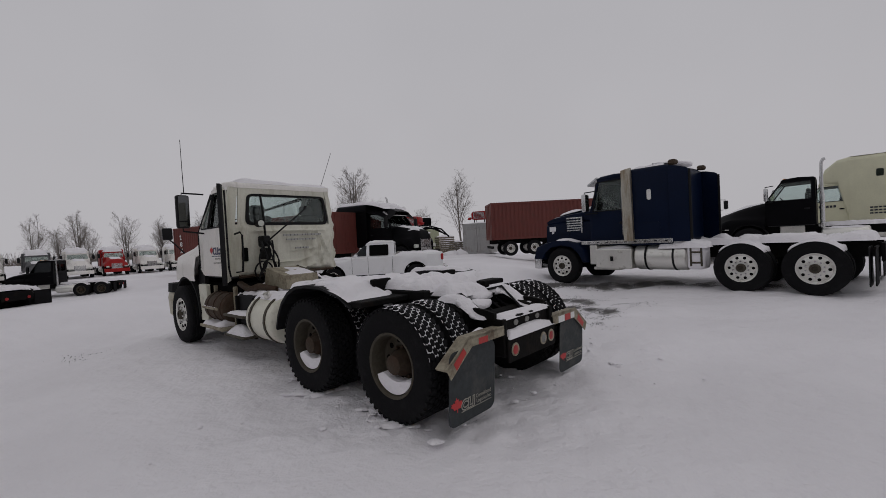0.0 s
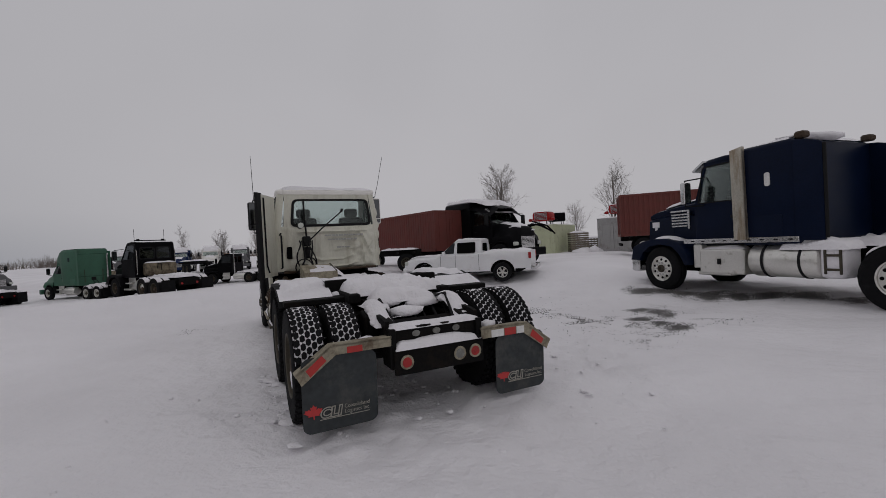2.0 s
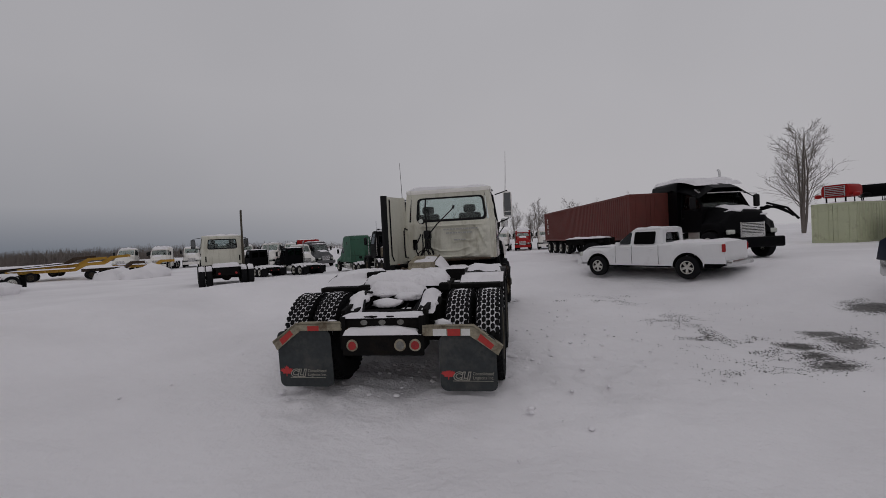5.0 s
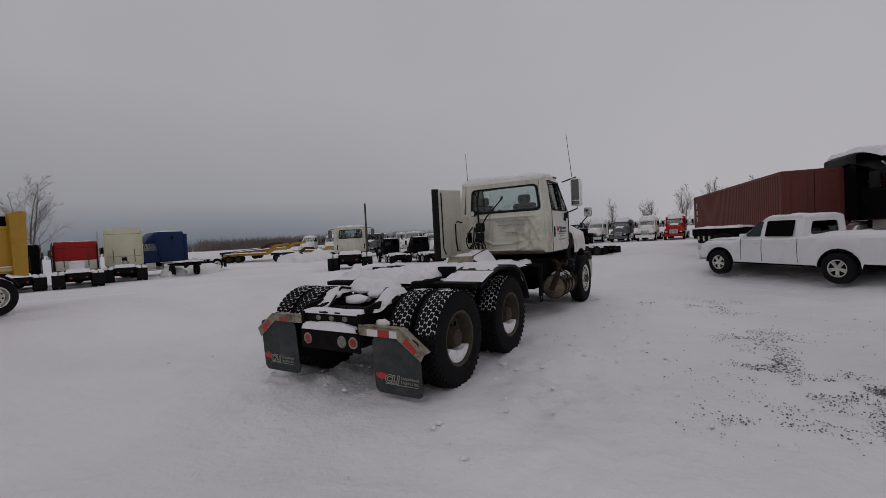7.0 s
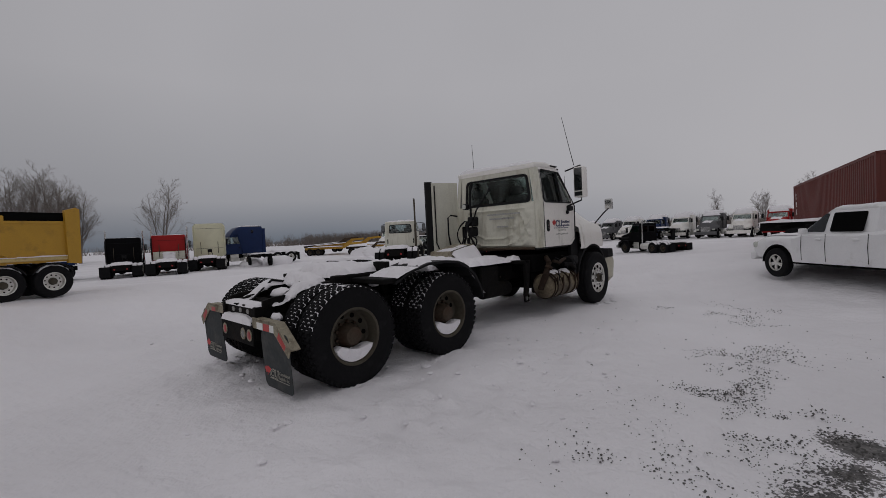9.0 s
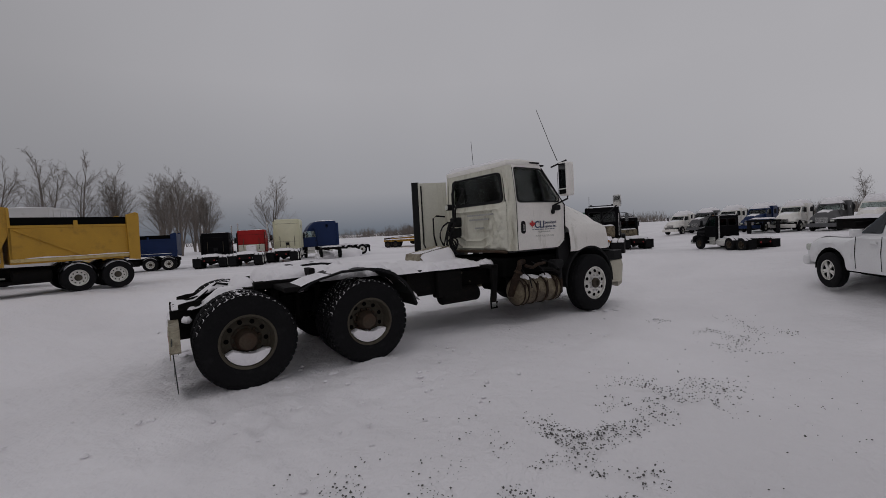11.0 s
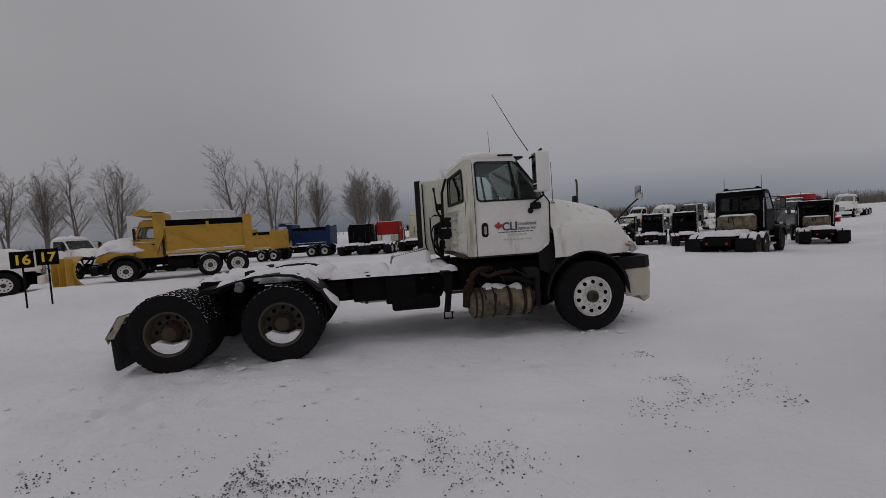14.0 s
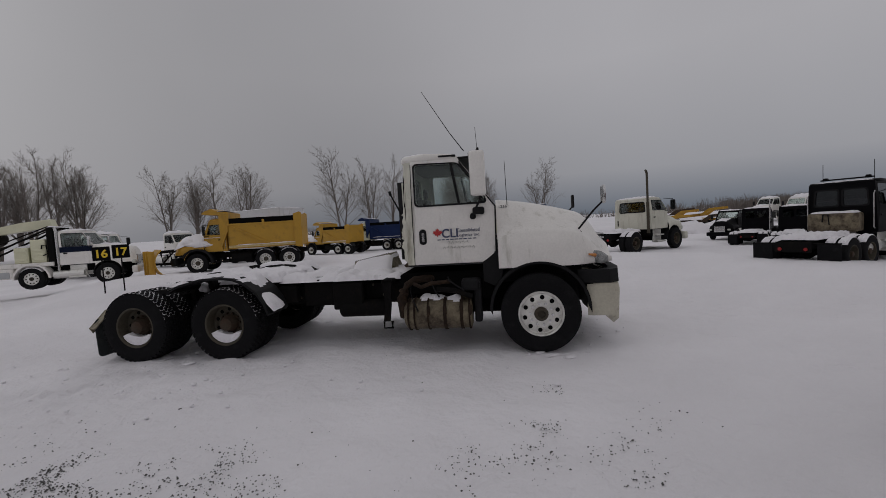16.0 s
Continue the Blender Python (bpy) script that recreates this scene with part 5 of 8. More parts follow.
    # fifth-wheel ramps and springs seen through the snow
    for s in (1, -1):
        for nm, a, b in (("ramp", (-2.05, s * 0.34, 0.98), (-1.25, s * 0.46, 1.02)), ("fifth_wheel_bracket", (-1.15, s * 0.46, 1.0), (-0.55, s * 0.58, 1.10)), ("spring_hanger", (-1.70, s * 0.46, 0.66), (-1.50, s * 0.56, 0.98)),
                         ("spring_hanger", (0.55, s * 0.46, 0.70), (0.85, s * 0.60, 0.96))):
            bm = B()
            box(bm, a, b, 0.012)
            part(nm, bm, FRAME, t)
        for p in ([(-1.9, s * 0.46, 0.80), (-1.40, s * 0.60, 0.66)], [(-0.66, s * 0.50, 0.55), (-0.66, s * 0.50, 0.98)]):
            bm = B()
            tube(bm, p, 0.05, 10)
            part("shock_absorber", bm, FRAME, t)
    # snowed-over catwalk plate with a sawtooth upper edge behind the cab
    bm = B()
    prism(bm, [(1.56, 1.03), (2.40, 1.03), (2.28, 1.36), (1.60, 1.22)], 0.12, 0.64)
    step = part("catwalk_step", bm, BRACKET, t, "tilted grip-strut step plate under snow")
    for k in range(16):
        bm = B()
        x = 1.60 + k * 0.0425
        prism(bm, [(x, 1.222 + k * 0.0087), (x + 0.038, 1.222 + (k + 1) * 0.0087), (x + 0.019, 1.246 + k * 0.0087)], 0.12, 0.135)
        part("tooth", bm, STEEL, step)
    bm = B()
    snow_sheet(bm, 1.60, 2.34, -0.12, 0.60, 0, 0.03, 21, 0.5, 0.035, zf=lambda x, y: (1.04 + (0.165 + (x - 1.6) * 0.19) * smoothstep(-0.14, 0.14, y)) - 0.6 * max(0, x - 2.26))
    part("step_snow", bm, SNOW, step, smooth=80)
    # rear crossmember with three lamps, tail panel, lamps
    bm = B()
    box(bm, (-2.16, -0.42, 0.80), (-2.08, 0.42, 1.00), 0.01)
    box(bm, (-2.30, -0.45, 0.54), (-2.25, 0.43, 0.76), 0.01)
    box(bm, (-2.27, -0.45, 0.75), (-2.06, 0.43, 0.78))
    for s in (1, -1):
        box(bm, (-2.24, s * 0.40, 0.60), (-1.95, s * 0.46, 1.0), 0.01)
    part("rear_crossmember", bm, FRAME, t)
    for y in (-0.2, 0.0, 0.2):
        bm = B()
        tube(bm, [(-2.155, y, 0.90), (-2.175, y, 0.90)], 0.038, 14)
        part("marker_lamp", bm, LENS_DULL, t)
    for y, m, nm in ((0.32, LENS_RED, "tail_lamp"), (-0.36, LENS_RED, "tail_lamp"), (-0.20, LENS_DULL, "reversing_lamp")):
        bm = B()
        tube(bm, [(-2.29, y, 0.655), (-2.315, y, 0.655)], 0.062, 18)
        ring = part(nm + "_housing", bm, BRACKET, t)
        bm = B()
        revolve_pts = [(0.0, 0.0), (0.03, -0.002), (0.053, -0.010), (0.055, -0.016)]
        secs = [[V(-2.322 - d, y + max(r, 0.001) * math.cos(q * math.tau / 18), 0.655 + max(r, 0.001) * math.sin(q * math.tau / 18)) for q in range(18)] for r, d in revolve_pts]
        rings_mesh(bm, secs, cap=False)
        part("lens", bm, m, ring, smooth=60)
    for x0, x1, y0, y1, z, th, seed, cover in ((-2.33, -2.05, -0.43, 0.42, 0.785, 0.075, 31, 0.45), (-2.20, -1.94, -0.46, 0.46, 1.0, 0.06, 32, 0.5), (-2.0, -1.22, 0.32, 0.52, 1.02, 0.06, 33, 0.55), (-2.0, -1.22, -0.52, -0.32, 1.02, 0.06, 34, 0.55)):
        bm = B()
        snow_sheet(bm, x0, x1, y0, y1, z, th, seed, cover, 0.03)
        part("tail_snow", bm, SNOW, t, smooth=80)
    for k, (x, y, z, r) in enumerate(((-1.84, 0.43, 0.99, 0.08), (-1.60, 0.41, 1.00, 0.09), (-1.72, -0.43, 0.99, 0.08), (-1.46, -0.41, 1.00, 0.09), (-1.50, 0.10, 0.92, 0.14), (-1.34, -0.14, 0.97, 0.13), (-1.22, 0.20, 1.00, 0.12))):
        bm = B()
        snow_lump(bm, (x, y, z), (r, r * 1.4, 0.055), k + 3, 0.8)
        part("tail_snow", bm, SNOW, t, smooth=80)
    # flap brackets, tape and flaps
    for s in (1, -1):
        bm = B()
        sect = [(s * 0.44, 0.92), (s * 0.96, 0.92), (s * 1.25, 0.70), (s * 1.20, 0.60), (s * 0.92, 0.80), (s * 0.44, 0.80)]
        prism(bm, sect, -2.24, -2.22, plane="yz")
        a = [(s * 0.44, 0.905), (s * 0.96, 0.905), (s * 1.25, 0.69), (s * 1.24, 0.675), (s * 0.95, 0.89), (s * 0.44, 0.89)]
        prism(bm, a, -2.24, -2.06, plane="yz")
        br = part("flap_bracket", bm, BRACKET, t, "weathered beige bent bracket")
        for (ya, za, yb, zb), m in (((0.70, 0.80, 0.83, 0.87), TAPE_RED), ((0.84, 0.80, 0.93, 0.87), TAPE_WHITE), ((0.55, 0.80, 0.69, 0.87), TAPE_WHITE)):
            if s > 0 and m == TAPE_WHITE:
                continue
            bm = B()
            prism(bm, [(s * ya, za), (s * yb, za), (s * yb, zb), (s * ya, zb)], -2.243, -2.246, plane="yz")
            part("reflective_tape", bm, m, br)
        bm = B()
        prism(bm, [(s * 1.00, 0.765), (s * 1.13, 0.665), (s * 1.165, 0.715), (s * 1.035, 0.815)], -2.243, -2.246, plane="yz")
        part("reflective_tape", bm, TAPE_RED, br)
        bm = B()
        lo, hi = (0.58, 1.20) if s > 0 else (-1.18, -0.60)
        o = rounded(lo, hi, 0.14 if s > 0 else 0.18, 0.80, 0.07)
        rows = []
        for d in (0.0, 0.012):
            rows.append([V(-2.205 + d + 0.06 * ((0.80 - z) / 0.6) ** 1.5 + 0.02 * math.sin(y * 5), y, z) for y, z in o])
        rings_mesh(bm, rows)
        fl = part("mud_flap", bm, FLAP, t, "dark grey rubber mud flap with worn lettering")
        if s < 0:
            # this side is bent back and sags
            for ob in (br, fl):
                ob.location += V(-0.05, 0, -0.06)
        yl = 1.12 if s > 0 else -0.68
        face = Matrix.Translation((-2.166, yl, 0.275 if s > 0 else 0.315)) @ Matrix.Rotation(radians(-90), 4, "Z") @ Matrix.Rotation(radians(84), 4, "X")
        slant = Matrix(((1, 0.2, 0, 0), (0, 1, 0, 0), (0, 0, 1, 0), (0, 0, 0, 1)))
        words("flap_lettering", "CLI", 0.118, face @ Matrix.Translation((0.052, 0.0, 0.012)) @ slant, INK_FLAP, fl, "pale outlined slanted capital letters", bold=0.010)
        words("letter_filling", "CLI", 0.118, face @ Matrix.Translation((0.052, 0.0, 0.0155)) @ slant, FLAP, fl, bold=0.0)
        words("flap_lettering", "Consolidated", 0.050, face @ Matrix.Translation((0.252, 0.050, 0.012)), INK_FLAP, fl, squash=0.80)
        words("flap_lettering", "Logistics Inc.", 0.050, face @ Matrix.Translation((0.252, 0.004, 0.012)), INK_FLAP, fl, squash=0.84)
        bm = B()
        bm.faces.new([bm.verts.new(face @ V(a, b, 0.0125)) for a, b in ((0.05, -0.020), (0.46, -0.020), (0.46, -0.013), (0.05, -0.013))])
        part("underline", bm, INK_FLAP, fl)
        bm = B()
        shape = leaf_shape(0.082, 0.005, 0.050)
        bm.faces.new([bm.verts.new(face @ V(a, b, 0.013)) for a, b in shape])
        part("leaf_decal", bm, INK_RED, fl, "red leaf shape")
    # right flank: aftertreatment canister, hanging strap, boxes
    bm = B()
    barrel(bm, 2.67, 3.79, -1.0, 0.545, 0.215)
    can = part("aftertreatment_canister", bm, TANK, t, "stained beige exhaust canister with straps", smooth=40)
    for x in (2.72, 2.90, 3.12, 3.38, 3.62, 3.74):
        bm = B()
        strap(bm, x, -1.0, 0.545, 0.218, 0.022 if x in (3.12, 3.74) else 0.045)
        box(bm, (x, -1.23, 0.56), (x + 0.05, -1.19, 0.68), 0.008)
        tube(bm, [(x + 0.025, -1.22, 0.54), (x + 0.025, -1.22, 0.71)], 0.010, 6)
        part("canister_strap", bm, DARKRUST, can)
    bm = B()
    snow_sheet(bm, 2.98, 3.66, -1.15, -0.86, 0, 0.07, 61, 0.36, 0.03, zf=lambda x, y: 0.54 + math.sqrt(max(0.001, 0.217 ** 2 - (y + 1.0) ** 2)))
    part("canister_snow", bm, SNOW, can, smooth=80)
    bm = B()
    tube(bm, [(2.66, -0.98, 0.50), (2.66, -1.10, 0.78), (2.72, -1.12, 0.96), (2.92, -1.02, 1.02), (3.2, -0.86, 1.02)], 0.050, 12)
    tube(bm, [(2.69, -1.12, 0.86), (2.71, -1.125, 0.89)], 0.066, 14)
    part("exhaust_elbow", bm, DARKRUST, t, "rust-brown exhaust elbow with a clamp", smooth=40)
    bm = B()
    tube(bm, [(2.94, -1.14, 0.98), (3.06, -1.20, 0.94), (3.20, -1.18, 0.98), (3.5, -1.10, 0.99)], 0.028, 10)
    part("exhaust_pipe", bm, DARKRUST, t, smooth=40)
    for k, (x0, z0, x1, z1) in enumerate(((2.82, 1.0, 3.0, 0.62), (3.20, 1.02, 3.34, 0.80), (3.46, 1.04, 3.70, 0.88))):
        bm = B()
        tube(bm, [(x0, -1.05, z0), (x0 + 0.03, -1.17, (z0 + z1) / 2 + 0.05), ((x0 + x1) / 2, -1.24, (z0 + z1) / 2), (x1, -1.23, z1)], 0.011, 6)
        part("sensor_cable", bm, PLASTIC, t)
    bm = B()
    tube(bm, [(3.3, -1.16, 0.90), (3.55, -1.20, 0.88), (3.80, -1.14, 0.78)], 0.035, 8)
    part("sensor_pipe", bm, FRAME, t)
    bm = B()
    box(bm, (3.82, -1.12, 0.42), (3.92, -0.8, 1.0), 0.03, 2)
    box(bm, (3.66, -1.18, 0.86), (3.90, -1.0, 1.02), 0.04, 2)
    part("sensor_box", bm, PLASTIC, t)
    bm = B()
    box(bm, (2.84, -0.78, 0.40), (3.70, -0.70, 1.05), 0.02)
    part("heat_shield", bm, FRAME, t)
    bm = B()
    prism(bm, [(2.42, 1.02), (2.54, 1.02), (2.52, 0.66), (2.50, 0.42), (2.40, 0.42), (2.44, 0.66)], -0.90, -0.84)
    tube(bm, [(2.40, -0.87, 0.42), (2.40, -0.87, 0.32), (2.52, -0.87, 0.32), (2.52, -0.87, 0.42)], 0.015, 6)
    box(bm, (2.40, -0.90, 0.96), (2.54, -0.42, 1.02), 0.01)
    part("step_hanger", bm, FRAME, t)
    bm = B()
    box(bm, (1.46, -0.62, 0.56), (1.98, -0.44, 0.98), 0.02)
    box(bm, (0.95, -0.52, 0.62), (1.55, -0.44, 1.02), 0.01)
    part("battery_box", bm, FRAME, t)
    bm = B()
    barrel(bm, 1.55, 2.38, -0.52, 0.56, 0.13, 16)
    part("air_tank", bm, FRAME, t, smooth=40)
    for k in range(9):
        bm = B()
        tube(bm, [(0.85 + 0.18 * k, -0.43, 0.74 + 0.16 * (k % 2)), (0.85 + 0.18 * k, -0.455, 0.74 + 0.16 * (k % 2))], 0.018, 6)
        part("rail_bolt", bm, STEEL, t)
    bm = B()
    box(bm, (0.98, -0.47, 0.86), (1.10, -0.44, 0.95), 0.005)
    part("rust_plate", bm, RUSTY, t)
    # plain blocks for floor and engine, coloured near-black as the shade under the cab
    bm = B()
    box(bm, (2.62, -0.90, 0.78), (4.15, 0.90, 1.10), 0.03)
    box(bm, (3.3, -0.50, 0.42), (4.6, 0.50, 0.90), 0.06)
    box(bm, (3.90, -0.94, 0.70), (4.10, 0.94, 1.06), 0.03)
    part("underbody", bm, DEADBLACK, t)
    # left flank: fuel tank, step, battery box
    bm = B()
    barrel(bm, 0.92, 1.74, 0.90, 0.68, 0.32, dome=0.07)
    tk = part("fuel_tank", bm, CREAM, t, "cream painted round fuel tank", smooth=40)
    for x in (1.06, 1.52):
        bm = B()
        strap(bm, x, 0.90, 0.68, 0.322, 0.05)
        part("tank_strap", bm, STEEL, tk)
    bm = B()
    tube(bm, [(1.30, 1.05, 0.98), (1.30, 1.08, 1.04)], 0.05, 12)
    part("filler_cap", bm, ALU, tk)
    bm = B()
    box(bm, (1.84, 0.50, 0.46), (2.56, 0.98, 0.96), 0.03, 2)
    part("battery_case", bm, PLASTIC, t)
    for z in (0.36, 0.66):
        bm = B()
        box(bm, (1.86, 0.96, z), (2.58, 1.20, z + 0.035), 0.01)
        part("side_step", bm, STEEL, t)
    for x in (1.88, 2.52):
        bm = B()
        box(bm, (x, 0.98, 0.34), (x + 0.03, 1.03, 0.94), 0.006)
        part("step_bracket", bm, FRAME, t)
    bm = B()
    tube(bm, [(1.80, 0.70, 1.02), (2.05, 0.86, 1.08), (2.35, 0.88, 1.02), (2.70, 0.84, 1.10)], 0.05, 10)
    part("intake_pipe", bm, RUSTY, t, smooth=40)
    bm = B()
    barrel(bm, 2.70, 3.70, 0.90, 0.72, 0.24)
    for x in (2.85, 3.2, 3.5):
        strap(bm, x, 0.90, 0.72, 0.24, 0.05)
    part("exhaust_filter", bm, RUSTY, t, smooth=40)
    bm = B()
    box(bm, (2.62, 0.86, 0.40), (3.72, 1.20, 0.45), 0.01)
    box(bm, (3.0, 0.94, 0.70), (3.7, 1.16, 0.74), 0.01)
    for x in (2.66, 3.66):
        box(bm, (x, 0.90, 0.40), (x + 0.04, 0.96, 1.06), 0.008)
    part("entry_step", bm, BRACKET, t)
    bm = B()
    snow_pad(bm, 2.66, 3.68, 0.86, 1.19, 0.45, 0.12, 41, 12, 7, 0.1)
    snow_pad(bm, 3.02, 3.68, 0.94, 1.15, 0.74, 0.07, 42, 8, 6, 0.1)
    snow_sheet(bm, 0.96, 1.72, 0.70, 1.10, 0, 0.06, 43, 0.5, 0.035, zf=lambda x, y: 0.67 + math.sqrt(max(0.001, 0.32 ** 2 - (y - 0.90) ** 2)))
    snow_sheet(bm, 1.86, 2.58, 0.55, 0.98, 0.96, 0.08, 44, 0.35, 0.035)
    snow_pad(bm, 1.88, 2.56, 0.98, 1.18, 0.395, 0.12, 45, 8, 5, 0.1)
    snow_pad(bm, 1.88, 2.56, 0.98, 1.18, 0.695, 0.07, 46, 8, 5, 0.1)
    part("step_snow", bm, SNOW, t, smooth=80)
    bm = B()
    prism(bm, round_quad([(3.72, 0.46), (4.04, 0.46), (4.10, 1.08), (3.74, 1.08)], 0.03), 1.0, 1.06)
    part("cab_skirt", bm, CREAM, t)
    # frost on the right cab corner and fender lip
    bm = B()
    snow_pad(bm, 0.40, 0.80, -1.22, -0.80, 0, 0.10, 51, 8, 8, 0.25, zf=lambda x, y: 1.06 - (x - 0.40) * 0.95)
    part("fender_snow", bm, SNOW, t, smooth=80)
    proportion(t)
    return t


def proportion(t):
    """True proportions of this tractor: short bonnet and cab, low roof, low tail."""
    along = [(-2.9, -2.70), (-2.32, -2.16), (-2.16, -2.09), (-1.9, -1.86), (-1.32, -1.42), (-0.8, -0.84), (0.0, 0.0), (1.6, 1.54), (2.5, 2.34), (2.70, 2.66), (2.955, 2.78), (3.095, 2.92), (3.335, 3.12), (3.68, 3.44), (4.16, 3.92), (4.74, 4.45), (5.65, 5.28), (6.07, 5.54), (6.6, 6.0)]
    up = [(-1.0, -1.0), (1.22, 1.22), (1.70, 1.61), (2.13, 2.04), (2.62, 2.50), (2.77, 2.60), (2.86, 2.68), (3.0, 2.80), (4.0, 3.78)]
    tail = [(-1.0, -1.04), (0.14, 0.10), (0.655, 0.56), (0.76, 0.68), (0.80, 0.72), (0.92, 0.81), (1.0, 0.86), (1.14, 0.94), (4.0, 3.8)]

    def bend(table, v):
        for (a, p), (b, q) in zip(table, table[1:]):
            if v <= b:
                return p + (v - a) / (b - a) * (q - p)
        return v

    moved = [(ob, ob.location + (ob.parent.location if ob.parent != t else V(0, 0, 0))) for ob in t.children_recursive
             if not ob.name.startswith(("wheel", "inner_wheel", "unit_number")) and ob.name.split(".")[0] != "bonnet" and not ob.parent.name.startswith(("wheel", "inner_wheel"))]
    for ob, shift in moved:
        for v in ob.data.vertices:
            x, y, z = v.co + shift
            w = 1 - smoothstep(-1.95, -1.5, x)
            v.co = V(bend(along, x), y, w * bend(tail, z) + (1 - w) * bend(up, z))
        ob.location = V(0, 0, 0)


day_cab_tractor()

# ---- the other vehicles of the yard ----


def sized(x, y, heading, s, sink=0.0):
    return standing(x, y, heading, sink) @ Matrix.Diagonal((s, s, s, 1))


def tractor(name, m, label, paint, cab_top=2.75, sleeper=0.0, sleeper_top=3.2, axles=(-4.6, -5.93), nose=1.15, aero=True, bonnet_top=(2.02, 1.72), stacks=(), rims="white", rear=None,
            group="trucks parked in the yard", bonnet_snow=True, roof_slope=0.0, duals=True, mirror_paint=None, tanks=True, deck_snow=0.13, glass=None, category="truck",
            roof_paint=None, flapped=True, visor=False, marker=True, far=False, snow_roof=0.10, cab_x=(-1.95, -0.52), slope=0.50, near=False):
    """A road tractor with its front axle over the origin, facing +x."""
    t = thing(name, m, label, category, group)
    x0, x1 = cab_x
    rear = rear or ((-0.62, 0.62, 2.02, cab_top - 0.16),)
    cab(t, x0, x1, 1.0, 1.08, cab_top, paint, belt=1.98, slope=slope, hwt=0.92, rear=rear, glass=glass or GLASS, window_trim=not far, roof_paint=roof_paint)
    for s in (1, -1):
        for nm, z, sx in (("door_handle", 1.62, x0 + 0.16), ("step", 0.50, x0 + 0.3)):
            bm = B()
            if nm == "step":
                box(bm, (sx, s * 0.86, 0.42), (sx + 0.75, s * 1.12, 0.50), 0.02)
                box(bm, (sx + 0.05, s * 0.86, 0.74), (sx + 0.7, s * 1.06, 0.80), 0.02)
                box(bm, (sx + 0.02, s * 0.80, 0.42), (sx + 0.73, s * 0.88, 1.06), 0.02)
            else:
                box(bm, (sx, s * 1.0, z), (sx + 0.16, s * 1.03, z + 0.06), 0.012)
            part(nm, bm, PLASTIC if nm != "step" else ALU, t)
        mirror(t, x1 - 0.12, s * 1.32, 1.98, 2.46, mirror_paint or PLASTIC, (x1 - 0.25, 0.95, 1.94, 2.55), 0.12, 0.22)
        wheel(t, 0, s * 1.04, "alu" if rims == "alu" else rims, "tyre_steer" if not far else "tyre_far", turn=20, near=near)
        for i, ax in enumerate(axles):
            wheel(t, ax, s * 1.08, rims, "tyre_far", snow=("tyre_top_snow",), turn=33 * i, near=near)
            if duals:
                wheel(t, ax, s * 0.76, rims, "tyre_far", snow=("tyre_top_snow",), hub=False, name="inner_wheel")
    end = axles[-1] - 0.85
    chassis(t, end, nose - 0.15, axles=(0,) + tuple(axles), drive=tuple(axles))
    # bonnet
    if aero:
        hood(t, x1 + 0.01, nose, 1.06, bonnet_top[0], bonnet_top[1], 1.36, 0.0, arch=0.64, zlow=1.02, nose=0.80, paint=paint, hc0=0.78, hc1=0.55, nose_drop=0.40)
    else:
        hood(t, x1 + 0.01, nose, 0.64, bonnet_top[0], bonnet_top[1], bonnet_top[1] - 0.14, 0.0, arch=0.05, zlow=1.0, nose=0.97, paint=paint, hc0=0.58, hc1=0.52, nose_drop=0.05, liner=False)
        for s in (1, -1):
            prof = [(-0.80, 0.62), (-0.70, 0.98), (-0.50, 1.16), (-0.2, 1.24), (0.2, 1.24), (0.55, 1.18), (0.85, 1.06), (0.95, 0.72)]
            inner = [(0.62, 0.70), (0.56, 0.92), (0.35, 1.08), (0.0, 1.14), (-0.35, 1.08), (-0.56, 0.90), (-0.66, 0.62)]
            bm = B()
            prism(bm, prof + inner, s * 0.58, s * 1.20, 0.03)
            part("front_fender", bm, paint, t, smooth=30)
    bm = B()
    zg = bonnet_top[1] - (0.42 if aero else 0.12)
    for k in range(10):
        z = 0.80 + (zg - 0.80) * k / 9
        box(bm, (nose - 0.03, -0.42, z), (nose + 0.02, 0.42, z + 0.035))
    box(bm, (nose - 0.04, -0.47, 0.76), (nose + 0.01, -0.42, zg + 0.06), 0.01)
    box(bm, (nose - 0.04, 0.42, 0.76), (nose + 0.01, 0.47, zg + 0.06), 0.01)
    box(bm, (nose - 0.05, -0.43, 0.78), (nose - 0.02, 0.43, zg + 0.02))
    part("grille", bm, CHROME, t)
    bm = B()
    box(bm, (nose - 0.12, -1.12, 0.42), (nose + 0.16, 1.12, 0.80), 0.06, 3)
    part("bumper", bm, CHROME if not aero else paint, t, smooth=40)
    for s in (1, -1):
        bm = B()
        box(bm, (nose - 0.14, s * 0.66, 0.92), (nose + 0.01, s * 0.94, 1.10), 0.04, 2)
        part("headlight", bm, LENS_CLEAR, t, smooth=40)
        if tanks:
            bm = B()
            barrel(bm, x0 - 1.35, x0 - 0.12, s * 0.86, 0.66, 0.30, 18)
            part("fuel_tank", bm, ALU, t, smooth=40)
            bm = B()
            snow_pad(bm, x0 - 1.3, x0 - 0.15, s * 0.86 - 0.18, s * 0.86 + 0.18, 0.91, 0.08, 3 + s, 8, 5, 0.12)
            part("tank_snow", bm, SNOW, t, smooth=80)
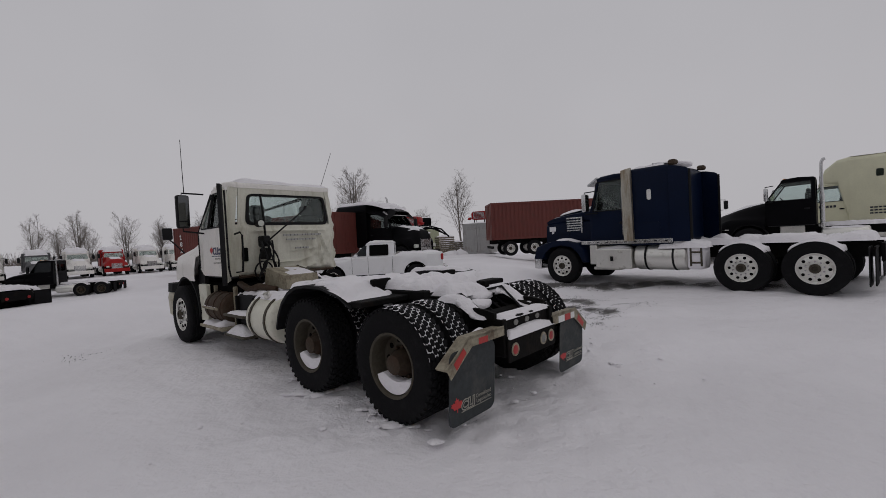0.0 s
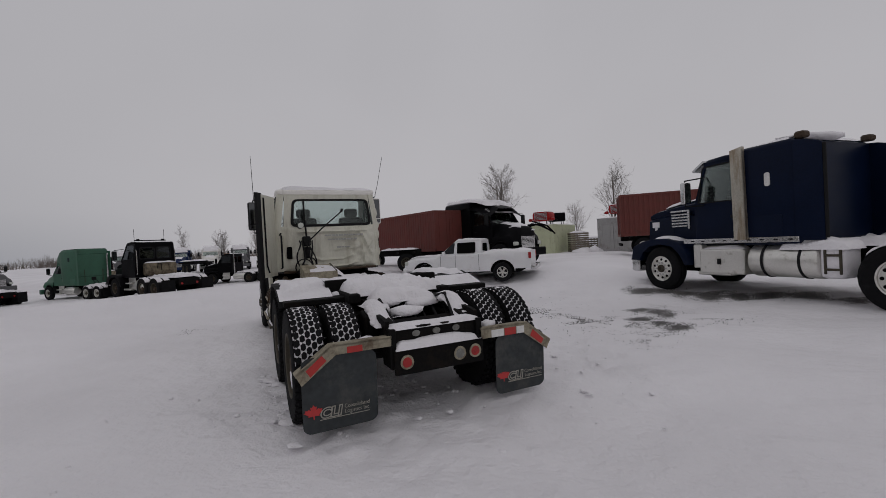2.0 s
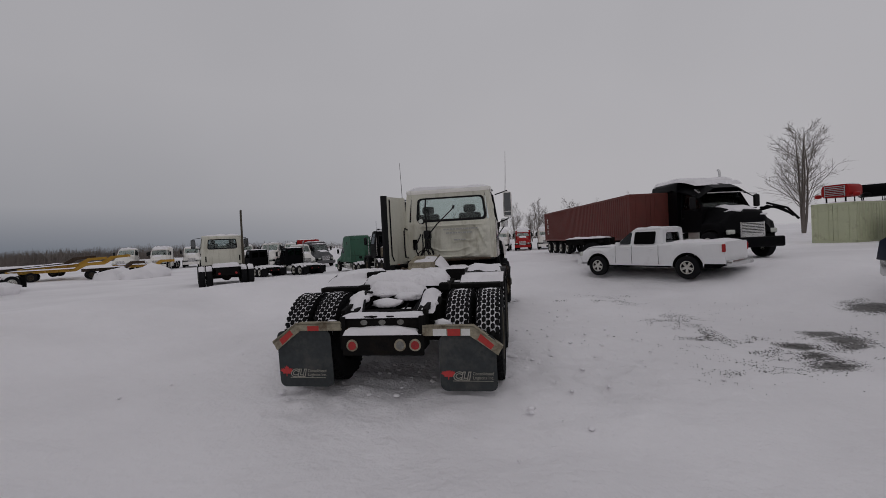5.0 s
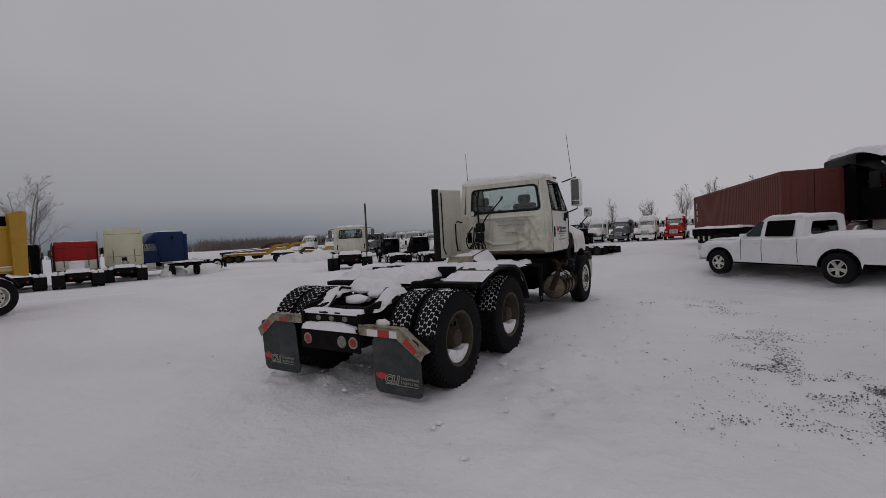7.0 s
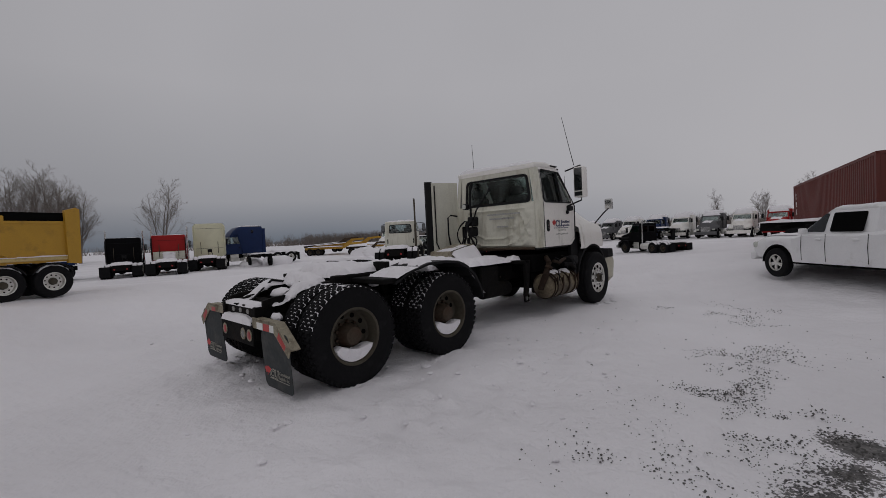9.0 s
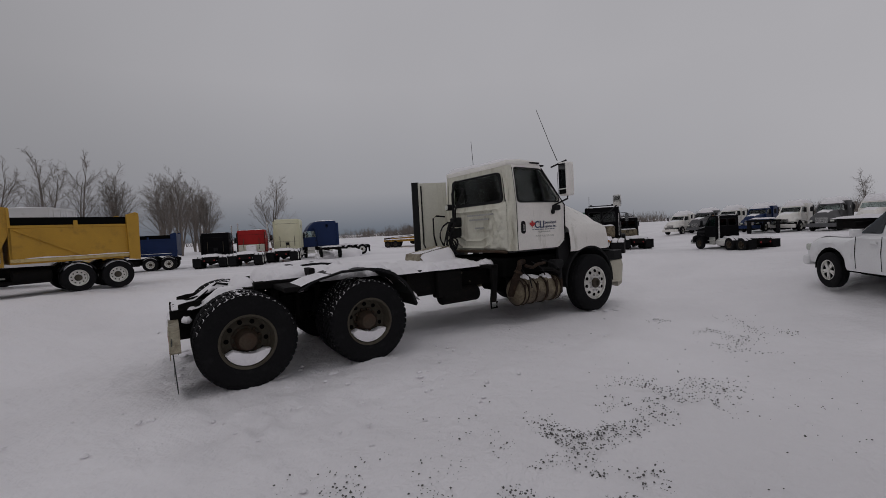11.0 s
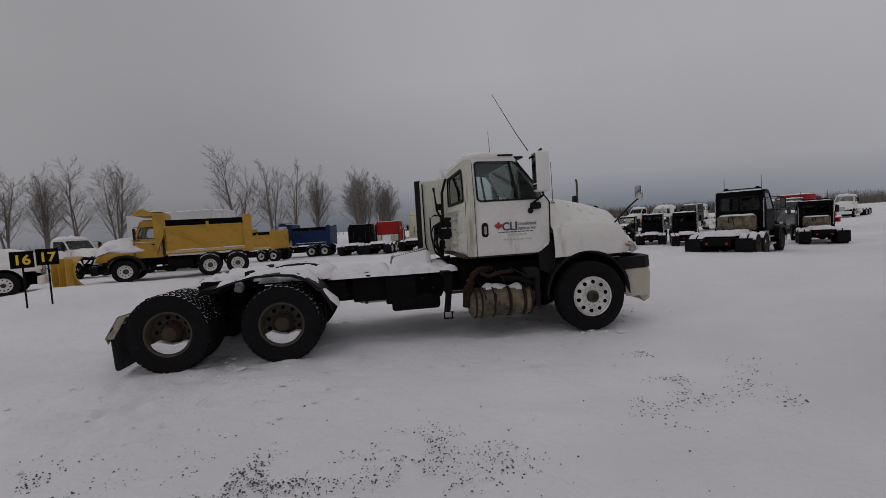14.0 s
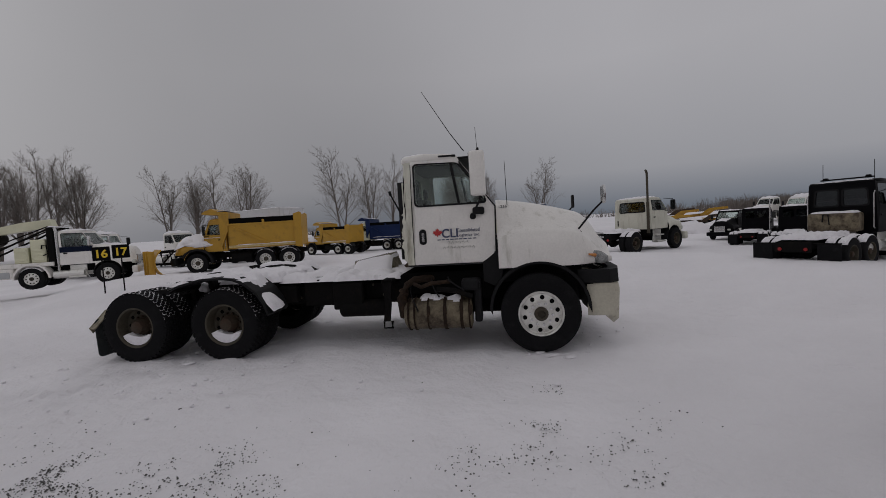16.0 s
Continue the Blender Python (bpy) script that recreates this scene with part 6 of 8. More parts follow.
    if sleeper:
        bm = B()
        xs = x0 - sleeper
        secs = []
        tops = [(xs, sleeper_top - 0.06), (xs + 0.08, sleeper_top), (x0 - 0.05, sleeper_top), (x0, sleeper_top - 0.02)]
        if roof_slope:
            tops += [(x0 + 0.35, sleeper_top - 0.10 * roof_slope), (x0 + 0.75, sleeper_top - 0.45 * roof_slope), (x0 + 0.98, cab_top + 0.02)]
        for i, (x, z) in enumerate(tops):
            w = 1.10 if x <= x0 else 1.10 - 0.16 * (x - x0)
            k = 0.965 if i == 0 else 1.0
            zb = 1.04 if x <= x0 else cab_top - 0.03
            secs.append([V(x, a * k, b) for a, b in rounded(-w, w, zb, max(z, zb + 0.05), min(0.22 if roof_slope else 0.10, (max(z, zb + 0.05) - zb) * 0.4))])
        rings_mesh(bm, secs)
        part("sleeper", bm, paint, t, smooth=40)
        for s in (1, -1):
            bm = B()
            ww = 0.22 if roof_slope else 0.10
            prism(bm, rounded(xs + sleeper * 0.45, xs + sleeper * 0.45 + ww, 2.16 if not roof_slope else 2.9, 2.42 if not roof_slope else 3.2, 0.045), s * 1.098, s * 1.112)
            part("sleeper_window", bm, DARKGLASS if roof_slope else INK_WHITE, t)
            bm = B()
            prism(bm, rounded(xs + 0.25, xs + 0.95, 1.14, 1.62, 0.06), s * 1.098, s * 1.106)
            part("locker_door", bm, paint, t)
        for s in (1, -1) if far else ():
            bm = B()
            prism(bm, [(xs + 0.02, s * 1.06), (xs + 0.02, s * 1.11), (xs - 0.22, s * 1.13), (xs - 0.22, s * 1.10)], 1.10, sleeper_top - 0.22, plane="xy")
            part("side_extender", bm, paint if roof_slope else PLASTIC, t)
            bm = B()
            tube(bm, [(xs - 0.02, s * 0.62, 1.3), (xs - 0.06, s * 0.62, 1.34), (xs - 0.06, s * 0.62, 2.2), (xs - 0.02, s * 0.62, 2.24)], 0.02, 6)
            part("rear_grab_rail", bm, STEEL, t)
        if far:
            bm = B()
            for z in (1.72, sleeper_top - 0.42):
                box(bm, (xs - 0.006, -1.0, z), (xs + 0.01, 1.0, z + 0.018))
            part("rear_seam", bm, PLASTIC, t)
            bm = B()
            box(bm, (xs - 0.05, -0.16, 1.42), (xs + 0.01, 0.16, 1.66), 0.02)
            tube(bm, [(xs - 0.03, 0.05, 1.5), (xs - 0.20, 0.12, 1.28), (xs - 0.26, 0.0, 1.12), (xs - 0.4, -0.1, 1.06)], 0.022, 6)
            tube(bm, [(xs - 0.03, -0.05, 1.5), (xs - 0.16, -0.22, 1.25), (xs - 0.24, -0.1, 1.12), (xs - 0.4, 0.05, 1.06)], 0.022, 6)
            part("air_coupling", bm, PLASTIC, t)
        bm = B()
        snow_pad(bm, xs + 0.03, x0 - 0.02, -1.04, 1.04, sleeper_top - 0.01, snow_roof, 6, 10, 14, 0.04)
        part("sleeper_snow", bm, SNOW, t, smooth=80)
    if not (sleeper and roof_slope):
        bm = B()
        snow_pad(bm, x0 + 0.02, x1 - slope, -0.90, 0.90, cab_top + 0.05, snow_roof, 7, 10, 14, 0.05)
        part("roof_snow", bm, SNOW, t, smooth=80)
    if visor:
        bm = B()
        prism(bm, [(x1 - slope, cab_top + 0.02), (x1 - slope + 0.28, cab_top - 0.16), (x1 - slope + 0.30, cab_top - 0.12), (x1 - slope + 0.02, cab_top + 0.06)], -0.94, 0.94)
        part("sun_visor", bm, CHROME, t)
    if marker and not far:
        for y in (-0.6, -0.3, 0.0, 0.3, 0.6):
            bm = B()
            box(bm, (x1 - slope - 0.12, y - 0.05, cab_top + 0.05), (x1 - slope - 0.02, y + 0.05, cab_top + 0.10), 0.02)
            part("roof_marker_lamp", bm, LENS_AMBER, t)
    if bonnet_snow:
        bm = B()
        snow_pad(bm, x1 + 0.06, nose - 0.30, -0.50, 0.50, 0, 0.10, 9, 10, 8, 0.12, zf=lambda x, y: bonnet_top[0] + 0.01 + (bonnet_top[1] - bonnet_top[0]) * max(0.0, (x - x1) / (nose - x1)) ** 1.3)
        part("bonnet_snow", bm, SNOW, t, smooth=80)
    for y, z in stacks:
        stack(t, x0 - 0.16 - (sleeper if sleeper and not visor else 0), y, 0.95, z)
    # rear deck, fifth wheel, flaps, lamps
    mid = sum(axles) / len(axles)
    bm = B()
    box(bm, (mid - 0.45, -0.46, 1.02), (mid + 0.45, 0.46, 1.10), 0.03)
    box(bm, (mid - 0.75, -0.42, 0.98), (mid - 0.40, -0.12, 1.05), 0.02)
    box(bm, (mid - 0.75, 0.12, 0.98), (mid - 0.40, 0.42, 1.05), 0.02)
    part("fifth_wheel", bm, FRAME, t)
    bm = B()
    front_end = (x0 - sleeper - 0.15)
    if far:
        snow_sheet(bm, end + 0.05, mid + 0.9, -0.62, 0.62, 1.04, deck_snow + 0.05, 12, 0.30, 0.10)
        snow_sheet(bm, mid + 0.7, front_end, -0.55, 0.55, 1.02, deck_snow, 13, 0.30, 0.10)
    else:
        snow_sheet(bm, end + 0.05, mid + 0.9, -0.60, 0.60, 1.04, deck_snow + 0.04, 12, 0.30, 0.06)
        snow_sheet(bm, mid + 0.7, front_end, -0.55, 0.55, 1.02, deck_snow, 13, 0.30, 0.06)
    for k in range(3):
        snow_lump(bm, (mid - 0.5 + 0.45 * k, 0.1 * (-1) ** k, 1.10), (0.14, 0.34, 0.08), k)
    part("deck_snow", bm, SNOW, t, smooth=80)
    bm = B()
    box(bm, (end - 0.06, -0.50, 0.62), (end, 0.50, 0.96), 0.01)
    part("rear_crossmember", bm, FRAME, t)
    for y in (-0.36, 0.36):
        bm = B()
        tube(bm, [(end - 0.05, y, 0.72), (end - 0.08, y, 0.72)], 0.055, 12)
        part("tail_lamp", bm, LENS_RED, t)
    if flapped:
        flaps(t, end + 0.04, 0.62, 1.22, 0.22, 0.92)
    # blocks below cab and bonnet; their near-black colour holds the shade there
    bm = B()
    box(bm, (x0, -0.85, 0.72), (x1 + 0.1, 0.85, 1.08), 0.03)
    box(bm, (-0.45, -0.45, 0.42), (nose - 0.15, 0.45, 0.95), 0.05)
    part("underbody", bm, DEADBLACK, t)
    return t


def add_tank(t, x, z0, z1, w=0.72, material=None):
    bm = B()
    box(bm, (x, -w, z0), (x + 0.52, w, z1), 0.10, 3)
    tk = part("reservoir_tank", bm, material or TANK, t, "pale box-shaped hydraulic tank", smooth=40)
    bm = B()
    snow_pad(bm, x + 0.02, x + 0.50, -w + 0.04, w - 0.04, z1 - 0.01, 0.09, 4, 6, 12, 0.05)
    part("tank_snow", bm, SNOW, tk, smooth=80)
    bm = B()
    tube(bm, [(x - 0.01, 0.05, z0 + 0.25), (x - 0.02, 0.08, z1 - 0.05), (x - 0.02, 0.22, z1 - 0.05), (x - 0.01, 0.25, z0 + 0.35)], 0.022, 6)
    part("tank_hose", bm, PLASTIC, tk)


# navy blue conventional with a flat-top sleeper
blue = tractor("sleeper_tractor", sized(4.10, 13.74, 133.8, 0.98, 0.05), "navy blue sleeper tractor with chrome tank and snow on roof", NAVY, cab_top=2.86, sleeper=0.98, sleeper_top=2.97, cab_x=(-2.0, -0.84), slope=0.22,
               axles=(-4.36, -5.55), nose=0.86, bonnet_top=(2.14, 1.92), aero=False, visor=True, rims="alu", mirror_paint=CHROME, tanks=False, marker=False, near=True, group="trucks parked in the yard")
bm = B()
for k in range(5):
    snow_lump(bm, (-2.85 + 0.28 * k, 0.3 - 0.12 * k, 3.0), (0.30, 0.62, 0.10 + 0.03 * (k % 2)), k)
snow_pad(bm, -1.05, -0.76, -0.92, 0.92, 0, 0.05, 6, 5, 12, 0.1, zf=lambda x, y: 2.92 - (x + 1.04) * 0.62)
part("wind_ridge_snow", bm, SNOW, blue, smooth=80)
for s in (1, -1):
    bm = B()
    prism(bm, [(-2.10, 1.16), (-1.86, 1.16), (-1.84, 2.96), (-2.08, 3.0)], s * 1.09, s * 1.20, 0.02)
    part("stack_shield", bm, SHIELD, blue, "stained bright-metal exhaust shield")
    bm = B()
    box(bm, (-3.0, s * 1.10, 1.10), (-0.62, s * 1.13, 1.20), 0.008)
    tr = part("lower_trim", bm, CHROME, blue)
    bm = B()
    for k in range(9):
        x = -2.9 + k * 0.25
        box(bm, (x, s * 1.13, 1.14), (x + 0.07, s * 1.136, 1.165))
    tagged(part("trim_lamp_strip", bm, PLASTIC, tr), kind="stuff")
    bm = B()
    box(bm, (-2.02, s * 0.70, 0.46), (-1.04, s * 1.16, 0.98), 0.03, 2)
    box(bm, (-1.05, s * 0.70, 0.56), (-0.84, s * 1.10, 1.08), 0.02)
    bx = part("tool_box", bm, ALU, blue, "bright tread-plate step box")
    bm = B()
    box(bm, (-1.54, s * 1.16, 0.66), (-1.46, s * 1.175, 0.78), 0.004)
    part("latch", bm, PLASTIC, bx)
    bm = B()
    snow_pad(bm, -2.0, -1.06, s * 0.93 - 0.2, s * 0.93 + 0.2, 0.97, 0.09, 5, 10, 5, 0.1)
    part("box_snow", bm, SNOW, bx, smooth=80)
    bm = B()
    barrel(bm, -3.28, -2.06, s * 0.84, 0.75, 0.32, 28)
    tk = part("fuel_tank", bm, ALU, blue, "long polished aluminium fuel tank", smooth=40)
    bm = B()
    for x in (-2.38, -3.02):
        strap(bm, x, s * 0.84, 0.75, 0.32, 0.045)
    part("tank_strap", bm, PLASTIC, tk)
    bm = B()
    snow_pad(bm, -3.72, -2.6, s * 0.84 - 0.30, s * 0.84 + 0.30, 0.96, 0.26, 8, 14, 9, 0.1)
    box(bm, (-3.64, s * 0.60, 0.46), (-3.27, s * 1.10, 1.02), 0.08, 2)
    part("tank_end_snow", bm, SNOW, tk, smooth=80)
    bm = B()
    box(bm, (-3.60, s * 1.09, 0.60), (-3.36, s * 1.13, 0.64), 0.01)
    box(bm, (-3.60, s * 1.09, 0.84), (-3.36, s * 1.13, 0.88), 0.01)
    box(bm, (-3.61, s * 1.09, 0.54), (-3.57, s * 1.12, 0.96), 0.008)
    box(bm, (-3.39, s * 1.09, 0.54), (-3.35, s * 1.12, 0.96), 0.008)
    part("ladder_step", bm, STEEL, blue)
    bm = B()
    for k in range(5):
        box(bm, (-0.32 - 0.02 * k, s * 0.60, 1.50 + 0.07 * k), (0.12, s * 0.655, 1.54 + 0.07 * k), 0.006)
    box(bm, (-0.40, s * 0.59, 1.44), (-0.34, s * 0.66, 1.88), 0.008)
    box(bm, (-0.40, s * 0.59, 1.86), (0.14, s * 0.66, 1.90), 0.008)
    part("air_intake_grille", bm, CHROME, blue)
    bm = B()
    box(bm, (0.52, s * 0.615, 1.52), (0.74, s * 0.628, 1.66))
    box(bm, (0.58, s * 0.615, 1.44), (0.66, s * 0.628, 1.54))
    part("snow_spot", bm, SNOW, blue)
    bm = B()
    snow_pad(bm, -0.45, 0.25, s * 0.92 - 0.20, s * 0.92 + 0.20, 0, 0.06, 15, 8, 6, 0.12, zf=lambda x, y: 1.24 - 0.25 * max(0.0, abs(x) - 0.2))
    part("fender_snow", bm, SNOW, blue, smooth=80)
    bm = B()
    tube(bm, [(-1.80, s * 1.0, 1.30), (-1.80, s * 1.08, 1.32), (-1.80, s * 1.08, 2.55), (-1.78, s * 0.95, 2.60)], 0.018, 6)
    part("grab_rail", bm, CHROME, blue)
for s in (1, -1):
    bm = B()
    secs = [[V(x, s * (w + a), b) for a, b in rounded(-0.02, 0.02, 1.12, z, 0.018)] for x, w, z in ((-2.94, 1.085, 2.92), (-3.10, 1.07, 2.90), (-3.30, 1.04, 2.84), (-3.36, 1.03, 2.80))]
    rings_mesh(bm, secs)
    ext = part("side_extender", bm, NAVY, blue, smooth=40)
    bm = B()
    box(bm, (-3.41, s * 1.01, 1.16), (-3.355, s * 1.045, 2.78), 0.01)
    part("rubber_edge", bm, PLASTIC, ext)
for s in (1, -1):
    bm = B()
    box(bm, (-3.10, s * 0.86, 2.94), (-2.93, s * 1.06, 3.06), 0.03)
    part("roof_lamp_pod", bm, RUSTY, blue)
    bm = B()
    prism(bm, rounded(s * 0.62 if s > 0 else -1.22, 1.22 if s > 0 else -0.62, 0.20, 0.92, 0.04), -6.28, -6.30, plane="yz")
    part("rear_flap", bm, PLASTIC, blue)

black_r = tractor("day_cab_tractor", sized(10.74, 16.32, 140, 0.886), "black aerodynamic day-cab tractor with snow on bonnet", BLACK, cab_top=2.70, axles=(-4.3, -5.6), nose=1.2, bonnet_top=(1.95, 1.45),
                  stacks=((0.85, 3.35),), rims="alu", mirror_paint=CHROME, snow_roof=0.03)
white_r = tractor("sleeper_tractor", sized(14.27, 19.20, 140, 0.876), "pale cream high-roof sleeper tractor with door lettering", CREAMSL, cab_top=2.72, sleeper=1.9, sleeper_top=3.85, roof_slope=1.0,
                  axles=(-5.0, -6.3), rims="alu", snow_roof=0.0)
bm = B()
for k in range(3):
    for j in range(4):
        box(bm, (-3.05 + 0.13 * j, 1.11, 1.60 - 0.12 * k), (-2.95 + 0.13 * j, 1.114, 1.66 - 0.12 * k))
part("notice_print", bm, INK_BLACK, white_r, "dark unreadable notice lettering")
bm = B()
for k in range(5):
    box(bm, (-1.05 - 0.12 * k, 1.003, 1.72), (-0.96 - 0.12 * k, 1.007, 1.82))
part("door_print", bm, INK_BLACK, white_r, "dark unreadable door lettering")
tractor("sleeper_tractor", sized(14.02, 25.52, 248, 0.974), "white sleeper tractor with snow heaped on its bonnet", WHITE, cab_top=2.72, sleeper=1.6, sleeper_top=3.5, roof_slope=1.0, far=True, snow_roof=0.12)

def rear_fittings(t, top):
    """Roof lamp bar, work lamps and rear grab rails of a day cab."""
    bm = B()
    tube(bm, [(-1.5, -0.75, top + 0.16), (-1.5, 0.75, top + 0.16)], 0.03, 6)
    part("lamp_bar", bm, BLACK, t)
    for y in (-0.6, 0.6):
        bm = B()
        box(bm, (-1.58, y - 0.07, top + 0.13), (-1.42, y + 0.07, top + 0.24), 0.03)
        part("beacon", bm, BLACK, t)
        bm = B()
        tube(bm, [(-1.4, y * 1.2, top + 0.05), (-1.4, y * 1.2, top + 0.75)], 0.010, 5)
        part("aerial", bm, BLACK, t)
    for y in (-0.92, 0.92):
        bm = B()
        tube(bm, [(-1.97, y, 1.2), (-2.04, y, 1.25), (-2.04, y, 2.4), (-1.97, y, 2.45)], 0.022, 6)
        part("grab_rail", bm, CHROME, t)


# dark day cabs with a hydraulic tank behind the cab
TWO = ((-0.74, -0.08, 2.02, 2.56), (0.08, 0.74, 2.02, 2.56))
bt = tractor("day_cab_tractor", sized(-13.5, 10.95, 173, 0.65), "black day-cab tractor with tank behind cab and snowy deck", BLACK, glass=DARKGLASS, cab_top=2.80, axles=(-3.0, -4.2), rear=TWO, aero=False, rims="steel", snow_roof=0.05)
add_tank(bt, -2.62, 1.12, 1.78)
rear_fittings(bt, 2.80)
b2 = tractor("day_cab_tractor", sized(-19.67, 12.21, 188, 0.547), "black day-cab tractor with tank behind cab and snowy deck", BLACK, glass=DARKGLASS, cab_top=2.80, axles=(-3.35, -4.6), rear=TWO, aero=False, rims="steel", far=True, snow_roof=0.05)
add_tank(b2, -2.62, 1.12, 1.78)
rear_fittings(b2, 2.80)
tractor("day_cab_tractor", sized(-14.7, 15.1, 200, 0.46), "black day-cab tractor standing side-on with snowy frame", BLACK, glass=DARKGLASS, cab_top=2.80, axles=(-3.7, -5.0), rear=TWO, aero=False, rims="steel", stacks=((0.85, 3.1),), snow_roof=0.05)
tractor("sleeper_tractor", sized(-17.5, 10.55, 182, 0.48), "faded green high-roof sleeper tractor with snowy frame", GREEN, cab_top=2.72, sleeper=1.9, sleeper_top=3.85, roof_slope=1.0, axles=(-5.0, -6.3), stacks=((-0.9, 3.4),), far=True, snow_roof=0.02)
cream = tractor("day_cab_tractor", sized(-15.57, 4.30, 181, 0.76), "cream day-cab truck with a tall stack and bare chassis", REARPAINT, cab_top=2.55, axles=(-3.6,), nose=1.05, bonnet_top=(1.85, 1.5), rear=((-0.66, 0.66, 1.95, 2.38),), rims="steel", flapped=False, tanks=False)
stack(cream, -2.15, -0.95, 0.9, 3.9, 0.07, STEEL)
for s in (1, -1):
    bm = B()
    prism(bm, rounded(s * 0.80 - 0.03, s * 0.80 + 0.03, 1.25, 1.55, 0.02), -1.955, -1.945, plane="yz")
    part("vent", bm, DEADBLACK, cream)
tractor("day_cab_tractor", sized(-20.49, 6.08, 193, 0.501), "black day-cab tractor with snow over its frame", BLACK, glass=DARKGLASS, axles=(-3.9, -5.2), rear=TWO, aero=False, stacks=((-0.95, 3.5),), far=True)
tractor("day_cab_tractor", sized(-19.44, 7.68, 196, 0.501), "black day-cab tractor with snow over its frame", BLACK, glass=DARKGLASS, axles=(-3.9, -5.2), rear=TWO, aero=False, stacks=((-0.95, 3.5),), far=True)
tractor("day_cab_tractor", sized(-21.36, 4.31, 3, 0.483), "black day-cab tractor with silver grille and snowy bonnet", BLACK, far=True)
tractor("day_cab_tractor", sized(-22.92, 9.35, 4, 0.571), "white day-cab tractor facing the yard with bright grille", WHITE, far=True)
tractor("sleeper_tractor", sized(-25.83, 11.29, 6, 0.584), "dark grey sleeper tractor facing the yard", CAB_TRIM, sleeper=1.5, sleeper_top=3.1, far=True)
tractor("day_cab_tractor", sized(-29.23, 8.07, 331, 0.669), "white day-cab tractor facing the yard with bright grille", WHITE, far=True)
tractor("day_cab_tractor", sized(-31.31, 4.88, 331, 0.684), "dark grey day-cab tractor with silver grille", CAB_TRIM, far=True)
tractor("sleeper_tractor", sized(-31.68, 12.14, 151, 0.684), "red sleeper tractor half hidden among snowy trucks", RED, sleeper=1.4, sleeper_top=3.0, far=True)
# row seen from behind beyond the dump truck
red = tractor("sleeper_tractor", sized(-15.4, -7.8, 213, 0.62), "red sleeper tractor with twin stacks and snowy frame", RED, cab_top=2.7, sleeper=1.4, sleeper_top=2.95, axles=(-5.0, -6.3), aero=False, visor=True, far=True, snow_roof=0.04, stacks=((-1.2, 3.6), (1.2, 3.6)))
bm = B()
box(bm, (-3.372, -1.04, 1.08), (-3.352, 1.04, 1.70), 0.01)
part("lower_rear_panel", bm, CREAM, red, "cream lower half of the sleeper's rear")
bm = B()
box(bm, (-3.75, -0.40, 1.05), (-3.42, 0.40, 1.55), 0.06, 2)
snow_lump(bm, (-3.58, 0, 1.55), (0.20, 0.44, 0.12), 4)
part("snowy_locker", bm, SNOW, red, smooth=50)
tractor("sleeper_tractor", sized(-18.0, -7.2, 208, 0.64), "pale cream tall sleeper tractor with snowy frame", CREAMSL, cab_top=2.7, sleeper=1.9, sleeper_top=3.75, roof_slope=1.0, axles=(-5.0, -6.3), far=True, snow_roof=0.02)
tractor("sleeper_tractor", sized(-18.0, -7.05, 314, 0.64), "royal blue sloped-roof sleeper tractor", ROYAL, cab_top=2.7, sleeper=1.8, sleeper_top=3.55, roof_slope=1.0, axles=(-5.0, -6.3), far=True)
tractor("sleeper_tractor", sized(-14.4, -9.4, 217, 0.59), "black flat-top sleeper tractor with snowy frame", BLACK, cab_top=2.7, sleeper=1.6, sleeper_top=3.0, axles=(-5.0, -6.3), aero=False, visor=True, far=True, snow_roof=0.03, stacks=((-1.2, 3.6), (1.2, 3.6)))
# snowed-in row on the far north side
for x, y, p, nm in ((-20.5, 23.3, WHITE, "white"), (-19.6, 24.7, RED, "red"), (-18.5, 26.0, WHITE, "white"), (-21.5, 22.0, CAB_TRIM, "dark grey"), (-23.1, 21.0, WHITE, "white"), (-24.8, 20.0, ROYAL, "blue"), (-17.6, 27.4, WHITE, "white"), (-26.6, 19.0, WHITE, "white"), (-28.4, 18.0, CAB_TRIM, "dark grey"), (-30.1, 16.8, WHITE, "white")):
    tractor("sleeper_tractor", sized(x, y, 318, 0.52), nm + " sleeper tractor buried under thick snow", p, cab_top=2.6, sleeper=1.2, sleeper_top=2.9, far=True, snow_roof=0.42, group="snowed-in row of trucks")


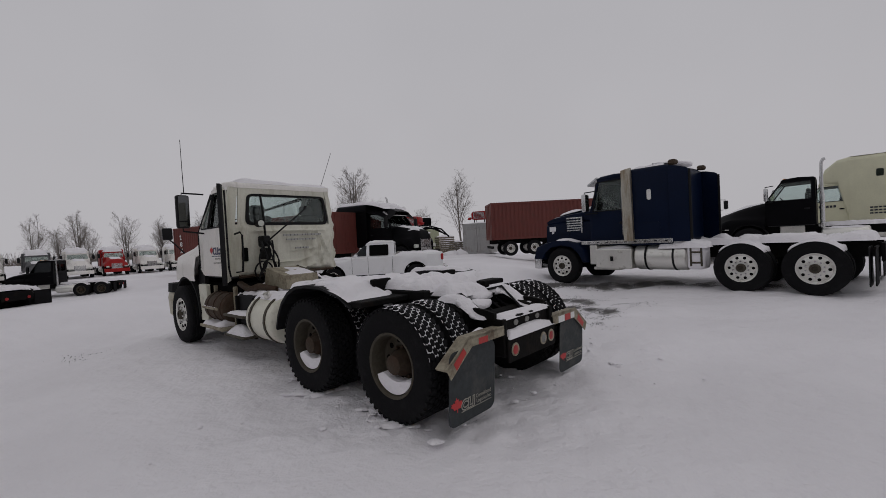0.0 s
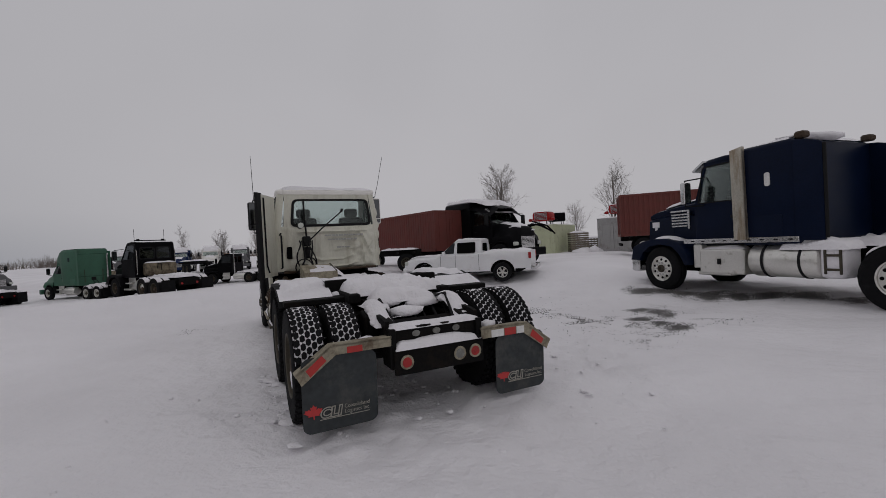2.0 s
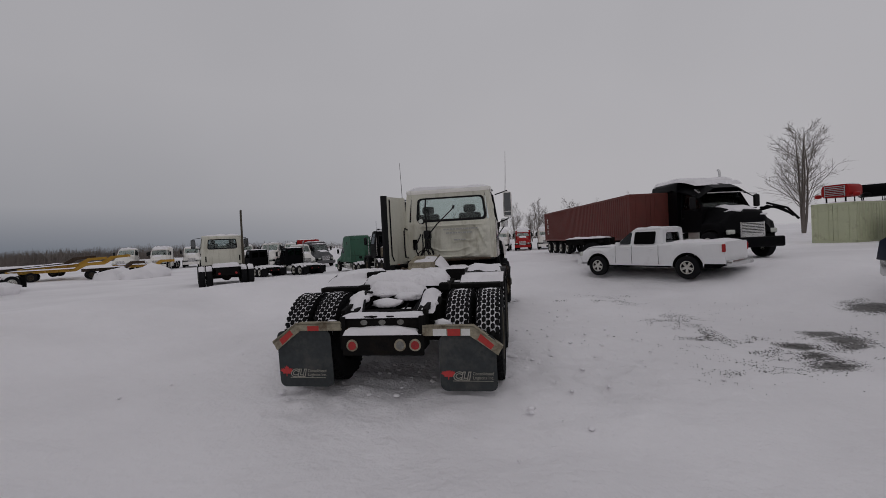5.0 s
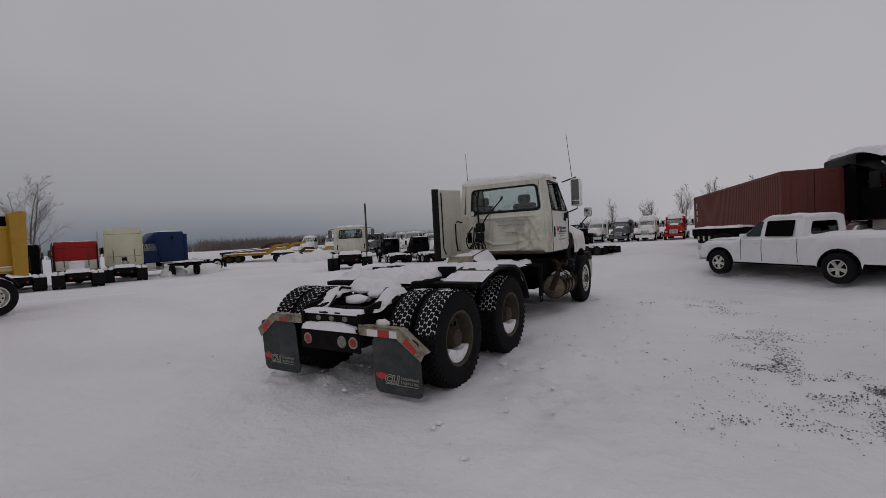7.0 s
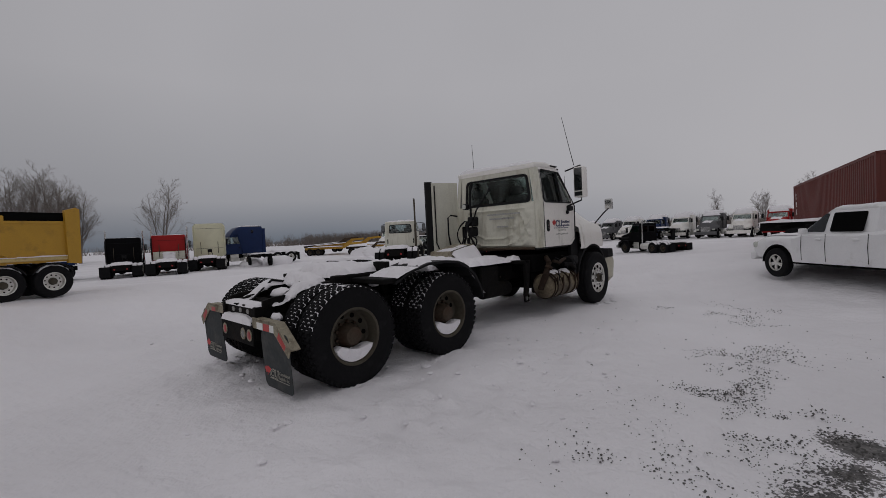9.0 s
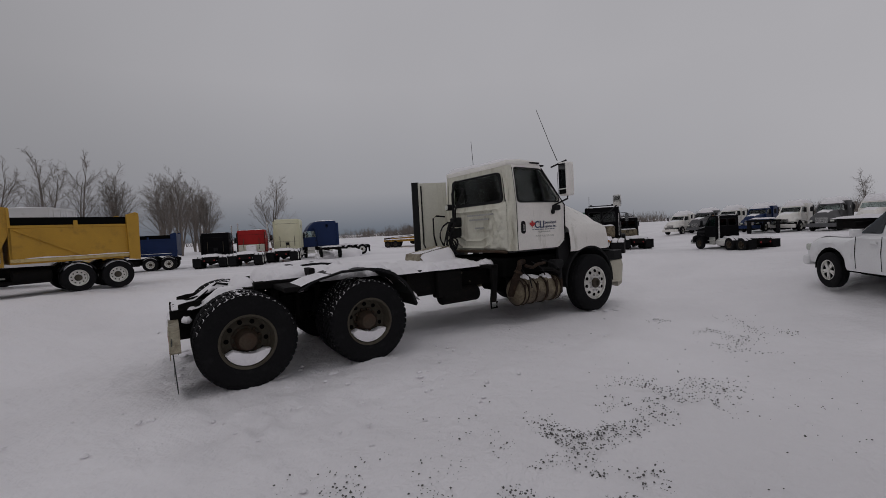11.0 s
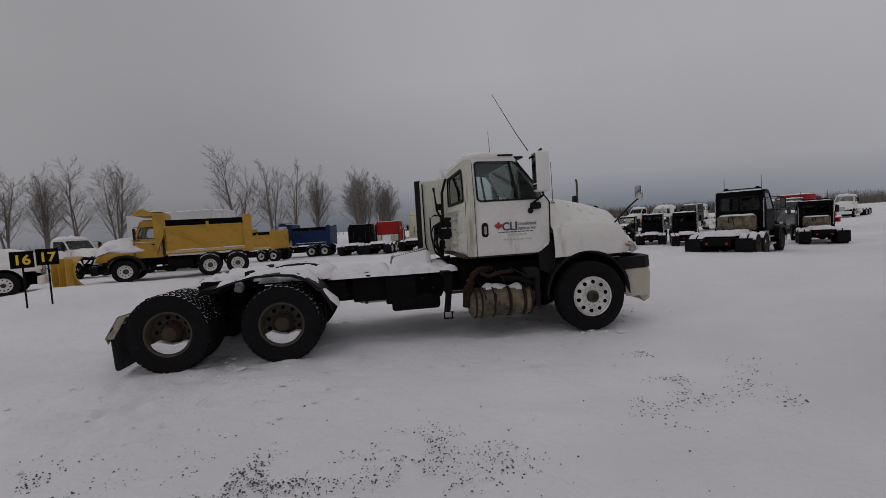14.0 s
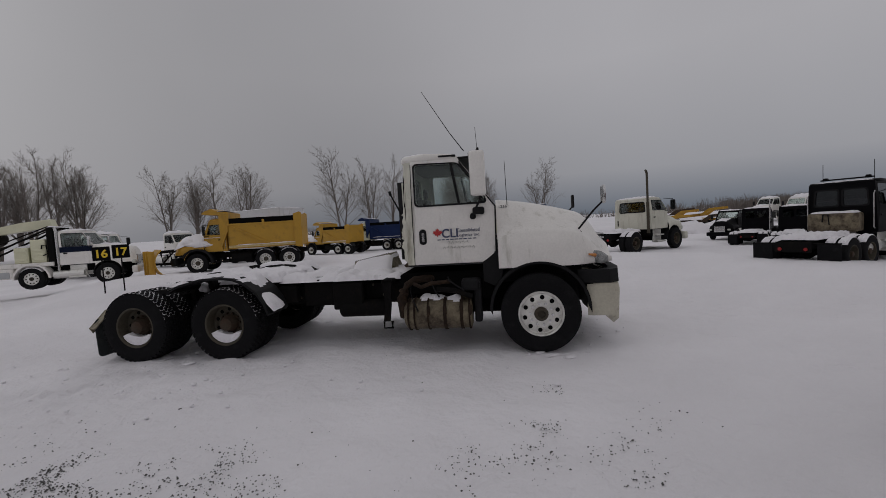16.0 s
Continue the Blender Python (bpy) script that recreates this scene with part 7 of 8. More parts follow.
# ---- pickup ----
def pickup():
    t = thing("pickup_truck", sized(-3.61, 14.52, 186, 0.80, 0.065), "white crew-cab pickup truck with snow on bonnet and roof", "pickup truck")
    # body sides run from nose to tail with the two arches cut out
    def lower(x):
        for ax in (0.0, -3.20):
            if abs(x - ax) < 0.47:
                return 0.36 + math.sqrt(max(0.0, 0.47 ** 2 - (x - ax) ** 2))
        return 0.40 if -2.8 < x < -0.4 else 0.48
    xs = sorted({0.86, 0.80, 0.62, 0.50, -0.50, -0.75, -1.4, -2.0, -2.70, -3.70, -4.0, -4.22, -4.28} | {a + 0.47 * math.cos(radians(q)) for a in (0, -3.2) for q in range(0, 181, 18)}, reverse=True)
    bm = B()
    secs = []
    for x in xs:
        top = 1.02 if x > -0.75 else 1.10
        if x > 0.3:
            top -= 0.18 * ((x - 0.3) / 0.56) ** 1.5
        if x < -2.35:
            top = 1.14
        w = 0.86 - (0.12 * ((x - 0.3) / 0.56) ** 2 if x > 0.3 else 0) - (0.03 if x < -4.2 else 0)
        zb = min(lower(x), top - 0.1)
        hp = [V(x, w - 0.02, zb), V(x, w + 0.005, min(zb + 0.08, top - 0.08)), V(x, w + 0.02, (zb + top) / 2), V(x, w, top - 0.06), V(x, w - 0.06, top), V(x, w * 0.5, top + (0.04 if x > -0.75 else 0.0)), V(x, 0, top + (0.05 if x > -0.75 else 0))]
        secs.append(hp + [V(p.x, -p.y, p.z) for p in hp[-2::-1]])
    rings_mesh(bm, secs, closed=False)
    for sec in (secs[0], secs[-1]):
        bm.faces.new([bm.verts.new(p) for p in sec])
    part("body", bm, CARWHITE, t, smooth=40)
    half = cab(t, -2.38, -0.72, 0.82, 0.80, 1.62, CARWHITE, belt=1.10, slope=0.62, hwt=0.66, rear=((-0.52, 0.52, 1.16, 1.50),), glass=DARKGLASS, crown=0.05,
               side=[(-1.28, 1.13), (-0.86, 1.13), (-0.87, 1.17), (-1.30, 1.54), (-1.32, 1.54)], seats=False, window_trim=False)
    for s in (1, -1):
        bm = B()
        sheet(bm, round_quad([(-1.30, 1.13), (-0.80, 1.13), (-1.22, 1.53), (-1.30, 1.55)], 0.04), lambda u, v, d, s=s: V(u, s * (half(v) + 0.004 + d), v), 0.006)
        part("front_side_window", bm, DARKGLASS, t)
        bm = B()
        sheet(bm, round_quad([(-2.16, 1.13), (-1.42, 1.13), (-1.42, 1.55), (-2.16, 1.55)], 0.05), lambda u, v, d, s=s: V(u, s * (half(v) + 0.004 + d), v), 0.006)
        part("rear_side_window", bm, DEADBLACK, t)
        bm = B()
        for x in (-0.74, -1.36, -2.30):
            tube(bm, [(x, s * 0.868, 0.46), (x, s * 0.885, 0.80), (x, s * 0.86, 1.08)], 0.006, 5)
        part("door_seam", bm, PLASTIC, t)
        for x in (-1.28, -2.14):
            bm = B()
            box(bm, (x, s * 0.87, 0.94), (x + 0.15, s * 0.90, 0.99), 0.012)
            part("door_handle", bm, CARWHITE, t)
        bm = B()
        box(bm, (-0.98, s * 0.90, 1.08), (-0.86, s * 1.06, 1.22), 0.03, 2)
        part("door_mirror", bm, CARWHITE, t, smooth=40)
        bm = B()
        box(bm, (0.66, s * 0.60, 0.72), (0.84, s * 0.82, 0.88), 0.04, 2)
        part("headlight", bm, LENS_CLEAR, t, smooth=40)
        bm = B()
        box(bm, (-4.30, s * 0.82, 0.84), (-4.20, s * 0.885, 1.08), 0.02)
        part("tail_lamp", bm, LENS_RED, t)
        for ax in (0.0, -3.2):
            bm = B()
            o = [(ax + 0.485 * math.cos(radians(q)), 0.36 + 0.485 * math.sin(radians(q))) for q in range(0, 181, 12)]
            i = [(ax + 0.42 * math.cos(radians(q)), 0.36 + 0.42 * math.sin(radians(q))) for q in range(180, -1, -12)]
            prism(bm, o + i, s * 0.84, s * 0.45)
            part("wheel_arch", bm, DEADBLACK, t)
            w = wheel(t, ax, s * 0.80, "alu", "tyre_steer", z=0.36, r=0.70, hub=False)
            bm = B()
            revolve(bm, [(0.30, 0.115), (0.285, 0.122), (0.27, 0.10), (0.262, 0.03), (0.0, 0.03)], 30)
            part("rim", bm, PLASTIC, w, smooth=40)
            bm = B()
            revolve(bm, [(0.302, 0.118), (0.296, 0.132), (0.272, 0.126), (0.262, 0.09)], 30)
            part("rim_lip", bm, ALU, w, smooth=40)
            for k in range(5):
                m = Matrix.Rotation(k * math.tau / 5 + 0.3, 4, "Y")
                bm = B()
                a = [m @ V(0.05, 0.118, -0.045), m @ V(0.05, 0.118, 0.045), m @ V(0.270, 0.108, 0.062), m @ V(0.270, 0.108, 0.022), m @ V(0.17, 0.112, 0.0), m @ V(0.270, 0.108, -0.022), m @ V(0.270, 0.108, -0.062)]
                rings_mesh(bm, [a, [p - V(0, 0.035, 0) for p in a]])
                part("spoke", bm, ALU, w)
            bm = B()
            tube(bm, [(0, 0.07, 0), (0, 0.128, 0)], 0.07, 16)
            part("hub_cap", bm, ALU, w, smooth=40)
    bm = B()
    box(bm, (0.74, -0.84, 0.40), (0.92, 0.84, 0.62), 0.05, 3)
    part("front_bumper", bm, CARWHITE, t, smooth=40)
    bm = B()
    box(bm, (0.80, -0.52, 0.66), (0.88, 0.52, 0.84), 0.02)
    part("grille", bm, PLASTIC, t)
    bm = B()
    box(bm, (-4.46, -0.80, 0.42), (-4.28, 0.80, 0.60), 0.03, 2)
    part("rear_bumper", bm, CHROME, t, smooth=40)
    # filler below the body and sills, with the shade in its near-black colour
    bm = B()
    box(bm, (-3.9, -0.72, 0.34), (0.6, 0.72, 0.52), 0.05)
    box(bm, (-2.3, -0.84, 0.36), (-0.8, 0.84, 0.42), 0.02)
    part("underbody", bm, DEADBLACK, t)
    bm = B()
    snow_pad(bm, -4.24, -2.42, -0.78, 0.78, 1.13, 0.10, 3, 14, 12, 0.03)
    part("bed_snow", bm, SNOW, t, smooth=80)
    bm = B()
    snow_pad(bm, -2.36, -1.36, -0.62, 0.62, 1.66, 0.07, 5, 12, 12, 0.05)
    part("roof_snow", bm, SNOW, t, smooth=80)
    bm = B()
    snow_pad(bm, -0.68, 0.66, -0.74, 0.74, 0, 0.06, 6, 12, 12, 0.06, zf=lambda x, y: 1.05 - (0.18 * max(0, (x - 0.3) / 0.56) ** 1.5))
    part("bonnet_snow", bm, SNOW, t, smooth=80)


pickup()


# ---- ochre dump truck ----
def dump_truck(name, m, label, paint, box_paint, plough=False, box_len=3.72, group=""):
    t = thing(name, m, label, "dump truck", group)
    REAR = (-3.05, -4.27)
    half = cab(t, -1.14, -0.02, 1.0, 1.08, 2.72, paint, belt=1.95, slope=0.30, hwt=0.94, rear=((-0.6, 0.6, 2.0, 2.45),),
               side=[(-0.92, 1.99), (-0.20, 1.99), (-0.21, 2.06), (-0.36, 2.47), (-0.90, 2.48)])
    hood(t, -0.01, 1.45, 1.08, 1.98, 1.80, 1.42, 0.35, arch=0.66, zlow=1.0, nose=0.85, paint=paint, hc0=0.70, hc1=0.58, nose_drop=0.25)
    bm = B()
    snow_pad(bm, -0.05, 1.42, -1.10, 1.10, 0, 0.16, 3, 14, 18, 0.05, zf=lambda x, y: 1.97 - 0.12 * x - 0.62 * max(0.0, abs(y) - 0.45) - 0.25 * max(0.0, x - 0.9))
    snow_pad(bm, -1.10, -0.34, -0.92, 0.92, 2.76, 0.12, 4, 10, 12, 0.05)
    for s in (1, -1):
        snow_lump(bm, (0.20, s * 0.92, 1.45), (0.62, 0.26, 0.24), 3 + s)
        snow_lump(bm, (0.85, s * 0.72, 1.60), (0.40, 0.36, 0.22), 5 + s)
    part("bonnet_snow", bm, SNOW, t, smooth=80)
    for s in (1, -1):
        wheel(t, 0.35, s * 1.06, "white", "tyre_far", turn=11)
        prof = [(-0.46, 0.50), (-0.40, 0.80), (-0.24, 1.06), (0.05, 1.24), (0.35, 1.28), (0.65, 1.24), (0.94, 1.08), (1.06, 0.86)]
        bm = B()
        prism(bm, prof + [(0.98, 0.80), (0.86, 1.0), (0.62, 1.14), (0.35, 1.18), (0.08, 1.14), (-0.16, 0.98), (-0.28, 0.78), (-0.34, 0.50)], s * 0.98, s * 1.20)
        part("fender_lip", bm, PLASTIC, t)
        bm = B()
        prism(bm, [(-1.08, 1.80), (-0.02, 1.80), (-0.02, 1.825), (-1.08, 1.825)], s * (half(1.8) + 0.003), s * (half(1.8) + 0.010))
        part("door_stripe", bm, INK_WHITE, t)
        bm = B()
        tube(bm, [(-0.94, s * (half(1.2) + 0.003), 1.16), (-0.94, s * (half(1.9) + 0.003), 1.94), (-0.92, s * (half(2.6) + 0.003), 2.58)], 0.008, 5)
        tube(bm, [(-0.08, s * (half(1.2) + 0.003), 1.16), (-0.06, s * (half(1.9) + 0.003), 1.94)], 0.008, 5)
        part("door_seam", bm, PLASTIC, t)
        bm = B()
        tube(bm, [(-1.06, s * 1.0, 1.22), (-1.06, s * 1.05, 1.26), (-1.06, s * 1.04, 2.28), (-1.06, s * 0.97, 2.32)], 0.016, 6)
        part("grab_rail", bm, CHROME, t)
        bm = B()
        box(bm, (-0.86, s * (half(1.7) + 0.002), 1.66), (-0.72, s * (half(1.7) + 0.024), 1.71), 0.008)
        part("door_handle", bm, PLASTIC, t)
        for ax in REAR:
            wheel(t, ax, s * 1.10, "white", "tyre_far", snow=("tyre_top_snow",), turn=25)
            wheel(t, ax, s * 0.77, "white", "tyre_far", hub=False, name="inner_wheel")
            arc = [(ax + 0.60 * math.cos(radians(q)), 0.54 + 0.60 * math.sin(radians(q))) for q in range(25, 156, 13)]
            bm = B()
            prism(bm, arc + [(ax + 0.57 * math.cos(radians(q)), 0.54 + 0.57 * math.sin(radians(q))) for q in range(155, 24, -13)], s * 0.62, s * 1.24)
            part("rear_fender", bm, PLASTIC, t)
        mirror(t, -0.20, s * 1.34, 1.95, 2.45, PLASTIC, (-0.3, 0.95, 1.9, 2.5))
        bm = B()
        barrel(bm, -2.35, -1.30, s * 0.85, 0.72, 0.24, 16)
        part("fuel_tank", bm, FRAME, t, smooth=40)
        bm = B()
        box(bm, (-1.15, s * 0.72, 0.48), (-0.35, s * 1.08, 0.56), 0.02)
        part("step", bm, FRAME, t)
        bm = B()
        box(bm, (-2.3, s * 0.60, 0.45), (-0.8, s * 0.98, 0.58), 0.03)
        part("side_skid", bm, FRAME, t)
    chassis(t, -4.95, 1.3, axles=(0.35,) + REAR, drive=REAR)
    # tipping box with side boards, ribs, rail, cab shield and tall tailgate
    a, b = -1.28 - box_len, -1.28
    bm = B()
    box(bm, (a, -1.2, 1.16), (b, 1.2, 1.26))
    bx = part("tipping_box", bm, box_paint, t)
    bm = B()
    box(bm, (b - 0.08, -1.2, 1.2), (b, 1.2, 3.1), 0.01)
    part("head_board", bm, box_paint, bx)
    for s in (1, -1):
        for nm, y0, y1, z0, z1 in (("side_wall", 1.14, 1.20, 1.30, 2.42), ("bottom_rail", 1.16, 1.26, 1.22, 1.34), ("top_rail", 1.10, 1.22, 2.40, 2.50)):
            bm = B()
            box(bm, (a, s * y0, z0), (b, s * y1, z1), 0.015)
            part(nm, bm, FADED if nm == "bottom_rail" and box_paint == YELLOW else box_paint, bx)
    for s in (1, -1):
        bm = B()
        box(bm, (a + 0.05, s * 1.13, 2.50), (b - 0.05, s * 1.17, 2.78), 0.01)
        part("side_board", bm, DEADBLACK, bx)
        bm = B()
        prism(bm, [(b - 0.2, 2.38), (b - 0.12, 2.34), (b - 1.9, 1.36), (b - 2.1, 1.36)], s * 1.20, s * 1.27)
        part("side_brace", bm, box_paint, bx)
        bm = B()
        prism(bm, rounded(a + box_len * 0.5, a + box_len * 0.5 + 0.12, 2.36, 2.66, 0.03), s * 1.20, s * 1.24)
        part("board_stake", bm, box_paint, bx)
        bm = B()
        snow_pad(bm, a + 0.2, b - 0.3, s * 1.23 - 0.05, s * 1.23 + 0.05, 1.34, 0.05, 8, 16, 4, 0.05)
        part("rail_snow", bm, SNOW, bx, smooth=80)
        bm = B()
        prism(bm, [(a - 0.02, 1.05), (a + 0.34, 1.10), (a + 0.36, 2.86), (a + 0.05, 2.96), (a - 0.06, 2.9)], s * 1.16, s * 1.30)
        part("tailgate_post", bm, box_paint, bx)
    bm = B()
    box(bm, (a - 0.04, -1.16, 1.25), (a + 0.03, 1.16, 2.85), 0.01)
    part("tailgate", bm, box_paint, bx)
    bm = B()
    prism(bm, [(b - 0.06, 2.3), (b + 0.36, 1.30), (b + 0.40, 1.30), (b + 0.42, 3.0), (b + 1.0, 3.02), (b + 1.25, 3.08), (b + 1.1, 3.2), (b + 0.75, 3.34), (b + 0.40, 3.16), (b - 0.06, 3.12)], -1.15, 1.15)
    part("cab_shield", bm, box_paint, bx)
    bm = B()
    snow_pad(bm, a + 0.1, b - 0.1, -1.1, 1.1, 2.36, 0.12, 9, 14, 10, 0.02)
    snow_pad(bm, b + 0.05, b + 0.85, -1.1, 1.1, 3.2, 0.05, 10, 8, 10, 0.05)
    part("load_snow", bm, SNOW, bx, smooth=80)
    bm = B()
    box(bm, (1.35, -1.15, 0.45), (1.62, 1.15, 0.85), 0.05, 2)
    part("bumper", bm, PLASTIC, t)
    if plough:
        bm = B()
        for s in (1, -1):
            tube(bm, [(1.6, s * 0.5, 0.55), (2.2, s * 0.55, 0.6), (2.3, s * 0.55, 1.25)], 0.06, 8)
            tube(bm, [(1.6, s * 0.5, 1.2), (2.3, s * 0.55, 1.25)], 0.05, 8)
            tube(bm, [(2.2, s * 0.9, 0.5), (1.7, s * 0.2, 1.3)], 0.04, 8)
        box(bm, (1.55, -0.9, 0.55), (1.75, 0.9, 0.75), 0.03)
        box(bm, (2.15, -0.9, 1.15), (2.3, 0.9, 1.30), 0.03)
        part("plough_harness", bm, FRAME, t)
    return t


dump_truck("dump_truck", sized(-0.42, -2.75, 338, 0.63), "ochre yellow tandem dump truck with snow on bonnet and box", YELLOW, YELLOW, plough=True)
dump_truck("dump_truck", sized(-6.80, -11.04, 303, 0.563), "yellow dump truck with low snowy box, far off", YELLOW, YELLOW, box_len=3.2)
dump_truck("dump_truck", sized(-9.88, -12.02, 312, 0.632), "white truck with a royal blue tipping box", CREAMSL, ROYAL, box_len=3.6)


def plough_blade(m):
    t = thing("snow_plough", m, "yellow curved snow plough blade resting on the snow", "snow plough")
    bm = B()
    secs = []
    for k in range(9):
        y = -0.75 + 1.5 * k / 8
        secs.append([V(0.35 - 0.55 * math.sin(radians(a)) * (1 - 0.1 * k / 8), y, 0.55 - 0.55 * math.cos(radians(a))) for a in range(0, 150, 18)] +
                    [V(0.33 - 0.50 * math.sin(radians(a)) * (1 - 0.1 * k / 8), y, 0.55 - 0.50 * math.cos(radians(a))) for a in range(144, -1, -18)])
    rings_mesh(bm, secs)
    part("blade", bm, YELLOW, t, smooth=40)
    for y in (-0.6, 0.0, 0.6):
        bm = B()
        box(bm, (-0.34, y - 0.03, 0.1), (-0.16, y + 0.03, 0.95), 0.01)
        part("rib", bm, YELLOW, t)


plough_blade(sized(1.15, -2.46, 189, 0.912, 0.05))


# ---- tow truck with its boom, and the numbered signs ----
def tow_truck():
    t = tractor("tow_truck", sized(2.33, -3.59, 168, 0.615), "white and navy tow truck with a raised boom, in snow", WHITE, cab_top=2.72, axles=(-3.05,), nose=1.15, rims="alu", mirror_paint=CHROME, deck_snow=0.06, category="tow truck", group="", marker=False, flapped=False, tanks=False)
    for s in (1, -1):
        bm = B()
        sheet(bm, [(-1.93, 1.70), (-0.60, 1.70), (-0.56, 1.97), (-1.93, 1.97)], lambda u, v, d, s=s: V(u, s * (1.004 + d), v), 0.004)
        part("navy_band", bm, NAVY, t)
        bm = B()
        box(bm, (-5.9, s * 0.72, 0.58), (-3.75, s * 1.18, 1.06), 0.03)
        locker = part("side_locker", bm, WHITE, t)
        for x in (-5.85, -5.17, -4.48):
            bm = B()
            box(bm, (x, s * 1.175, 0.62), (x + 0.62, s * 1.20, 0.92), 0.015)
            part("locker_door", bm, TRAILERGREY, locker)
        bm = B()
        ring = [(-3.05 + 0.74 * math.cos(radians(a)), 0.52 + 0.74 * math.sin(radians(a))) for a in range(0, 181, 15)]
        ring += [(-3.05 + 0.66 * math.cos(radians(a)), 0.52 + 0.66 * math.sin(radians(a))) for a in range(180, -1, -15)]
        prism(bm, ring, s * 0.62, s * 1.22)
        part("wheel_arch", bm, WHITE, t, smooth=30)
        bm = B()
        tube(bm, [(-2.25, s * 0.92, 0.62), (-1.0, s * 0.92, 0.62)], 0.20, 14)
        part("fuel_tank", bm, ALU, t, smooth=40)
        bm = B()
        tube(bm, [(-2.06, s * 0.86, 0.8), (-2.06, s * 0.86, 2.75), (-2.10, s * 0.86, 2.98)], 0.075, 10)
        part("exhaust_chimney", bm, CHROME, t, smooth=40)
        bm = B()
        box(bm, (-2.42, s * 0.55, 1.05), (-2.16, s * 0.95, 3.0), 0.03)
        part("mast_post", bm, FRAME, t)
        for z0, z1, r in ((1.35, 2.95, 0.045), (1.75, 3.05, 0.03)):
            bm = B()
            tube(bm, [(-5.7, s * 0.55, z0), (-2.42, s * 0.62, z1)], r, 8)
            part("stay_bar", bm, FRAME, t)
        bm = B()
        tube(bm, [(-5.55, s * 0.12, 2.9), (-5.6, s * 0.12, 1.6)], 0.015, 6)
        part("cable", bm, FRAME, t)
    bm = B()
    box(bm, (-5.9, -1.05, 1.08), (-2.2, 1.05, 1.28), 0.02)
    part("deck", bm, WHITE, t)
    for x0, x1, h in ((-3.1, -2.5, 2.42), (-3.75, -3.2, 2.05)):
        bm = B()
        box(bm, (x0, -0.92, 1.28), (x1, 0.92, h), 0.04)
        for k in range(3):
            z = 1.4 + k * 0.22
            box(bm, (x0 + 0.06, -0.95, z), (x1 - 0.06, 0.95, z + 0.12), 0.015)
        part("winch_housing", bm, CREAMSL, t)
    bm = B()
    for y in (-0.94, 0.94):
        tube(bm, [(-2.66, y, 1.95), (-2.60, y * 1.06, 2.12), (-2.44, y * 1.06, 2.12), (-2.40, y * 1.06, 1.7), (-2.60, y, 1.62)], 0.03, 8)
    part("hose", bm, FRAME, t)
    bm = B()
    prism(bm, [(-2.35, 3.02), (-2.45, 3.42), (-3.6, 3.30), (-5.7, 2.85), (-5.8, 2.55), (-3.7, 2.85)], -0.30, 0.30, 0.02)
    part("boom", bm, CREAMSL, t)
    bm = B()
    tube(bm, [(-4.9, -0.62, 2.55), (-4.9, 0.62, 2.55)], 0.36, 18)
    part("winch_drum", bm, FRAME, t, smooth=40)
    bm = B()
    snow_pad(bm, -2.42, -2.16, -0.9, 0.9, 3.0, 0.10, 5, 5, 10, 0.05)
    snow_pad(bm, -5.8, -3.8, 0.74, 1.16, 1.28, 0.12, 6, 14, 6, 0.05)
    snow_pad(bm, -3.7, -2.5, -0.85, 0.85, 2.06, 0.10, 8, 10, 10, 0.05)
    part("locker_snow", bm, SNOW, t, smooth=80)
    return t


tow_truck()


tractor("day_cab_tractor", sized(-0.05, -7.92, 123, 0.54), "white day-cab tractor thick with snow beyond the plough", WHITE, cab_top=2.72, far=True, snow_roof=0.22)
tractor("day_cab_tractor", sized(3.13, -11.53, 113, 0.705), "white day-cab tractor thick with snow beyond the signs", WHITE, cab_top=2.72, far=True, snow_roof=0.22)


def number_sign(x, y, heading, text):
    t = thing("sign_post", sized(x, y, heading, 0.92), "black board with yellow " + text + " on a thin post", "sign", "numbered lot signs")
    bm = B()
    tube(bm, [(0, 0, -0.1), (0, 0, 0.95)], 0.018, 8)
    part("post", bm, FRAME, t)
    bm = B()
    box(bm, (-0.20, -0.012, 0.92), (0.20, 0.012, 1.30), 0.01)
    board = part("board", bm, BLACK, t)
    words("number", text, 0.30, Matrix.Translation((-0.155, -0.016, 1.005)) @ Matrix.Rotation(radians(90), 4, "X"), mat("sign_yellow", (0.75, 0.52, 0.03), 0.5, bump=0), board, "bold yellow number", bold=0.008)


number_sign(2.27, 0.30, 180, "16")
number_sign(1.87, 0.25, 180, "17")


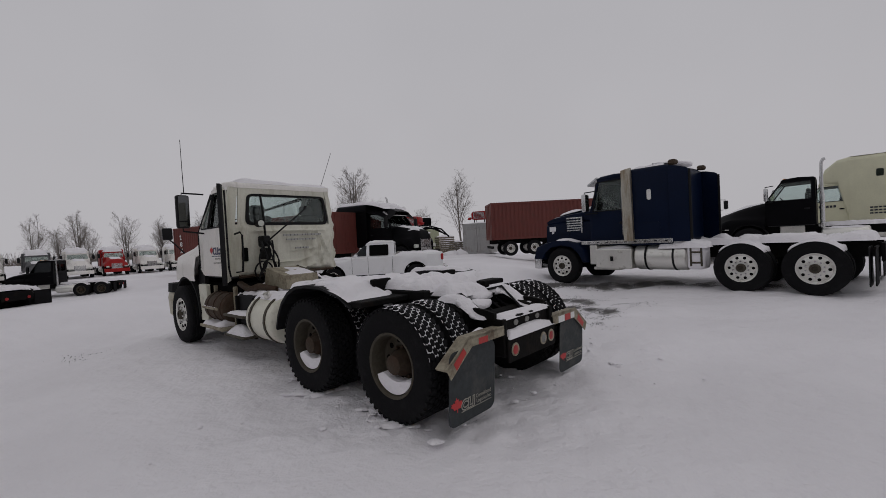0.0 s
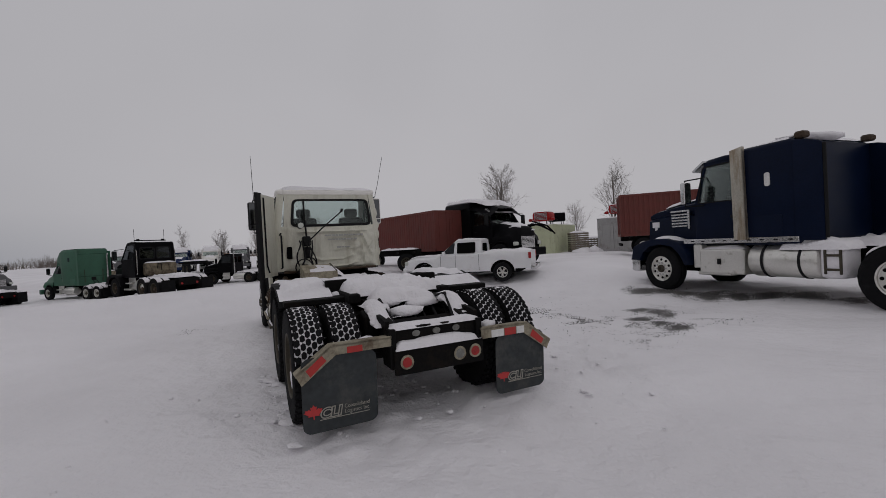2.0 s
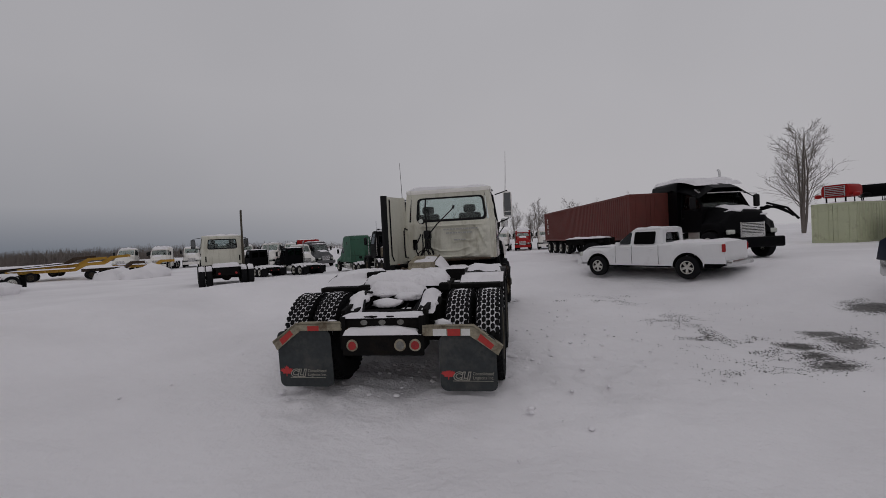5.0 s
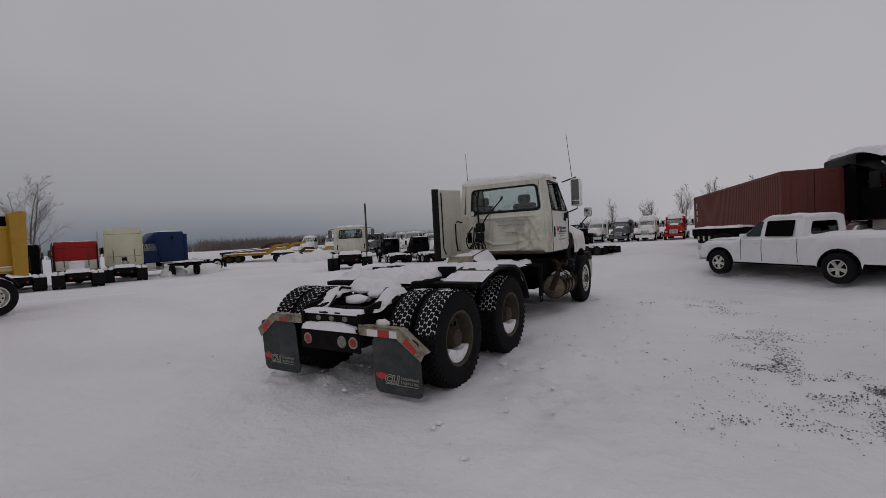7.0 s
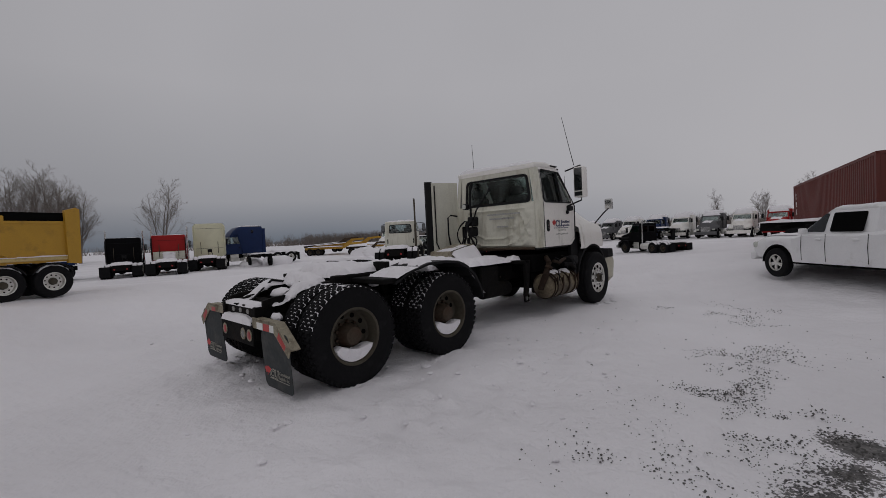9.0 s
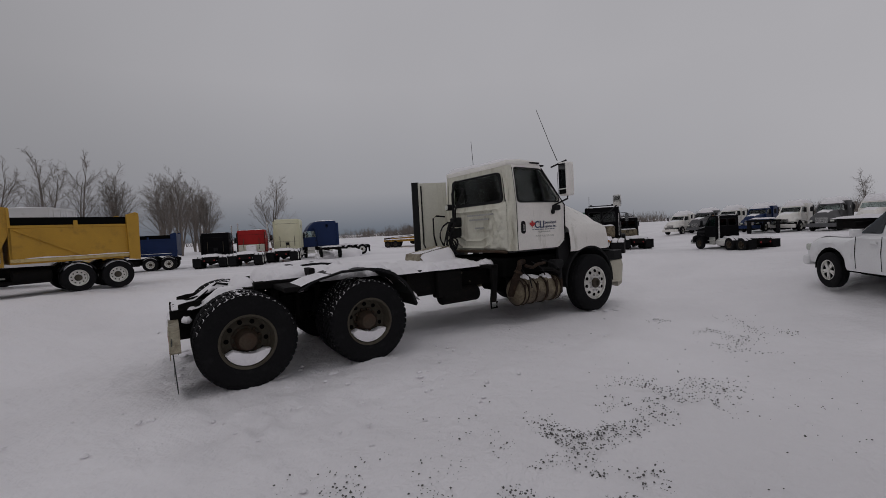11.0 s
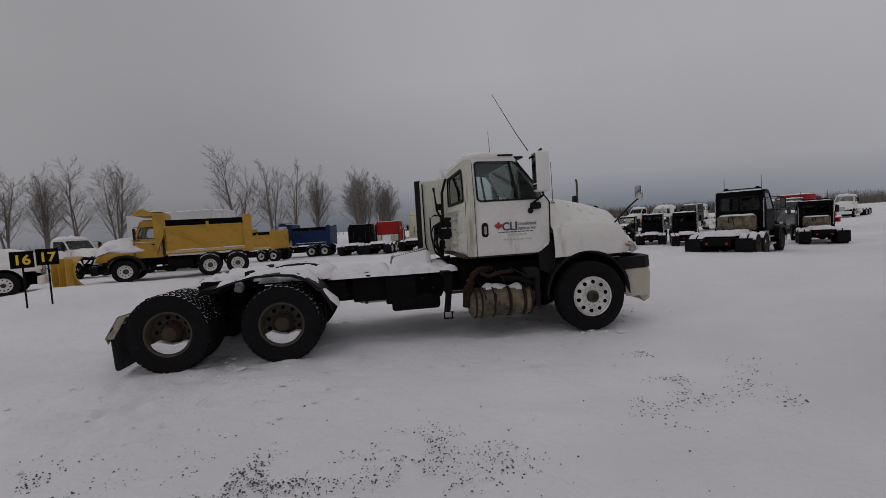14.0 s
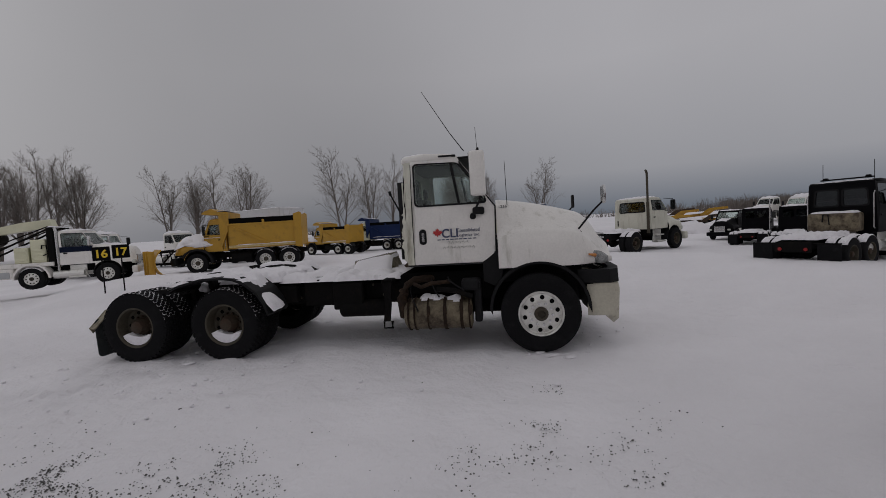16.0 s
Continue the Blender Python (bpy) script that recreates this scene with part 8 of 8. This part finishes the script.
# ---- containers, trailers ----
def container(name, m, label, paint, ln, hi=2.59, wd=2.44, chassis_wheels=0, lift=0.0, lettering=False, ends=True, group="shipping containers", flat=False):
    """A corrugated container: x along its length from the origin end."""
    t = thing(name, m, label, "container", group)
    z0 = lift
    for s in (1, -1):
        bm = B()
        n = int(ln / 0.28)
        pts = []
        for k in range(n):
            a = k * ln / n
            d = ln / n
            pts += [(a, 0.0), (a + d * 0.35, 0.0), (a + d * 0.5, 0.0 if flat else 0.036), (a + d * 0.85, 0.0 if flat else 0.036)]
        pts.append((ln, 0.0))
        lo = [bm.verts.new((a, s * (wd / 2 - 0.02 - b), z0 + 0.12)) for a, b in pts]
        up = [bm.verts.new((a, s * (wd / 2 - 0.02 - b), z0 + hi - 0.10)) for a, b in pts]
        for k in range(len(pts) - 1):
            bm.faces.new((lo[k], lo[k + 1], up[k + 1], up[k]))
        part("side_wall", bm, paint, t)
    bm = B()
    box(bm, (0, -wd / 2, z0), (ln, wd / 2, z0 + 0.15))
    box(bm, (0, -wd / 2 + 0.01, z0 + hi - 0.12), (ln, wd / 2 - 0.01, z0 + hi))
    for x in (0, ln - 0.12):
        for s in (1, -1):
            box(bm, (x, s * wd / 2 - 0.06 - 0.06 * s, z0), (x + 0.12, s * wd / 2 + 0.06 - 0.06 * s, z0 + hi), 0.01)
    part("frame", bm, paint, t)
    for x, d in ((0.02, -1), (ln - 0.06, 1)):
        for s in (1, -1):
            bm = B()
            box(bm, (x, 0.01 if s > 0 else -wd / 2 + 0.1, z0 + 0.15), (x + 0.04, wd / 2 - 0.1 if s > 0 else -0.01, z0 + hi - 0.12), 0.008)
            dr = part("end_door", bm, paint, t)
            for yy in (0.25, 0.85):
                bm = B()
                tube(bm, [(x + (0.05 if d > 0 else -0.01), s * yy, z0 + 0.1), (x + (0.05 if d > 0 else -0.01), s * yy, z0 + hi - 0.1)], 0.02, 6)
                part("lock_rod", bm, paint, dr)
    bm = B()
    snow_pad(bm, 0.05, ln - 0.05, -wd / 2 + 0.05, wd / 2 - 0.05, z0 + hi - 0.005, 0.10, 5, 24, 8, 0.01)
    part("roof_snow", bm, SNOW, t, smooth=80)
    if chassis_wheels:
        bm = B()
        for s in (1, -1):
            box(bm, (0.1, s * 0.45 - 0.06, z0 - 0.3), (ln - 0.1, s * 0.45 + 0.06, z0 - 0.01))
        for k in range(int(ln / 1.5)):
            box(bm, (0.5 + 1.5 * k, -1.2, z0 - 0.14), (0.6 + 1.5 * k, 1.2, z0 - 0.02))
        box(bm, (0.02, -1.15, 0.55), (0.12, 1.15, 0.72))
        part("trailer_chassis", bm, FRAME, t)
        for k in range(chassis_wheels):
            for s in (1, -1):
                wheel(t, 1.3 + 1.7 * k, s * 1.08, "white", "tyre_far")
    if lettering:
        for s in (1, -1):
            for k, ch in enumerate("tex"):
                words("lettering", ch, 0.75, Matrix.Translation((0.95 if s < 0 else 1.35, s * (wd / 2 + 0.012), z0 + hi - 0.95 - 0.52 * k)) @ Matrix.Rotation(0 if s < 0 else math.pi, 4, "Z") @ Matrix.Rotation(radians(90), 4, "X"), INK_WHITE, t, "white letter", bold=0.01)
    return t


container("container_trailer", sized(-13.51, 22.20, 332, 0.614), "rust-red corrugated container on a four-axle trailer", RUSTRED, 17.6, chassis_wheels=4, lift=1.15, lettering=True, group="container trailers")
container("container_trailer", sized(1.98, 24.01, 6, 0.746), "rust-red corrugated container on a three-axle trailer", RUSTRED, 13.6, chassis_wheels=3, lift=1.15, group="container trailers")
container("storage_container", sized(-2.75, 28.65, 80, 0.70), "pale green storage container with closed doors", GREENBOX, 6.06)
container("storage_container", sized(1.49, 28.81, 76, 0.766), "grey storage container with closed doors", GREYBOX, 6.06)
container("box_trailer", sized(-1.75, -7.75, 121.7, 0.565), "long pale grey box trailer with snow along its roof", PALEBOX, 6.6, hi=2.9, chassis_wheels=2, lift=1.1, group="box trailers", flat=True)

# dark sleeper tractor coupled to the long container, its bonnet tipped open
bl = tractor("sleeper_tractor", sized(-1.46, 17.52, 333, 0.783), "black sleeper tractor with battered snowy bonnet, coupled to a container", BLACK, cab_top=2.75, sleeper=2.0, sleeper_top=3.2, axles=(-4.8, -6.1), nose=0.82, stacks=((0.95, 3.7),), visor=True, deck_snow=0.05, far=True)
bm = B()
secs = []
for i in range(9):
    x = -4.0 + 0.44 * i
    z = 3.24 - 0.05 * max(0, i - 4) ** 1.6
    secs.append([V(x, y, z + 0.04 * noise.noise(V(x * 3, y * 2, 1)) - (0.35 + 0.25 * abs(noise.noise(V(x * 2.3, 5, y))) if abs(y) > 1.1 else 0)) for y in (-1.16, -1.12, -0.5, 0.0, 0.5, 1.12, 1.16)])
secs += [[p + V(0.0, 0, -0.03) for p in sec] for sec in secs[::-1]]
rings_mesh(bm, secs, closed=False)
part("torn_roof_cover", bm, BLACK, bl, "ragged black cover sagging over the cab")
bm = B()
snow_sheet(bm, -3.9, -0.9, -1.0, 1.0, 0, 0.16, 22, 0.25, 0.09, zf=lambda x, y: 3.26 - 0.05 * max(0, (x + 4) / 0.44 - 4) ** 1.6)
part("cover_snow", bm, SNOW, bl, smooth=80)
for k, (x, y, z, r) in enumerate(((-0.2, 0.5, 1.98, 0.34), (0.25, -0.3, 1.90, 0.40), (0.5, 0.5, 1.74, 0.30), (0.0, 0.9, 1.52, 0.26))):
    bm = B()
    snow_lump(bm, (x, y, z - 0.12), (r, r * 0.8, r * 0.28), k)
    part("bonnet_snow", bm, SNOW, bl, smooth=80)
for k in range(4):
    bm = B()
    tube(bm, [(-0.6 + 0.3 * k, 1.0, 1.6 + 0.15 * k), (0.2 + 0.3 * k, 1.1, 1.95 - 0.05 * k), (0.9 + 0.2 * k, 1.15, 1.75 - 0.12 * k)], 0.04, 6)
    part("bent_strip", bm, BLACK, bl)


def grille_heap(m, material, seed):
    """A scrapped truck front with its grille and lamps, set on a frame."""
    t = thing("scrap_truck_front", m, "snow-dusted red scrap truck front with chrome grille", "scrap part", "scrap truck fronts on containers")
    bm = B()
    secs = [[V(x, a * w, b) for a, b in rounded(-0.85, 0.85, 0.35, 1.15, 0.25)] for x, w in ((-0.9, 1.0), (0.0, 1.0), (0.3, 0.85))]
    rings_mesh(bm, secs)
    part("bonnet_shell", bm, material, t, smooth=40)
    bm = B()
    for k in range(6):
        box(bm, (0.30, -0.50, 0.45 + 0.11 * k), (0.35, 0.50, 0.50 + 0.11 * k))
    box(bm, (0.30, -0.55, 0.40), (0.34, -0.50, 1.08))
    box(bm, (0.30, 0.50, 0.40), (0.34, 0.55, 1.08))
    part("grille", bm, CHROME, t)
    for s in (1, -1):
        bm = B()
        snow_lump(bm, (0.1, s * 1.0, 0.45), (0.22, 0.20, 0.18), seed)
        part("lamp_pod", bm, material, t, smooth=60)
        bm = B()
        tube(bm, [(-0.8, s * 0.5, 0.0), (-0.8, s * 0.5, 0.45), (0.2, s * 0.5, 0.45), (0.2, s * 0.5, 0.0)], 0.05, 6)
        part("leg", bm, FRAME, t)
    bm = B()
    snow_pad(bm, -0.85, 0.2, -0.75, 0.75, 1.14, 0.10, seed, 8, 8, 0.1)
    part("snow", bm, SNOW, t, smooth=80)


gz = ground_z(-2, 29)
grille_heap(pose(-2.80, 29.45, gz + 1.83, 0, 0, 262) @ Matrix.Diagonal((0.73, 0.73, 0.73, 1)), RED, 2)
grille_heap(pose(1.78, 29.70, gz + 2.01, 0, 0, 255) @ Matrix.Diagonal((0.68, 0.68, 0.68, 1)), RED, 5)
grille_heap(pose(-2.45, 31.82, gz + 1.83, 0, 0, 200) @ Matrix.Diagonal((0.73, 0.73, 0.73, 1)), BLACK, 7)


def pallet_stack(m, n):
    t = thing("pallet_stack", m, "stack of weathered wooden pallets with snow on top", "pallets", "pallet stacks")
    for k in range(n):
        bm = B()
        box(bm, (-0.6, -0.05, k * 0.15), (0.6, 0.05, k * 0.15 + 0.09))
        pallet = part("pallet", bm, WOODY, t)
        for y in (-0.5, 0.5):
            bm = B()
            box(bm, (-0.6, y - 0.05, k * 0.15), (0.6, y + 0.05, k * 0.15 + 0.09))
            part("runner", bm, WOODY, pallet)
        for j in range(6):
            bm = B()
            box(bm, (-0.6 + 0.21 * j, -0.55, k * 0.15 + 0.09), (-0.46 + 0.21 * j, 0.55, k * 0.15 + 0.12))
            part("board", bm, WOODY, pallet)
    bm = B()
    snow_pad(bm, -0.58, 0.58, -0.52, 0.52, n * 0.15 - 0.03, 0.14, n, 8, 8, 0.06)
    part("snow", bm, SNOW, t, smooth=80)


pallet_stack(sized(-0.68, 29.98, 20, 0.91), 9)
pallet_stack(sized(0.16, 30.50, 5, 0.91), 6)


def snow_mound(x, y, r, h, seed):
    bm = B()
    snow_lump(bm, (0, 0, 0), (r, r * 0.8, h), seed, 0.1)
    ob = part("snow_mound", bm, SNOW, smooth=80)
    ob.matrix_world = pose(x, y, ground_z(x, y) - 0.06)
    tagged(ob, "low mound of snow over scrap", "snow mound", "snow mounds")


for k, (x, y, r, h) in enumerate([(-0.3, 28.5, 0.6, 0.35), (0.4, 29.0, 0.5, 0.4), (-18.6, -3.8, 1.1, 0.6), (-17.8, -4.8, 0.9, 0.5), (-17.0, -4.5, 0.7, 0.45), (-28.1, -1.1, 1.4, 0.8), (-27.2, 0.1, 1.2, 0.7), (-29.0, 0.8, 1.5, 0.9)]):
    snow_mound(x, y, r, h, k)


def scrap_frame(name, m, label, paint, ln, axles, goose=True):
    """A skeletal trailer: two long beams, cross bars, raised neck and wheels."""
    t = thing(name, m, label, "trailer", "skeleton trailers")
    for s in (1, -1):
        bm = B()
        if goose:
            prism(bm, [(0, 0.9), (ln * 0.68, 0.9), (ln * 0.8, 1.5), (ln, 1.5), (ln, 1.8), (ln * 0.78, 1.8), (ln * 0.66, 1.25), (0, 1.25)], s * 0.5 - 0.07, s * 0.5 + 0.07)
        else:
            box(bm, (0, s * 0.5 - 0.07, 0.9), (ln * 0.7, s * 0.5 + 0.07, 1.25), 0.02)
        part("beam", bm, paint, t)
    for k in range(int(ln / 1.3)):
        bm = B()
        box(bm, (0.3 + 1.2 * k * 0.8, -1.2, 1.0), (0.42 + 1.2 * k * 0.8, 1.2, 1.14), 0.01)
        part("cross_bar", bm, paint, t)
    for k in range(axles):
        for s in (1, -1):
            wheel(t, 0.8 + 1.25 * k, s * 1.0, "steel", "tyre_far", z=0.5)
    bm = B()
    snow_pad(bm, 0.1, ln * 0.68, -1.0, 1.0, 1.24, 0.12, axles, 14, 8, 0.2)
    part("snow", bm, SNOW, t, smooth=80)


for k, (x, y, hd, tip, ln, p, nm) in enumerate([(-30.0, -6.5, 96, 0, 8.5, YELLOW, "yellow"), (-31.1, -6.2, 92, -3, 8.0, YELLOW, "orange-yellow"), (-32.4, -7.5, 88, -4, 9.0, RUSTY, "rusty"),
                                                (-31.5, -1.6, 100, 2, 6.5, YELLOW, "yellow"), (-33.7, -5.4, 84, -4, 8.5, YELLOW, "orange-yellow"), (-29.5, -2.9, 104, 0, 6.0, RUSTY, "rusty")]):
    scrap_frame("skeleton_trailer", sized(x, y, hd, 0.55, -0.12 if tip else 0.0) @ Matrix.Rotation(radians(tip), 4, "Y"), nm + " skeleton trailer heaped among others, patched with snow", p, ln, 2 if not tip else 1)
scrap_frame("flatbed_frame", sized(-17.30, -4.27, 41, 0.547), "snow-covered dark trailer frame with loose wheels", FRAME, 4.5, 1, False)
scrap_frame("flatbed_frame", sized(-4.75, 16.05, 204, 0.642), "snow-covered low trailer frame behind the pickup", FRAME, 3.4, 1, False)
scrap_frame("flatbed_frame", sized(-21.63, 19.33, 160, 0.628), "snow-covered dark flatbed frame", FRAME, 6.0, 2, False)

# parked cars and far snowy vehicles
tractor("box_truck", sized(-41.68, 0.38, 351, 0.684), "white truck half buried in snow, far off", WHITE, sleeper=1.5, sleeper_top=3.0, far=True, snow_roof=0.25, group="far row of snowy trucks")
for k in range(7):
    tractor("day_cab_tractor", sized(-43.0 - 1.2 * k, -2.3 + 2.65 * k, 345 + 7 * (k % 3), 0.71), ("white", "dark grey")[k % 2] + " tractor in a far snowy row", (WHITE, CAB_TRIM)[k % 2], far=True, snow_roof=0.22, group="far row of snowy trucks")


# ---- trees ----
def tree(x, y, h, seed, spread=0.62, stems=1):
    """A leafless tree: tapered stems, rising limbs, branches and fine twigs."""
    rnd = random.Random(seed)
    ob = thing("bare_tree", pose(x, y, ground_z(x, y) - 0.1, 0, 0, rnd.random() * 360), "leafless grey tree behind the yard", "tree", "bare trees along the yard")
    trunk, twigs = B(), B()

    def limb(bm, p, d, ln, r, r1, n, sides, wander, lift):
        pts, v, q = [p], d.copy(), p.copy()
        for _ in range(n):
            v = (v + V(rnd.gauss(0, wander), rnd.gauss(0, wander), lift)).normalized()
            q = q + v * ln / n
            pts.append(q.copy())
        tube(bm, pts, r, sides, r1, caps=False)
        return pts

    def along(pts, u):
        i = min(int(u * (len(pts) - 1)), len(pts) - 2)
        f = u * (len(pts) - 1) - i
        return pts[i].lerp(pts[i + 1], f), (pts[i + 1] - pts[i]).normalized()

    def off(d, tilt):
        a = rnd.random() * math.tau
        s_, u_ = frame_axes(d)
        return (d * math.cos(tilt) + (s_ * math.cos(a) + u_ * math.sin(a)) * math.sin(tilt)).normalized()

    for k in range(stems):
        a = 0.5 * rnd.random() + k * math.tau / stems
        lean = 0.04 if stems == 1 else 0.04 + 0.11 * rnd.random()
        stem = limb(trunk, V(0.4 * lean * math.cos(a), 0.4 * lean * math.sin(a), 0), V(lean * math.cos(a), lean * math.sin(a), 1).normalized(), h * (0.98 - 0.05 * k) * (0.82 + 0.2 * rnd.random()), h * (0.0155 if stems == 1 else 0.0125), h * 0.0016, 9, 7, 0.03, 0.01)
        count = 28 if stems == 1 else 15
        for i in range(count):
            u = (0.14 if stems == 1 else 0.22) + 0.74 * (i + rnd.random()) / count
            p, d = along(stem, u)
            ln = h * ((0.46 - 0.34 * u) if stems == 1 else (0.36 - 0.24 * u)) * (0.75 + 0.5 * rnd.random())
            arm = limb(trunk, p, off(d, spread * (0.8 + 0.5 * rnd.random())), ln * 1.15, h * 0.0044 * (1.1 - 0.7 * u), h * 0.0009, 5, 4, 0.05, 0.055)
            for j in range(8):
                w = 0.15 + 0.85 * (j + rnd.random()) / 8
                p2, d2 = along(arm, min(w, 0.99))
                bough = limb(twigs, p2, off(d2, 0.5 + 0.35 * rnd.random()), ln * (0.58 - 0.28 * w) * (0.7 + 0.6 * rnd.random()), h * 0.0012, h * 0.0005, 2, 3, 0.07, 0.06)
                for _ in range(4):
                    p3, d3 = along(bough, 0.2 + 0.75 * rnd.random())
                    limb(twigs, p3, off(d3, 0.5 + 0.3 * rnd.random()), ln * 0.20 * (0.6 + 0.8 * rnd.random()), h * 0.0007, h * 0.0004, 1, 3, 0.05, 0.05)
    part("trunk", trunk, BARK, ob)
    part("crown", twigs, BARK, ob)
    return ob


TREES = [(0.2, -51.2, 13.3), (-2.7, -49.9, 15.1), (-4.8, -46.6, 14.3), (-7.5, -41.8, 13.2), (-16.3, -33.8, 10.2), (-19.0, -31.3, 10.2), (-25.3, -32.9, 10.5), (-29.3, -29.2, 9.6),
         (17.1, -55.6, 13.9), (13.7, -53.4, 13.9), (11.4, -51.9, 13.4), (15.6, -57.4, 12.9), (-40.0, -44.8, 11.6), (-44.5, -43.9, 10.7), (-46.4, -31.7, 10.9), (-34.4, -37.4, 10.7), (-38.8, -35.6, 9.81), (-22.5, -33.0, 10.5), (-31.6, -31.9, 10.5), (-36.7, -39.7, 10.7), (-41.8, -40.2, 10.7), (9.3, -52.6, 14.4), (17.6, -51.0, 13.3),
         (-52.1, 54.6, 8.17), (-48.3, 54.9, 8.17), (-44.5, 56.6, 10), (-40.8, 58.1, 9.39), (-54.0, 40.4, 7.35), (-53.1, 45.7, 7.35), (-48.6, 48.0, 8.98), (-44.2, 48.9, 9.8), (-37.1, 62.1, 10.5)]
protos = [tree(TREES[k][0], TREES[k][1], 10.2, 20 + k, 0.56 if k % 2 else 0.66, (3, 5, 2, 4, 3)[k]) for k in range(5)]
for k, (x, y, h) in enumerate(TREES[5:]):
    h *= 0.74 if y > 0 else 0.96
    copy_thing(protos[k % 5], pose(x, y, ground_z(x, y) - 0.1, 0, 0, 47 * k) @ Matrix.Diagonal((h / 11.2, h / 11.2, h / 11.2, 1)))
tree(-12.1, 51.4, 10.3, 51, 0.85, 4)
tree(0.4, 59.3, 10, 52, 0.45, 1)
tree(-4.6, 61.9, 6.06, 53, 0.6, 1)


def far_woods():
    """Low woods far over the fields."""
    rnd = random.Random(9)
    bm = B()
    for k in range(1100):
        a = radians(125 + 145 * rnd.random())
        if k % 3:
            a = radians(rnd.choice((190, 194, 198, 177, 151, 128)) + rnd.gauss(0, 4.5))
        d = 170 + 60 * rnd.random()
        x, y, h = d * math.cos(a), 8 + d * math.sin(a), 2.4 + 3.4 * rnd.random() * (1 if k % 3 else 0.5)
        for j in range(18):
            b = rnd.random() * math.tau
            x, y = x + rnd.gauss(0, 0.9), y + rnd.gauss(0, 0.9)
            w = 0.4 + 1.2 * rnd.random()
            q = h * (0.65 + 0.35 * rnd.random())
            tube(bm, [(x, y, 0), (x + w * 0.5 * math.cos(b), y + w * 0.5 * math.sin(b), q * 0.5), (x + w * 1.3 * math.cos(b), y + w * 1.3 * math.sin(b), q)], 0.07, 3, 0.02, caps=False)
    tagged(part("far_woods", bm, BARK), "thin leafless woods on the far horizon", "woods", kind="stuff")


far_woods()
